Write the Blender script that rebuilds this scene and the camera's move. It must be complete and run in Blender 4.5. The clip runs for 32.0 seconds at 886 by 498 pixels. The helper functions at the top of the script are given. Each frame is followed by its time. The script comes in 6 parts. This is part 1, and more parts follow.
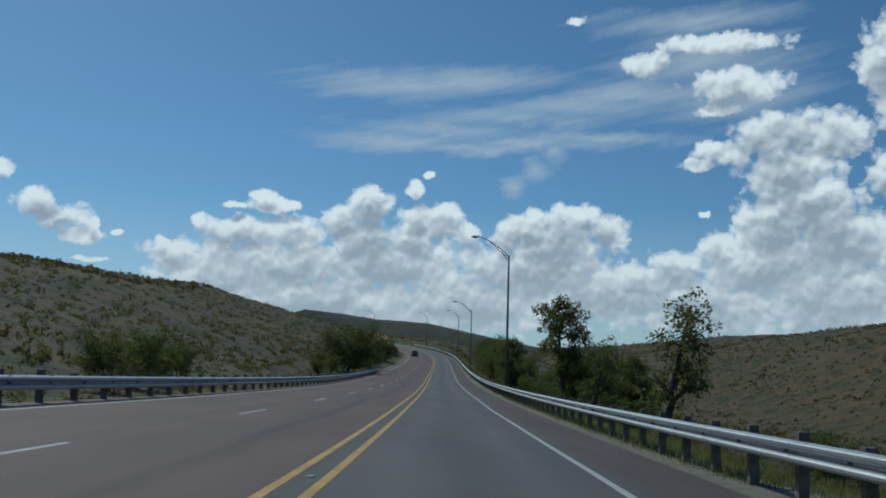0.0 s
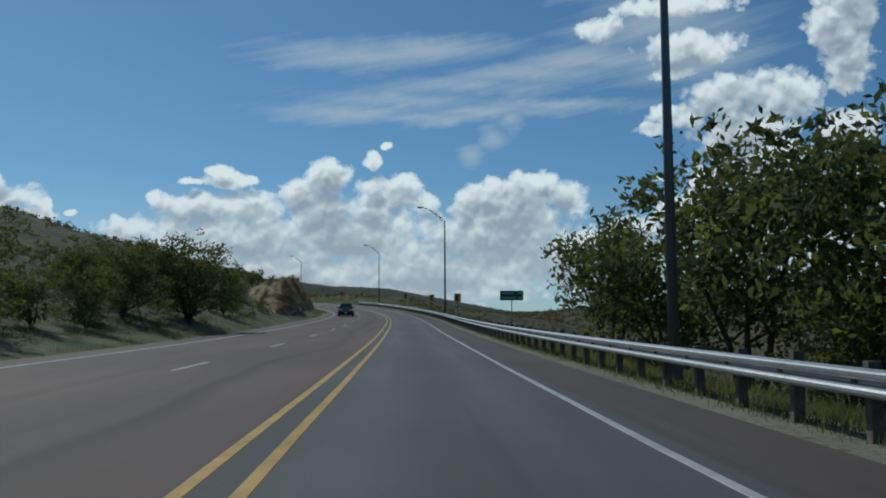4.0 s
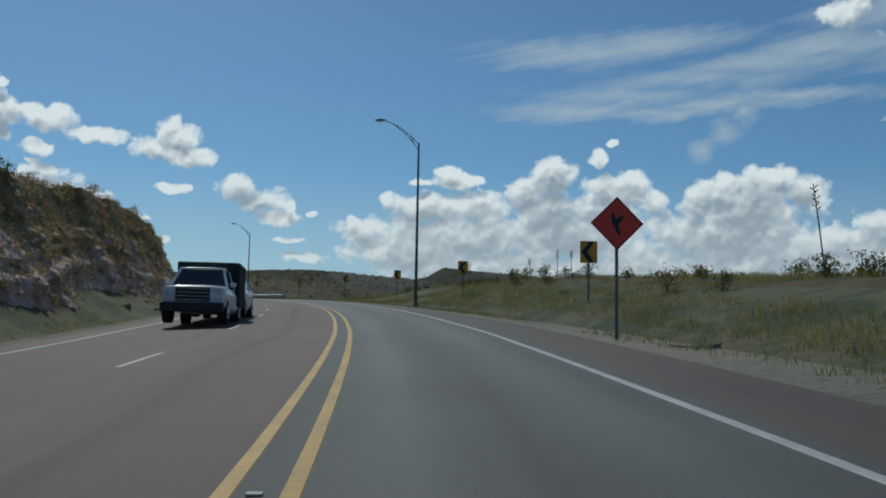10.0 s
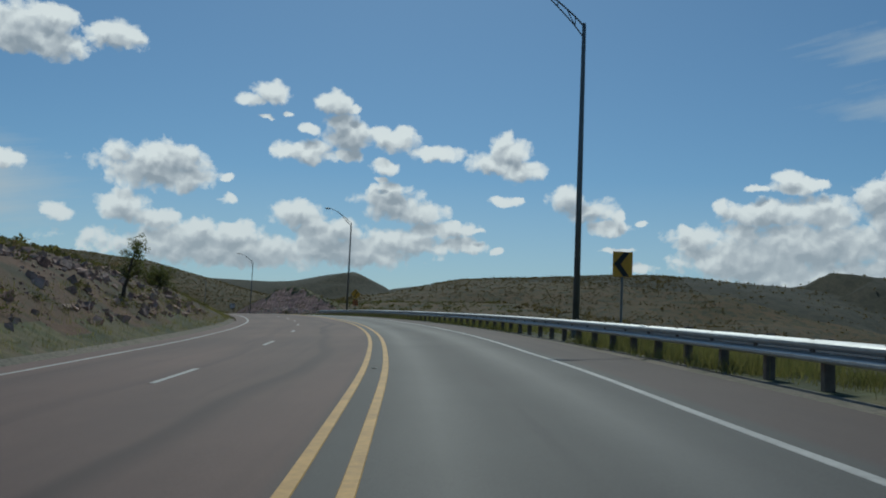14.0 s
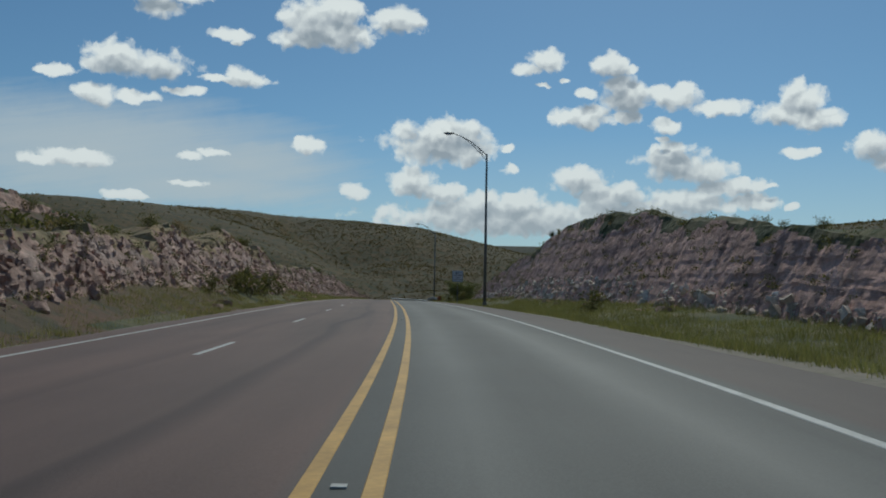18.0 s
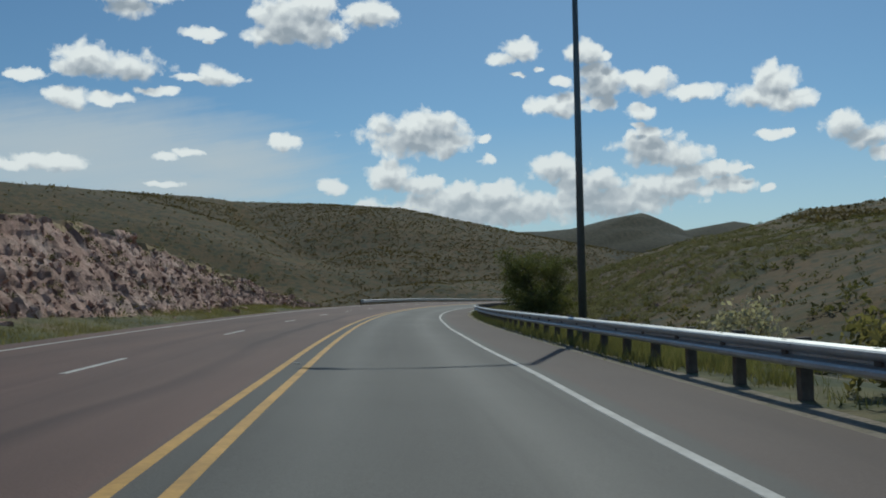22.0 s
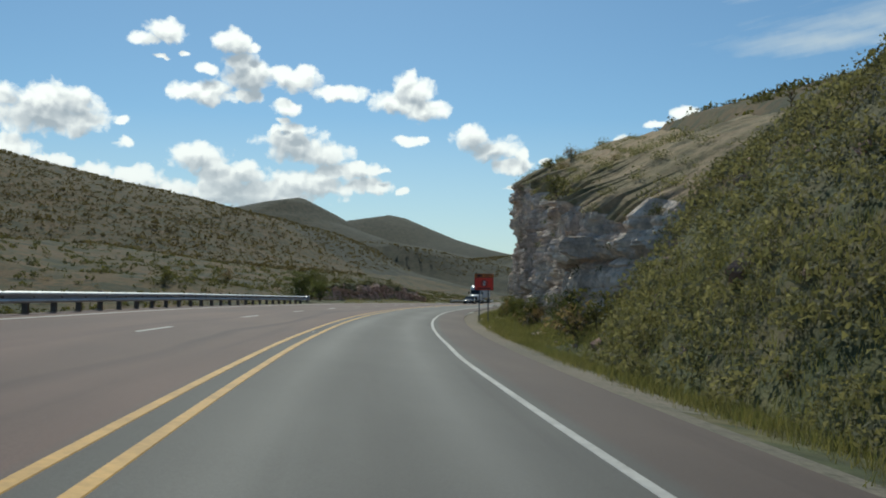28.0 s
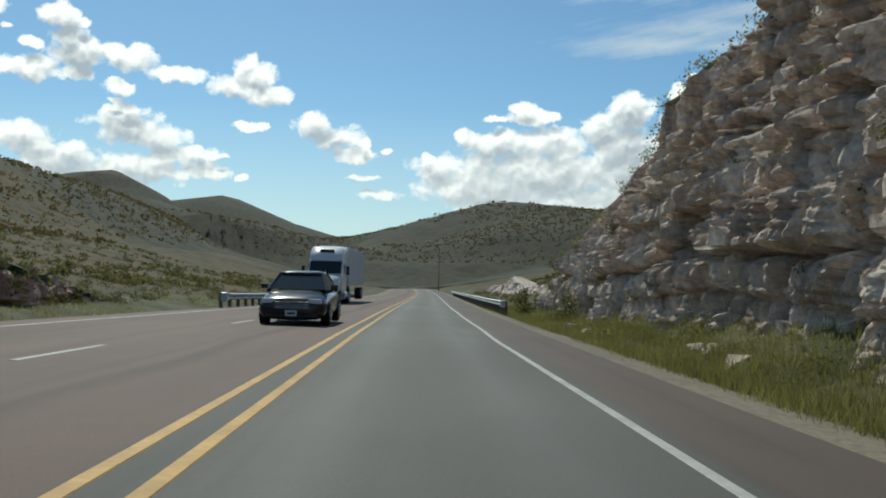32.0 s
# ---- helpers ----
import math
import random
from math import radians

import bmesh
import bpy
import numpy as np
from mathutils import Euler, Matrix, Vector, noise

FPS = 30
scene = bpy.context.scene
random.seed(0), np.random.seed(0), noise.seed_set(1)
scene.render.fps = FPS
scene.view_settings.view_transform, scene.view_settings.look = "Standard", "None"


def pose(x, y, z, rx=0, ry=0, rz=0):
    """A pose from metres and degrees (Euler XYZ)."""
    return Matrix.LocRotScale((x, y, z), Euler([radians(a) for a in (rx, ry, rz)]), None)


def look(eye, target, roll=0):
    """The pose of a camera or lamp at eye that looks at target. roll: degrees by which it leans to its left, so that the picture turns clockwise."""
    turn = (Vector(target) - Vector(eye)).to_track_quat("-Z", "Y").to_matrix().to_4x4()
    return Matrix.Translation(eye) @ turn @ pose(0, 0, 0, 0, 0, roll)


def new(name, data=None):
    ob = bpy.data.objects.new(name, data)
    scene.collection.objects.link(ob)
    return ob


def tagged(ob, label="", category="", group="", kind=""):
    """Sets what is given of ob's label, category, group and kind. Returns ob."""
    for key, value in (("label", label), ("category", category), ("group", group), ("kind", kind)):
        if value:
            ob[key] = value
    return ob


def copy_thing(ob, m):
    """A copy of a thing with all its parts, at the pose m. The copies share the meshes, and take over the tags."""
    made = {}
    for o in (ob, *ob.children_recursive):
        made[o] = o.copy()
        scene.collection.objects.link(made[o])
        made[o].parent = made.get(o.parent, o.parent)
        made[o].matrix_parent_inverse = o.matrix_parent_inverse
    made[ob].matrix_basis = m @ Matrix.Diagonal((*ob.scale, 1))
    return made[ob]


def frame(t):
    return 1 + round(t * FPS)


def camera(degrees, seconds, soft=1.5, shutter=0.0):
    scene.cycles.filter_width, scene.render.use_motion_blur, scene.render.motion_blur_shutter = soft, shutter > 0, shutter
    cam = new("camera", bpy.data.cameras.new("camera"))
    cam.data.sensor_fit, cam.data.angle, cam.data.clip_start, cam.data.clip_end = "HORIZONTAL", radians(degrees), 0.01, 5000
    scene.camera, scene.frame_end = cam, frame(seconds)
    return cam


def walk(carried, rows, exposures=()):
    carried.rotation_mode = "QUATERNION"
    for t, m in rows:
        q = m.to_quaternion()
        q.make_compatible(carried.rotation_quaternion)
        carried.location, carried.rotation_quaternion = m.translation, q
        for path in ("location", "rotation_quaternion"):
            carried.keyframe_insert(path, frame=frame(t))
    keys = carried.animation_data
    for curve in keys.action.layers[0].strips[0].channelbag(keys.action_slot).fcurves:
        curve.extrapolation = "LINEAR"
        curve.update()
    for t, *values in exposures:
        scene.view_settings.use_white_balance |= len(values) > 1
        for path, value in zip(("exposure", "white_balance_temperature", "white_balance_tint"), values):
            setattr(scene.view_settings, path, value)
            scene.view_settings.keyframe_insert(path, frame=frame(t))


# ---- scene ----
# ================= camera =================
cam = camera(50.13, 32.0, soft=1.9)
PATH = [  # seconds, place, yaw, pitch, roll
    (0, 1.33, 2.22, 1.01, 0.94, 7.55, -1.77),
    (0.5, 0.99, 21.20, 0.89, 1.67, 5.91, -1.13),
    (1, 0.59, 40.15, 0.83, 1.71, 4.84, -1.14),
    (1.5, 0.21, 59.08, 0.85, 1.89, 5.15, 0.55),
    (2, -0.18, 77.98, 0.94, 1.69, 5.42, -0.32),
    (2.5, -0.60, 96.85, 1.12, 1.33, 5.02, 0.62),
    (3, -1.01, 115.70, 1.42, 0.59, 5.07, 0.93),
    (3.5, -1.45, 134.53, 1.83, -0.93, 5.49, 0.06),
    (4, -1.85, 153.33, 2.32, -1.26, 5.78, 0.25),
    (4.5, -2.26, 172.07, 2.87, -1.59, 6.07, 0.45),
    (5, -2.69, 190.72, 3.49, -1.92, 6.37, 0.64),
    (5.5, -3.14, 209.28, 4.18, -2.25, 6.66, 0.83),
    (6, -3.66, 227.74, 4.94, -1.36, 7.17, -0.28),
    (6.5, -4.25, 246.11, 5.76, -1.46, 6.68, -1.32),
    (7, -5.09, 264.38, 6.63, -0.71, 6.33, -2.77),
    (7.5, -6.34, 282.55, 7.53, 1.68, 6.48, -3.99),
    (8, -8.13, 300.57, 8.48, 2.79, 6.62, -4.67),
    (8.5, -10.48, 318.40, 9.46, 3.52, 6.85, -7.20),
    (9, -13.42, 335.97, 10.48, 9.60, 5.79, -2.97),
    (9.5, -16.99, 353.23, 11.50, 11.12, 5.65, -0.61),
    (10, -21.20, 370.18, 12.49, 12.26, 5.62, -1.01),
    (10.5, -26.03, 386.78, 13.45, 14.66, 5.43, -0.14),
    (11, -31.47, 403.00, 14.37, 16.53, 5.83, -0.23),
    (11.5, -37.50, 418.82, 15.25, 19.88, 4.75, 0.13),
    (12, -44.05, 434.24, 16.09, 22.19, 4.36, -2.39),
    (12.5, -51.05, 449.35, 16.89, 23.61, 5.02, -1.81),
    (13, -58.65, 464.17, 17.65, 25.92, 4.68, -1.08),
    (13.5, -66.87, 478.63, 18.37, 29.53, 5.80, -2.36),
    (14, -75.63, 492.76, 19.06, 31.96, 5.66, -2.45),
    (14.5, -84.92, 506.53, 19.70, 34.39, 5.52, -2.55),
    (15, -94.74, 519.92, 20.31, 36.82, 5.37, -2.65),
    (15.5, -105.10, 532.88, 20.88, 39.26, 5.23, -2.75),
    (16, -116.12, 545.26, 21.41, 40.70, 4.80, -3.73),
    (16.5, -127.49, 557.34, 21.92, 42.55, 4.58, -3.78),
    (17, -139.30, 569.06, 22.39, 45.20, 3.92, -2.75),
    (17.5, -151.49, 580.46, 22.81, 46.99, 3.65, -2.72),
    (18, -164.04, 591.54, 23.16, 49.14, 3.08, -0.97),
    (18.5, -176.87, 602.37, 23.45, 48.80, 3.08, -0.95),
    (19, -189.98, 612.95, 23.68, 49.62, 3.26, 2.15),
    (19.5, -203.23, 623.43, 23.86, 49.63, 2.74, 2.30),
    (20, -216.56, 633.88, 23.98, 49.69, 1.65, 1.64),
    (20.5, -230.00, 644.26, 24.06, 49.80, 1.97, 0.76),
    (21, -243.47, 654.67, 24.11, 48.93, 1.99, -0.92),
    (21.5, -256.97, 665.11, 24.14, 48.44, 2.53, -1.04),
    (22, -270.47, 675.61, 24.13, 48.05, 2.61, 1.07),
    (22.5, -283.88, 686.27, 24.08, 46.50, 2.15, 2.20),
    (23, -297.12, 697.17, 24.00, 46.13, 1.89, 1.46),
    (23.5, -310.23, 708.30, 23.90, 44.40, 1.61, 1.91),
    (24, -323.04, 719.82, 23.79, 42.09, 1.22, 2.79),
    (24.5, -335.50, 731.78, 23.68, 40.49, 1.53, 2.17),
    (25, -347.64, 744.12, 23.55, 37.93, 1.66, 2.12),
    (25.5, -359.39, 756.88, 23.40, 35.84, 1.70, -0.28),
    (26, -370.76, 770.02, 23.25, 36.03, 1.00, 1.01),
    (26.5, -381.70, 783.57, 23.08, 32.26, 1.72, 0.65),
    (27, -392.20, 797.50, 22.91, 30.31, 1.88, 0.18),
    (27.5, -402.25, 811.80, 22.72, 28.35, 2.04, -0.29),
    (28, -411.80, 826.48, 22.51, 26.40, 2.19, -0.77),
    (28.5, -420.85, 841.53, 22.29, 24.45, 2.35, -1.24),
    (29, -429.40, 856.95, 22.06, 23.20, 2.28, -0.35),
    (29.5, -437.55, 872.66, 21.83, 20.91, 2.58, -1.80),
    (30, -445.22, 888.69, 21.60, 19.94, 2.55, 0.48),
    (30.5, -452.31, 905.06, 21.35, 18.41, 2.24, 0.72),
    (31, -458.91, 921.70, 21.09, 16.80, 2.25, -0.68),
    (31.5, -465.19, 938.55, 20.83, 16.35, 2.11, -1.38),
    (32, -471.17, 955.59, 20.58, 16.76, 1.74, -1.34),
]
walk(cam, [(t, pose(x, y, z, 90 + p, r, w)) for t, x, y, z, w, p, r in PATH], exposures=[(0, -0.78, 5800, -4), (6, -0.76, 6000, -3), (13, -0.82, 6150, -2), (16, -0.86, 6250, -2), (19, -0.74, 6350, -1), (26, -0.55, 6450, 0), (29, -0.2, 6700, -2), (32, -0.18, 6700, -3)])

# ================= sky, clouds and sun =================
SUN_EL, SUN_AZ = radians(45), radians(35.5)  # height, and bearing to the left of +y
SKY_STRENGTH, SUN_POWER = 0.1, 3.2
CLOUD_LIGHT, CLOUD_MID, CLOUD_DARK, CLOUD_VEIL = (12.5, 12.6, 13.0), (7.5, 7.9, 8.8), (4.8, 5.4, 6.4), (7.4, 8.1, 9.0)
world = bpy.data.worlds.new("sky")
scene.world = world
world.use_nodes = True
wt = world.node_tree
wt.nodes.clear()
# cumulus heaps: bearing to the left of +y, height over the horizon, half width, half height, in degrees
BANK_AHEAD = [
    (17.3, 6.7, 1.5, 0.75), (17.8, 7.1, 0.7, 0.41), (15.8, 8.5, 0.5, 0.55), (14.7, 8.2, 1.4, 0.68), (12.1, 10.3, 0.9, 0.44),
    (11.5, 9.8, 1.5, 0.48), (13.7, 9.6, 0.6, 0.21), (10.4, 9.8, 0.6, 0.27), (12.7, 8.2, 2.4, 0.85), (10.1, 8.1, 2.1, 1.2),
    (7.4, 9.0, 1.4, 1.03), (5.7, 9.8, 1.4, 1.3), (6.0, 8.0, 2.4, 1.37), (2.7, 9.4, 1.4, 0.75), (1.3, 9.2, 1.5, 1.03),
    (2.9, 8.2, 1.4, 1.03), (-0.2, 8.6, 0.9, 0.75), (-2.6, 8.0, 1.0, 0.96), (-3.9, 8.9, 1.7, 1.03), (-6.3, 9.2, 2.1, 1.03),
    (-8.6, 8.9, 1.5, 1.09), (-5.4, 7.9, 3.4, 1.2), (-7.2, 9.7, 1.5, 0.48),
]
BANK_BASE = [
    (11.0, 6.4, 5.5, 1.44), (4.2, 6.5, 5.1, 1.71), (-4.4, 6.4, 5.5, 1.71), (14.5, 5.4, 3.8, 1.37), (8.5, 4.2, 7.5, 1.64),
    (-0.4, 4.3, 7.5, 1.78), (-8.2, 5.1, 5.1, 1.71), (-10.5, 5.9, 2.4, 1.2), (-12.8, 6.8, 1.9, 0.85), (-15.1, 7.7, 1.2, 1.03),
    (-14.5, 4.5, 5.5, 1.71),
]
TOWER_RIGHT = [
    (-17.5, 14.0, 1.7, 1.2), (-19.4, 14.5, 2.4, 1.23), (-21.6, 14.1, 2.1, 1.37), (-15.6, 13.3, 2.1, 0.68), (-14.1, 12.7, 1.2, 0.34),
    (-19.1, 12.1, 2.6, 1.88), (-20.4, 10.1, 3.2, 2.05), (-18.2, 9.0, 2.2, 1.88), (-21.9, 8.2, 3.4, 2.39), (-17.6, 6.6, 3.8, 1.88),
    (-21.3, 5.0, 5.8, 2.39), (-24.8, 11.6, 1.5, 1.44), (-25.1, 7.6, 2.1, 2.39),
]
SCATTERED_HIGH = [
    (-24.3, 17.5, 1.5, 2.05), (-25.4, 18.6, 1.4, 2.05), (-24.9, 15.6, 1.4, 1.54), (-11.1, 18.5, 1.5, 0.68), (-11.8, 18.8, 0.7, 0.51),
    (-15.5, 19.5, 3.2, 0.62), (-16.2, 17.0, 2.7, 0.96), (-15.2, 15.7, 1.4, 0.41), (-6.7, 21.1, 0.6, 0.27), (2.9, 11.1, 0.5, 0.55),
    (2.1, 11.9, 0.4, 0.21), (-14.4, 9.8, 0.3, 0.21),
]
CHAIN_OF_HEAPS = [
    (42.9, 14.3, 1.2, 0.62), (44.3, 13.8, 1.0, 0.38), (42.0, 13.2, 0.3, 0.17), (43.2, 12.9, 0.4, 0.14), (39.2, 14.0, 1.1, 0.68),
    (38.0, 13.7, 0.4, 0.34), (40.7, 12.4, 0.7, 0.31), (41.0, 11.1, 2.1, 0.68), (38.2, 12.2, 1.5, 1.09), (38.8, 12.9, 1.0, 0.55),
    (35.7, 12.1, 2.0, 0.75), (32.8, 11.4, 1.7, 0.48), (38.2, 11.0, 1.0, 0.34), (29.4, 10.9, 1.5, 0.75), (28.5, 11.7, 1.4, 0.96),
    (27.6, 10.6, 1.5, 0.62), (35.8, 10.4, 0.8, 0.48), (36.2, 9.7, 0.4, 0.21), (49.7, 9.5, 3.1, 1.44), (48.4, 10.0, 2.1, 1.09),
    (47.5, 9.0, 1.4, 0.82), (45.1, 7.9, 0.5, 0.34), (45.4, 9.2, 0.3, 0.21),
]
LOW_HEAPS = [
    (35.6, 8.3, 1.9, 0.96), (35.4, 9.1, 1.1, 0.55), (33.7, 7.7, 1.6, 0.68), (32.3, 6.8, 2.1, 0.55), (31.0, 6.0, 1.5, 0.48),
    (31.5, 7.0, 0.5, 0.38), (30.1, 6.8, 0.5, 0.17), (41.0, 7.2, 1.7, 0.96), (39.3, 6.3, 2.6, 0.82), (46.9, 5.8, 2.1, 0.85),
    (44.7, 5.9, 1.7, 0.75), (49.0, 6.4, 1.7, 0.68), (51.0, 7.1, 1.5, 0.96), (45.3, 5.1, 8.2, 1.09), (38.3, 5.3, 4.8, 0.96),
    (34.7, 5.9, 2.6, 0.82), (24.8, 8.9, 1.2, 0.82), (23.8, 8.2, 1.8, 0.75), (22.2, 7.3, 1.4, 0.44), (21.7, 7.8, 0.4, 0.48),
    (28.6, 8.7, 0.9, 0.31), (27.8, 8.8, 0.4, 0.21), (20.4, 7.5, 0.3, 0.17), (28.9, 5.7, 0.3, 0.24), (20.7, 4.9, 1.5, 0.34),
]
LOW_HEAPS_MORE = [
    (21.7, 5.9, 1.2, 0.17),
]
HEAPS_LEFT = [
    (66.4, 17.2, 2.6, 0.55), (66.1, 16.4, 1.5, 0.62), (57.2, 16.2, 2.0, 1.37), (58.1, 15.3, 1.8, 0.68), (55.3, 15.5, 1.6, 0.82),
    (52.2, 16.6, 1.6, 0.82), (55.6, 17.0, 1.5, 0.75), (62.1, 15.2, 1.4, 0.34), (61.8, 14.8, 0.4, 0.17), (68.5, 13.5, 1.8, 0.89),
    (66.5, 13.2, 2.5, 0.89), (69.6, 12.9, 1.1, 0.48), (61.5, 12.9, 1.1, 0.62), (62.0, 12.7, 2.1, 0.27), (71.8, 12.4, 1.2, 0.31),
    (69.6, 11.4, 1.1, 0.62), (67.6, 11.4, 1.3, 0.34), (64.8, 11.9, 1.2, 0.24), (57.4, 9.1, 1.0, 0.51), (54.6, 6.5, 1.0, 0.48),
    (70.8, 7.7, 2.2, 0.55), (72.4, 7.5, 1.2, 0.34), (62.8, 8.4, 1.0, 0.27), (64.4, 8.1, 0.8, 0.27), (64.6, 6.5, 1.3, 0.21),
]
HEAPS_LEFT_MORE = [
    (67.8, 5.7, 1.5, 0.27),
]
# thin high cloud: streaks, and a smooth veil
CIRRUS = [
    (4.5, 13.9, 2.4, 0.3), (1.0, 14.7, 2.6, 0.3), (-3.0, 15.5, 3.0, 0.35), (-7.0, 16.2, 3.0, 0.4), (-10.4, 16.8, 2.6, 0.45), (0.0, 13.7, 2.6, 0.2),
    (-4.0, 14.0, 2.8, 0.22), (-8.0, 14.3, 2.4, 0.2), (4.0, 17.3, 2.8, 0.4), (0.0, 17.6, 2.8, 0.4), (-14.6, 18.6, 2.4, 0.8), (-16.0, 16.6, 2.2, 0.8),
    (-13.6, 20.9, 2.8, 0.35), (-3.0, 11.4, 0.35, 0.3), (-4.3, 12.5, 0.4, 0.35), (-5.5, 13.5, 0.4, 0.35),
]
VEIL_LEFT = [(69.3, 8.2, 11.6, 2.73), (61.3, 7.9, 5.8, 1.54), (64.0, 6.4, 7.5, 1.03)]


def wnode(tree, kind, **sets):
    n = tree.nodes.new(kind)
    for k, v in sets.items():
        if k == "operation":
            n.operation = v
        elif k == "a":
            n.inputs[0].default_value = v
        elif k == "b":
            n.inputs[1].default_value = v
        elif k == "c":
            n.inputs[2].default_value = v
    return n


def heap_group(name, blobs):
    """Distance to the nearest heap, in heap radii, at a place in degrees."""
    g = bpy.data.node_groups.new(name, "ShaderNodeTree")
    g.interface.new_socket("Place", in_out="INPUT", socket_type="NodeSocketVector")
    g.interface.new_socket("Near", in_out="OUTPUT", socket_type="NodeSocketFloat")
    gi, go = g.nodes.new("NodeGroupInput"), g.nodes.new("NodeGroupOutput")
    last = None
    for az, el, rx, ry in blobs:
        mul = wnode(g, "ShaderNodeVectorMath", operation="MULTIPLY_ADD", b=(1 / rx, 1 / ry, 0), c=(-az / rx, -el / ry, 0))
        ln = wnode(g, "ShaderNodeVectorMath", operation="LENGTH")
        g.links.new(gi.outputs[0], mul.inputs[0])
        g.links.new(mul.outputs[0], ln.inputs[0])
        out = ln.outputs["Value"]
        if last is not None:
            mn = wnode(g, "ShaderNodeMath", operation="MINIMUM")
            g.links.new(last, mn.inputs[0])
            g.links.new(out, mn.inputs[1])
            out = mn.outputs[0]
        last = out
    g.links.new(last, go.inputs[0])
    return g


def wmath(op, a, b=None, c=None):
    n = wt.nodes.new("ShaderNodeMath")
    n.operation = op
    for k, v in enumerate((a, b, c)):
        if v is None:
            continue
        if isinstance(v, (int, float)):
            n.inputs[k].default_value = v
        else:
            wt.links.new(v, n.inputs[k])
    return n.outputs[0]


def wramp(source, stops):
    r = wt.nodes.new("ShaderNodeValToRGB")
    e = r.color_ramp.elements
    while len(e) < len(stops):
        e.new(0.5)
    for k, (p, c) in zip(e, stops):
        k.position, k.color = p, (*c, 1)
    wt.links.new(source, r.inputs["Fac"])
    return r.outputs["Color"]


def wmix(fac, a, b):
    n = wt.nodes.new("ShaderNodeMix")
    n.data_type = "RGBA"
    for sock, v in ((n.inputs[0], fac), (n.inputs[6], a), (n.inputs[7], b)):
        if isinstance(v, bpy.types.NodeSocket):
            wt.links.new(v, sock)
        else:
            sock.default_value = v if isinstance(v, (int, float)) else (*v, 1)
    return n.outputs[2]


sky = wt.nodes.new("ShaderNodeTexSky")
sky.sky_type, sky.sun_disc = "NISHITA", False
sky.sun_elevation, sky.sun_rotation = SUN_EL, -SUN_AZ
sky.altitude, sky.air_density, sky.dust_density, sky.ozone_density = 1300, 1.0, 1.0, 1.6
tc = wt.nodes.new("ShaderNodeTexCoord")
sp = wt.nodes.new("ShaderNodeSeparateXYZ")
wt.links.new(tc.outputs["Generated"], sp.inputs[0])
az = wmath("MULTIPLY", wmath("ARCTAN2", wmath("MULTIPLY", sp.outputs[0], -1.0), sp.outputs[1]), 57.2958)
el = wmath("MULTIPLY", wmath("ARCSINE", sp.outputs[2]), 57.2958)
place = wt.nodes.new("ShaderNodeCombineXYZ")
wt.links.new(az, place.inputs[0])
wt.links.new(el, place.inputs[1])
def wnoise(source, scale, detail, rough):
    n = wt.nodes.new("ShaderNodeTexNoise")
    n.inputs["Scale"].default_value, n.inputs["Detail"].default_value, n.inputs["Roughness"].default_value = scale, detail, rough
    wt.links.new(source, n.inputs["Vector"])
    return n


def wvec(op, a, b=None, c=None):
    n = wt.nodes.new("ShaderNodeVectorMath")
    n.operation = op
    wt.links.new(a, n.inputs[0])
    for k, v in ((1, b), (2, c)):
        if v is None:
            continue
        if isinstance(v, tuple):
            n.inputs[k].default_value = v
        else:
            wt.links.new(v, n.inputs[k])
    return n.outputs[0]


warp = wnoise(place.outputs[0], 0.9, 4, 0.6)
moved = wvec("ADD", place.outputs[0], wvec("MULTIPLY_ADD", warp.outputs["Color"], (0.9, 0.8, 0), (-0.45, -0.4, 0)))
heap = wt.nodes.new("ShaderNodeGroup")
heap.node_tree = heap_group("cumulus", BANK_AHEAD + BANK_BASE + TOWER_RIGHT + SCATTERED_HIGH + CHAIN_OF_HEAPS + LOW_HEAPS + LOW_HEAPS_MORE + HEAPS_LEFT + HEAPS_LEFT_MORE)
wt.links.new(moved, heap.inputs[0])
near = heap.outputs[0]
def wcells(source, scale):
    n = wt.nodes.new("ShaderNodeTexVoronoi")
    n.feature = "SMOOTH_F1"
    n.inputs["Scale"].default_value, n.inputs["Smoothness"].default_value = scale, 0.35
    wt.links.new(source, n.inputs["Vector"])
    return n.outputs["Distance"]


# round billows at two sizes; the same a little nearer to the sun lights their tops and shades their undersides
puff = wnoise(moved, 1.3, 6, 0.62)
lump = wmath("ADD", wmath("MULTIPLY", wcells(moved, 0.75), 0.9), wmath("MULTIPLY", wcells(moved, 1.9), 0.45))
sunward = wvec("ADD", moved, (0.12, 0.38, 0))
lump_up = wmath("ADD", wmath("MULTIPLY", wcells(sunward, 0.75), 0.9), wmath("MULTIPLY", wcells(sunward, 1.9), 0.45))
broad = wnoise(place.outputs[0], 0.2, 2, 0.5)
fray = wnoise(moved, 5.0, 5, 0.65)
edge = wmath("ADD", wmath("ADD", near, wmath("MULTIPLY_ADD", lump, 0.75, -0.5)), wmath("ADD", wmath("MULTIPLY_ADD", puff.outputs["Fac"], -0.7, 0.35), wmath("MULTIPLY_ADD", fray.outputs["Fac"], -0.4, 0.2)))
cover = wramp(wmath("MULTIPLY", edge, 0.7), [(0.0, (1, 1, 1)), (0.52, (0.97,) * 3), (0.64, (0.66,) * 3), (0.8, (0, 0, 0))])
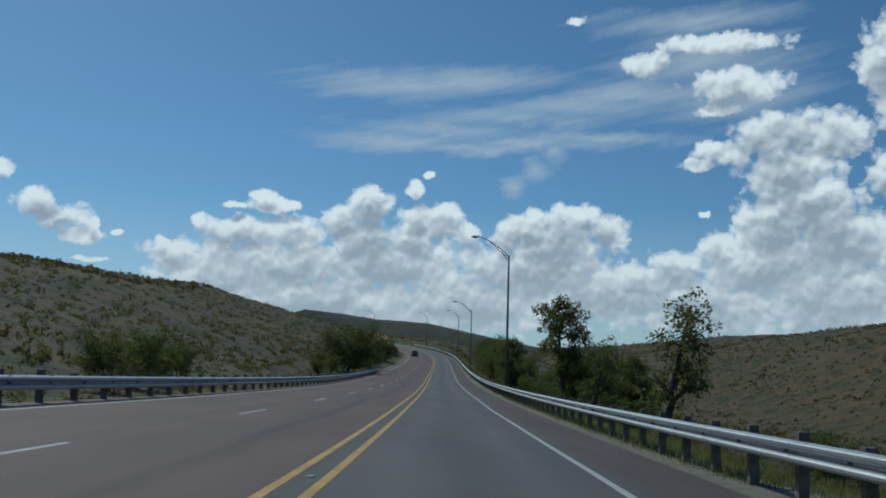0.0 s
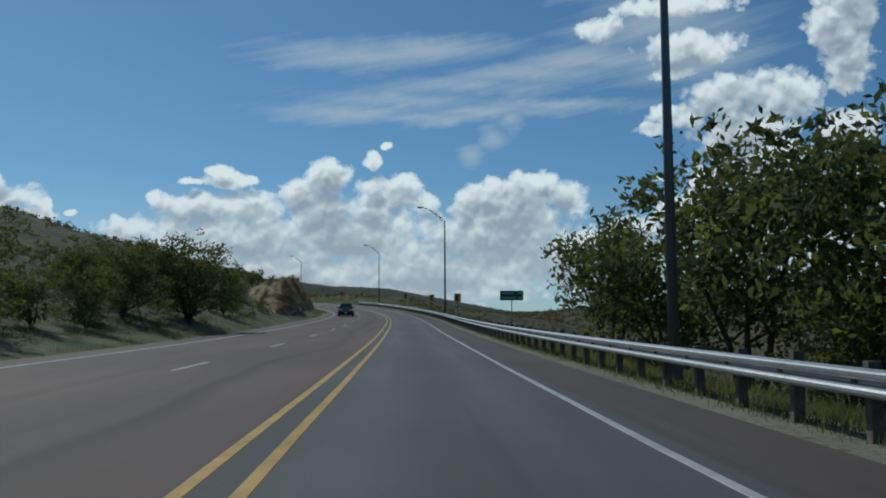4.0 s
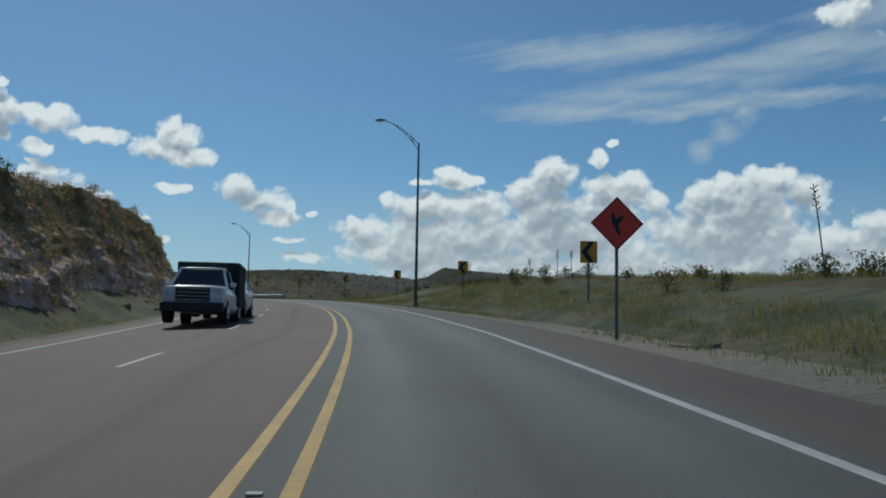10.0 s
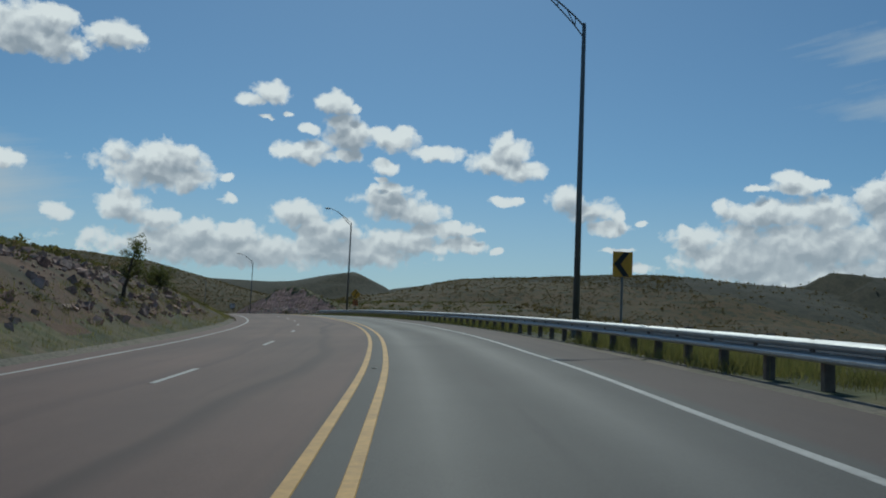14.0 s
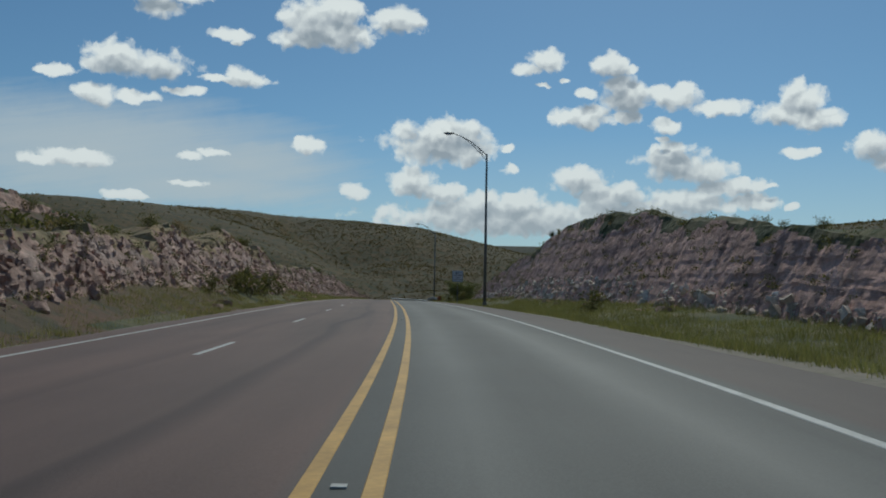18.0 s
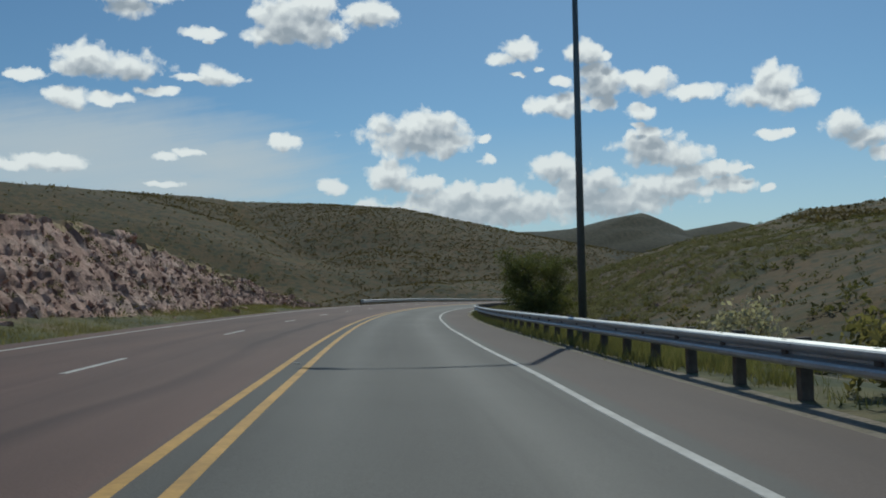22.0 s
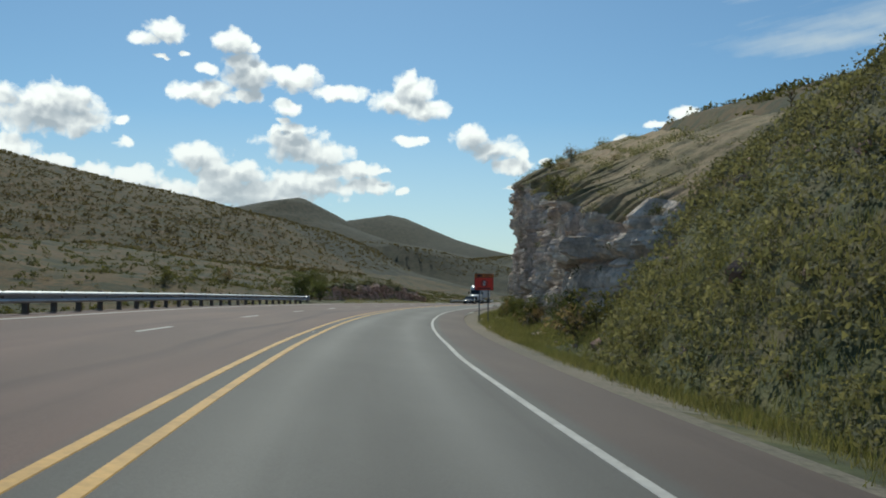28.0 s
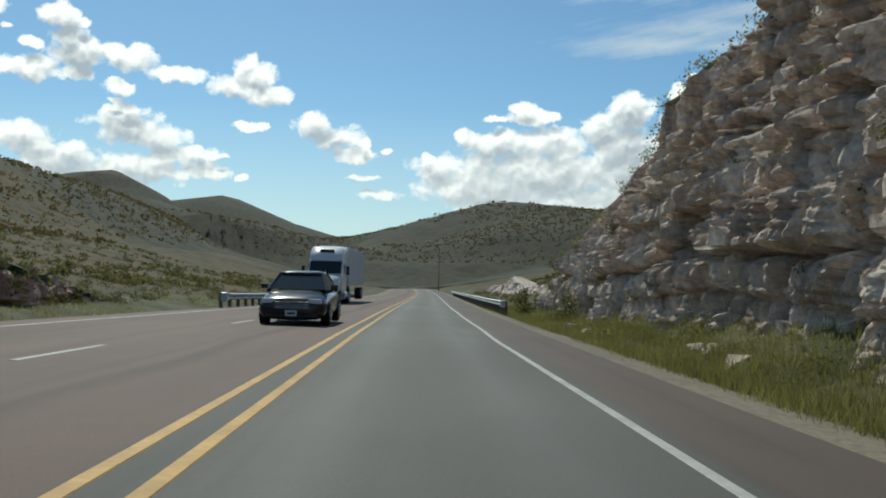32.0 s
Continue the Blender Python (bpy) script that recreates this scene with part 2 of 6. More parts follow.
# depth of cloud over a place: thin towards the tops, thick over the flat grey undersides
above = wt.nodes.new("ShaderNodeGroup")
above.node_tree = heap.node_tree
wt.links.new(wvec("ADD", moved, (0.1, 0.75, 0)), above.inputs[0])
relief = wmath("MULTIPLY", wmath("SUBTRACT", lump_up, lump), 0.62)
fine = wmath("MULTIPLY_ADD", puff.outputs["Fac"], -0.45, 0.22)
depth = wmath("MULTIPLY_ADD", wmath("MINIMUM", above.outputs[0], 1.6), 0.62, wmath("MULTIPLY_ADD", broad.outputs["Fac"], 0.7, -0.35))
tone = wramp(wmath("ADD", wmath("ADD", depth, fine), relief), [(0.05, CLOUD_DARK), (0.35, CLOUD_MID), (0.72, CLOUD_LIGHT), (1.0, CLOUD_LIGHT)])
thin = wt.nodes.new("ShaderNodeGroup")
thin.node_tree = heap_group("cirrus", CIRRUS)
wt.links.new(moved, thin.inputs[0])
drawn = wt.nodes.new("ShaderNodeCombineXYZ")
wt.links.new(wmath("MULTIPLY_ADD", az, 0.1, wmath("MULTIPLY", el, -0.02)), drawn.inputs[0])
wt.links.new(wmath("MULTIPLY_ADD", az, 0.22, wmath("MULTIPLY", el, 1.2)), drawn.inputs[1])
streak = wnoise(drawn.outputs[0], 1.0, 7, 0.62)
veil = wramp(wmath("MULTIPLY_ADD", streak.outputs["Fac"], -1.5, wmath("MULTIPLY_ADD", thin.outputs[0], 0.3, 0.75)), [(0.0, (0.62,) * 3), (0.35, (0.36,) * 3), (0.85, (0, 0, 0))])
sheet = wt.nodes.new("ShaderNodeGroup")
sheet.node_tree = heap_group("veil", VEIL_LEFT)
wt.links.new(moved, sheet.inputs[0])
haze_sheet = wramp(wmath("MULTIPLY_ADD", streak.outputs["Fac"], -0.5, wmath("MULTIPLY_ADD", sheet.outputs[0], 0.5, 0.3)), [(0.0, (0.9,) * 3), (0.35, (0.7,) * 3), (0.75, (0, 0, 0))])
veil = wmath("MAXIMUM", veil, haze_sheet)
tint = wt.nodes.new("ShaderNodeMix")
tint.data_type, tint.blend_type = "RGBA", "MULTIPLY"
tint.inputs[0].default_value, tint.inputs[7].default_value = 1.0, (0.7, 0.92, 1.06, 1)
wt.links.new(sky.outputs[0], tint.inputs[6])
clear = tint.outputs[2]
low = wmath("MAXIMUM", wmath("MULTIPLY_ADD", el, -0.1, 1.0), 0.0)
haze = wmath("MULTIPLY", wmath("MINIMUM", low, 1.0), 0.55)
colour = wmix(haze, wmix(cover, wmix(veil, clear, CLOUD_VEIL), tone), CLOUD_VEIL)
bg = wt.nodes.new("ShaderNodeBackground")
bg.inputs["Strength"].default_value = SKY_STRENGTH
wt.links.new(colour, bg.inputs["Color"])
wo = wt.nodes.new("ShaderNodeOutputWorld")
wt.links.new(bg.outputs[0], wo.inputs["Surface"])

sun = new("sun", bpy.data.lights.new("sun", "SUN"))
sun.data.energy, sun.data.angle, sun.data.color = SUN_POWER, radians(0.53), (1.0, 0.95, 0.87)
sun.matrix_basis = look((-np.sin(SUN_AZ) * np.cos(SUN_EL) * 500, np.cos(SUN_AZ) * np.cos(SUN_EL) * 500, np.sin(SUN_EL) * 500), (0, 0, 0))

# ================= the plan in numbers =================
TH0 = -0.03164
TURN = [0.0019556, 0.0009234, 0.0000901, -0.0000185, 0.0001018, -0.0000898, -0.0001404, 0.0000184, 0.0000734, 0.00013, 0.0004008, 0.0011572, 0.001797, 0.0018968, 0.0020603, 0.0023616, 0.0023322, 0.0021624, 0.0023501, 0.0024644, 0.0022626, 0.0023576, 0.0026061, 0.0024067, 0.0017725, 0.0017117, 0.0013565, 0.0004231, -0.0000299, 0.0000193, -0.0001075, -0.0009114, -0.0016321, -0.0017412, -0.0016647, -0.0017768, -0.0018735, -0.001936, -0.0020163, -0.0020409, -0.001888, -0.0016954, -0.0017499, -0.0011425, -0.0004539, -0.0003026, -0.0001604, -0.0000464, 0.0000436, 0.0001136, 0.0001672, 0.0002077, 0.0002384, 0.0002617, 0.0002796, 0.0002936, 0.0003051, 0.0003151, 0.0003243, 0.0003332]
GRADE = [-0.00897, -0.0054, 0.00572, 0.02252, 0.03259, 0.0441, 0.05115, 0.0581, 0.05487, 0.04848, 0.04103, 0.03426, 0.02774, 0.01553, 0.00546, 0.00071, -0.00527, -0.00691, -0.00905, -0.01158, -0.01333, -0.01466, -0.01445, -0.0134, -0.01117, -0.00851, -0.00585, -0.00341, -0.00121, 0.00081, 0.00276]
BANK = [0.069, 0.0648, 0.0522, 0.0447, 0.0436, 0.0419, 0.0244, -0.0106, -0.0231, -0.0234, -0.036, -0.0394, -0.0377, -0.0085, 0.0112, 0.0217, 0.0468, 0.0696, 0.0894, 0.079, 0.0852, 0.0701, 0.0567, 0.0237, 0.0047, -0.0036, -0.0056, -0.0047, -0.0029, -0.0011, 0.0005]
CROWN = 0.0287
OFF_Y, OFF_W, OFF_D, OFF_L = -0.188, 3.573, -3.268, -6.643
DASH0, DASH = 8.62, 13.409
POLES = [(82.3, 7.1, 0), (170.5, 6.7, -0.9), (263.8, 6.9, 0), (352.8, 7.1, 0), (438.6, 7.6, 0.8), (536.4, 7.0, 0), (619.5, 6.6, 0), (709.3, 6.9, 0), (799.3, 7.0, 0)]
POLE_TOP = 11.95
LEFT_ROWS = [
    (-60, -0.3, -0.4, -0.3, 1, 5.6, 13.6), (100, -0.3, -0.4, -0.2, 1.2, 6, 14.8), (140, -0.2, 0, 0.6, 2.2, 7, 15.3), (210, -0.2, 0.1, 1.2, 4, 6.8, 16.1),
    (240, -0.2, 0.2, 2, 5, 10, 17.5), (290, -0.2, 0.2, 2, 5.5, 9.5, 15), (330, -0.2, 0.2, 2.5, 6.5, 8, 10), (430, -0.2, 0.2, 2.5, 6.4, 7, 7),
    (450, -0.2, 0.2, 2.2, 5.5, 6.5, 7), (500, -0.3, 0.4, 2.8, 3.4, 5.9, 7.5), (560, -0.3, 0.4, 2.6, 4.3, 5.6, 9), (610, -0.3, 0.3, 2, 3.9, 7.4, 13),
    (660, -0.3, 0.1, 2, 5.2, 8.3, 14), (720, -0.3, 0.1, 1.8, 4.6, 6.5, 8), (780, -0.3, 0.1, 1.3, 3.2, 4.5, 5), (845, -0.3, 0.1, 0.6, 1.2, 1.5, 1),
    (885, -0.3, -0.6, -1.5, -3, -5, -7), (1040, -0.3, -0.6, -1.5, -2, -2, -1), (1065, -0.3, 0, 0.5, 1.5, 3, 6), (1120, -0.3, 0.1, 0.9, 3, 5, 9),
    (1165, -0.3, 0, 0.6, 1.5, 3, 8), (1420, -0.3, 0, 0.6, 1.5, 4, 10),
]
RIGHT_ROWS = [
    (-60, 0.02, -0.35, -2, -4, -6, -7), (130, 0.02, -0.35, -2, -4, -7, -9), (250, 0.02, -0.35, -2.5, -5, -9, -12), (335, 0.02, -0.35, -1.4, -2.6, -5, -7), (350, 0.02, -0.2, -0.3, -0.7, -4, -6),
    (372, 0.02, 0.1, 0.5, 0.5, -1.8, -4), (390, -0.1, 0.5, 1.5, 1.8, -0.5, -4), (430, -0.2, 0.6, 1.9, 2.1, 1.6, -2.6), (460, -0.2, 0.1, 1.4, 2.4, 2.6, -3.6),
    (490, -0.3, -0.1, 0, 0.6, 0.6, -0.6), (515, 0.02, -0.35, -1.6, -2.5, -4, -4), (635, 0.02, -0.35, -1.2, -1.6, -2, -2), (662, -0.3, 0, 0.5, 1.2, 2, 2),
    (676, -0.2, 0.1, 0.7, 2, 3, 3.4), (690, -0.2, 0.1, 0.8, 3.6, 3.8, 5), (725, -0.2, 0.1, 0.9, 4, 5, 5.4), (755, -0.2, 0.1, 0.6, 1.8, 4, 5.5),
    (775, 0.02, -0.1, 0, 0.5, 2, 4), (810, 0.02, -0.35, -2, -2, 1, 7), (870, 0.02, -0.35, -2, -1.5, 5, 11), (930, 0.02, -0.35, -1.5, 1, 9, 12.6),
    (970, 0.02, -0.2, 2.3, 6.3, 11.6, 16.7), (985, -0.2, 1.8, 6.4, 7.5, 11.4, 16.4), (1000, -0.2, 2.2, 7, 9.5, 11.8, 18.9), (1015, -0.2, 0.2, 5.4, 10, 13.5, 21.2),
    (1050, -0.2, 0.2, 4.5, 14.6, 18, 22), (1110, -0.2, 0.2, 3.8, 14.5, 17, 20), (1150, -0.2, 0.2, 3, 8, 11, 17), (1180, -0.3, 0, 0.6, 3, 7, 12),
    (1420, -0.3, 0, 1, 2, 5, 10),
]
# crest lines of the hills: half width, then points on the crest
RIDGES = [
    (75, [(-75, -100, 17), (-70, 137, 20.1), (-70, 191, 32.1), (-78, 270, 14.9)]),
    (800, [(-1300, 2850, 50), (-700, 2900, 55), (-70, 2800, 60), (225, 2570, 50), (700, 2450, 30)]),
    (224, [(-360, 957, 55.2), (-262, 1004, 61.7), (-202, 1124, 61.9), (-185, 1126, 73.3), (-124, 1238, 70.9), (-44, 1202, 65), (95, 1204, 39.4), (225, 1198, 33.9)]),
    (320, [(-880, 450, 88.3), (-836, 821, 91.2), (-1046, 1098, 110.9), (-802, 1114, 85.2), (-669, 1201, 49.6), (-880, 1430, 48)]),
    (160, [(-690, 1010, 47), (-679, 1112, 47), (-712, 1231, 44), (-745, 1378, 42)]),
    (392, [(-1536, 1791, 130), (-1335, 1915, 124.9), (-1285, 2048, 159.8), (-1221, 2036, 123.5), (-1116, 2054, 89.5), (-980, 2120, 60)]),
    (507, [(-1608, 2623, 139.6), (-1467, 2628, 182.6), (-1276, 2560, 114.9), (-1079, 2488, 71.7)]),
    (267, [(-749, 1618, 48.3), (-688, 1603, 52.6), (-607, 1584, 72.5), (-547, 1533, 64.2), (-380, 1380, 50.2)]),
    (120, [(-470, 975, 40), (-425, 940, 42), (-385, 905, 42), (-330, 960, 48)]),
    (251, [(60, 900, 13), (84, 744, 19.2), (228, 680, 37.6), (228, 471, 20.5), (269, 99, 47.6)]),
]

# ================= helpers =================
RNG = np.random.default_rng(7)


def hash2(ix, iy, seed):
    n = (ix.astype(np.int64) * 374761393 + iy.astype(np.int64) * 668265263 + seed * 1442695041) & 0x7FFFFFFF
    n = ((n ^ (n >> 13)) * 1274126177) & 0x7FFFFFFF
    return ((n ^ (n >> 16)) & 0xFFFF) / 65535.0


def vnoise(x, y, seed=0):
    x, y = np.asarray(x, float), np.asarray(y, float)
    ix, iy = np.floor(x), np.floor(y)
    fx, fy = x - ix, y - iy
    fx, fy = fx * fx * (3 - 2 * fx), fy * fy * (3 - 2 * fy)
    a, b = hash2(ix, iy, seed), hash2(ix + 1, iy, seed)
    c, d = hash2(ix, iy + 1, seed), hash2(ix + 1, iy + 1, seed)
    return (a * (1 - fx) + b * fx) * (1 - fy) + (c * (1 - fx) + d * fx) * fy


def fbm(x, y, seed=0, octaves=4):
    total, amp = 0.0, 0.5
    for k in range(octaves):
        total = total + amp * vnoise(x * 2 ** k + 17.3 * k, y * 2 ** k - 9.1 * k, seed + k)
        amp *= 0.5
    return total


def mesh_of(name, verts, faces, mat=None, smooth=False, uv=None, mat_index=None):
    """A mesh from arrays: verts (n, 3), faces (m, 3) or (m, 4)."""
    verts, faces = np.asarray(verts, float), np.asarray(faces, int)
    me = bpy.data.meshes.new(name)
    k = faces.shape[1]
    me.vertices.add(len(verts))
    me.vertices.foreach_set("co", verts.ravel())
    me.loops.add(len(faces) * k)
    me.loops.foreach_set("vertex_index", faces.ravel())
    me.polygons.add(len(faces))
    me.polygons.foreach_set("loop_start", np.arange(len(faces)) * k)
    me.polygons.foreach_set("loop_total", np.full(len(faces), k))
    if mat is not None:
        for m in (mat if isinstance(mat, (list, tuple)) else [mat]):
            me.materials.append(m)
    if mat_index is not None:
        me.polygons.foreach_set("material_index", np.asarray(mat_index, int))
    me.update(calc_edges=True)
    if uv is not None:
        layer = me.uv_layers.new(name="UVMap")
        layer.data.foreach_set("uv", np.asarray(uv, float)[faces.ravel()].ravel())
    me.polygons.foreach_set("use_smooth", np.full(len(faces), bool(smooth)))
    return me


def grid_faces(n, m):
    i, j = np.meshgrid(np.arange(n - 1), np.arange(m - 1), indexing="ij")
    a = (i * m + j).ravel()
    return np.stack([a, a + m, a + m + 1, a + 1], 1)


def thing(name, label, category, group="", at=(0, 0, 0), turn=0.0, kind=""):
    ob = new(name)
    ob.matrix_basis = Matrix.Translation(at) @ Matrix.Rotation(turn, 4, "Z")
    return tagged(ob, label, category, group, kind)


def part(name, source, material, parent, label="", smooth=False, m=None):
    """One mesh object under a thing or part, from a bmesh or a ready mesh."""
    if isinstance(source, bmesh.types.BMesh):
        me = bpy.data.meshes.new(name)
        source.to_mesh(me)
        source.free()
        if smooth:
            me.polygons.foreach_set("use_smooth", np.ones(len(me.polygons), bool))
    else:
        me = source
    if material is not None and not me.materials:
        me.materials.append(material)
    ob = new(name, me)
    ob.parent = parent
    if m is not None:
        ob.matrix_basis = m
    if label:
        tagged(ob, label)
    return ob


def box(bm, sx, sy, sz, at=(0, 0, 0), bevel=0.0, rot=None):
    m = Matrix.Translation(at) @ (rot if rot is not None else Matrix()) @ Matrix.Diagonal((sx, sy, sz, 1))
    r = bmesh.ops.create_cube(bm, size=1, matrix=m)
    if bevel:
        es = {e for v in r["verts"] for e in v.link_edges}
        bmesh.ops.bevel(bm, geom=list(es), offset=bevel, segments=2, affect="EDGES", profile=0.6)
    return bm


def rod(bm, a, b, r1, r2=None, n=8):
    a, b = Vector(a), Vector(b)
    d = b - a
    m = Matrix.Translation((a + b) / 2) @ d.to_track_quat("Z", "Y").to_matrix().to_4x4()
    bmesh.ops.create_cone(bm, cap_ends=True, segments=n, radius1=r1, radius2=r1 if r2 is None else r2, depth=d.length, matrix=m)
    return bm


def loft(bm, rings, cap=True):
    """Skin closed rings of equal length."""
    vs = [[bm.verts.new(p) for p in r] for r in rings]
    n = len(vs[0])
    for a, b in zip(vs, vs[1:]):
        for i in range(n):
            bm.faces.new((a[i], a[(i + 1) % n], b[(i + 1) % n], b[i]))
    if cap:
        bm.faces.new(vs[0][::-1]), bm.faces.new(vs[-1])
    bmesh.ops.recalc_face_normals(bm, faces=bm.faces)
    return bm


# ================= materials =================
def material(name, rough=0.8, metal=0.0):
    m = bpy.data.materials.new(name)
    m.use_nodes = True
    nt = m.node_tree
    b = nt.nodes["Principled BSDF"]
    b.inputs["Roughness"].default_value = rough
    b.inputs["Metallic"].default_value = metal
    return m, nt, b


def tex(nt, scale, detail=4, rough=0.6, coord="Object", kind="ShaderNodeTexNoise", stretch=None):
    tc = nt.nodes.new("ShaderNodeTexCoord")
    n = nt.nodes.new(kind)
    n.inputs["Scale"].default_value = scale
    if kind == "ShaderNodeTexNoise":
        n.inputs["Detail"].default_value, n.inputs["Roughness"].default_value = detail, rough
    if stretch:
        mp = nt.nodes.new("ShaderNodeMapping")
        mp.inputs["Scale"].default_value = stretch
        nt.links.new(tc.outputs[coord], mp.inputs["Vector"])
        nt.links.new(mp.outputs["Vector"], n.inputs["Vector"])
    else:
        nt.links.new(tc.outputs[coord], n.inputs["Vector"])
    return n


def ramp(nt, source, stops):
    r = nt.nodes.new("ShaderNodeValToRGB")
    e = r.color_ramp.elements
    while len(e) < len(stops):
        e.new(0.5)
    for k, (p, c) in zip(e, stops):
        k.position, k.color = p, (*c, 1)
    nt.links.new(source, r.inputs["Fac"])
    return r.outputs["Color"]


def mix(nt, fac, a, b, mode="MIX"):
    n = nt.nodes.new("ShaderNodeMix")
    n.data_type, n.blend_type = "RGBA", mode
    for sock, v in ((n.inputs[0], fac), (n.inputs[6], a), (n.inputs[7], b)):
        if isinstance(v, bpy.types.NodeSocket):
            nt.links.new(v, sock)
        else:
            sock.default_value = v if isinstance(v, (int, float)) else (*v, 1)
    return n.outputs[2]


def bump(nt, b, source, strength, distance):
    n = nt.nodes.new("ShaderNodeBump")
    n.inputs["Strength"].default_value, n.inputs["Distance"].default_value = strength, distance
    nt.links.new(source, n.inputs["Height"])
    nt.links.new(n.outputs["Normal"], b.inputs["Normal"])


def plain(name, colour, rough=0.6, metal=0.0, vary=0.15, scale=6.0, bumped=0.0):
    """A paint, metal or wood with grain and wear at two scales."""
    m, nt, b = material(name, rough, metal)
    lo = tuple(c * (1 - vary) for c in colour)
    hi = tuple(min(1, c * (1 + vary)) for c in colour)
    n1, n2 = tex(nt, scale, 5), tex(nt, scale * 9, 3)
    c1 = ramp(nt, n1.outputs["Fac"], [(0.3, lo), (0.7, hi)])
    c2 = ramp(nt, n2.outputs["Fac"], [(0.35, (0.85,) * 3), (0.65, (1.0,) * 3)])
    nt.links.new(mix(nt, 1.0, c1, c2, "MULTIPLY"), b.inputs["Base Color"])
    if bumped:
        bump(nt, b, n2.outputs["Fac"], bumped, 0.02)
    return m


def asphalt_material():
    m, nt, b = material("asphalt", 0.82)
    uv = nt.nodes.new("ShaderNodeUVMap")
    uv.uv_map = "UVMap"
    sep = nt.nodes.new("ShaderNodeSeparateXYZ")
    nt.links.new(uv.outputs["UV"], sep.inputs[0])
    mr = nt.nodes.new("ShaderNodeMapRange")
    mr.inputs["From Min"].default_value, mr.inputs["From Max"].default_value = -8.5, 6.5
    nt.links.new(sep.outputs["X"], mr.inputs["Value"])

    def q(u):
        return (u + 8.5) / 15.0
    red, red2, grey, grey2, brown = (0.134, 0.079, 0.065), (0.112, 0.068, 0.057), (0.086, 0.086, 0.08), (0.104, 0.106, 0.099), (0.094, 0.068, 0.058)
    base = ramp(nt, mr.outputs[0], [(0, red), (q(-6.6), red), (q(-5.6), red2), (q(-4.2), red), (q(-2.0), red2), (q(-0.35), red), (q(-0.1), grey), (q(0.9), grey2), (q(1.7), grey), (q(2.6), grey2), (q(3.75), grey), (q(3.95), brown), (1.0, brown)])
    mp = nt.nodes.new("ShaderNodeMapping")
    mp.inputs["Scale"].default_value = (1.0, 0.09, 1.0)
    nt.links.new(uv.outputs["UV"], mp.inputs["Vector"])
    long_n = nt.nodes.new("ShaderNodeTexNoise")
    long_n.inputs["Scale"].default_value, long_n.inputs["Detail"].default_value = 0.9, 6
    nt.links.new(mp.outputs["Vector"], long_n.inputs["Vector"])
    worn = ramp(nt, long_n.outputs["Fac"], [(0.3, (0.86, 0.85, 0.84)), (0.7, (1.14, 1.13, 1.12))])
    fine = tex(nt, 45, 3, 0.7)
    grit = ramp(nt, fine.outputs["Fac"], [(0.3, (0.82,) * 3), (0.7, (1.16,) * 3)])
    c = mix(nt, 1.0, mix(nt, 1.0, base, worn, "MULTIPLY"), grit, "MULTIPLY")
    # pale dusty patches and faint dark tyre marks, drawn out along the lanes
    patch = tex(nt, 0.11, 5, 0.6)
    c = mix(nt, 1.0, c, ramp(nt, patch.outputs["Fac"], [(0.35, (0.88, 0.87, 0.87)), (0.65, (1.13, 1.12, 1.1))]), "MULTIPLY")
    mp2 = nt.nodes.new("ShaderNodeMapping")
    mp2.inputs["Scale"].default_value = (1.6, 0.035, 1.0)
    nt.links.new(uv.outputs["UV"], mp2.inputs["Vector"])
    tyre = nt.nodes.new("ShaderNodeTexNoise")
    tyre.inputs["Scale"].default_value, tyre.inputs["Detail"].default_value = 1.0, 3
    nt.links.new(mp2.outputs["Vector"], tyre.inputs["Vector"])
    c = mix(nt, 1.0, c, ramp(nt, tyre.outputs["Fac"], [(0.3, (0.8,) * 3), (0.42, (1,) * 3)]), "MULTIPLY")
    # oily streaks left by tyres in the oncoming lanes, wandering a little from side to side
    mp3 = nt.nodes.new("ShaderNodeMapping")
    mp3.inputs["Scale"].default_value = (0.02, 0.045, 1.0)
    nt.links.new(uv.outputs["UV"], mp3.inputs["Vector"])
    drift = nt.nodes.new("ShaderNodeTexNoise")
    drift.inputs["Scale"].default_value, drift.inputs["Detail"].default_value = 1.0, 2
    nt.links.new(mp3.outputs["Vector"], drift.inputs["Vector"])
    sway = nt.nodes.new("ShaderNodeMath")
    sway.operation, sway.inputs[1].default_value = "MULTIPLY_ADD", 0.16
    nt.links.new(drift.outputs["Fac"], sway.inputs[0])
    nt.links.new(mr.outputs[0], sway.inputs[2])
    one = (1.0, 1.0, 1.0)
    oil = ramp(nt, sway.outputs[0], [(0, one), (q(-2.9), one), (q(-2.45), (0.78, 0.77, 0.78)), (q(-2.3), one), (q(-0.62), one), (q(-0.5), (0.52, 0.5, 0.52)), (q(-0.4), (0.55, 0.53, 0.55)), (q(-0.1), one), (1.0, one)])
    seen = tex(nt, 0.045, 3, 0.5)
    c = mix(nt, ramp(nt, seen.outputs["Fac"], [(0.4, (0.55,) * 3), (0.52, one)]), c, mix(nt, 1.0, c, oil, "MULTIPLY"))
    nt.links.new(c, b.inputs["Base Color"])
    polish = ramp(nt, mr.outputs[0], [(0, (0.8,) * 3), (q(-0.1), (0.8,) * 3), (q(0.3), (0.78,) * 3), (q(0.8), (0.72,) * 3), (q(1.3), (0.78,) * 3), (q(2.0), (0.78,) * 3), (q(2.6), (0.71,) * 3), (q(3.2), (0.78,) * 3), (1.0, (0.85,) * 3)])
    nt.links.new(polish, b.inputs["Roughness"])
    bump(nt, b, fine.outputs["Fac"], 0.35, 0.01)
    return m


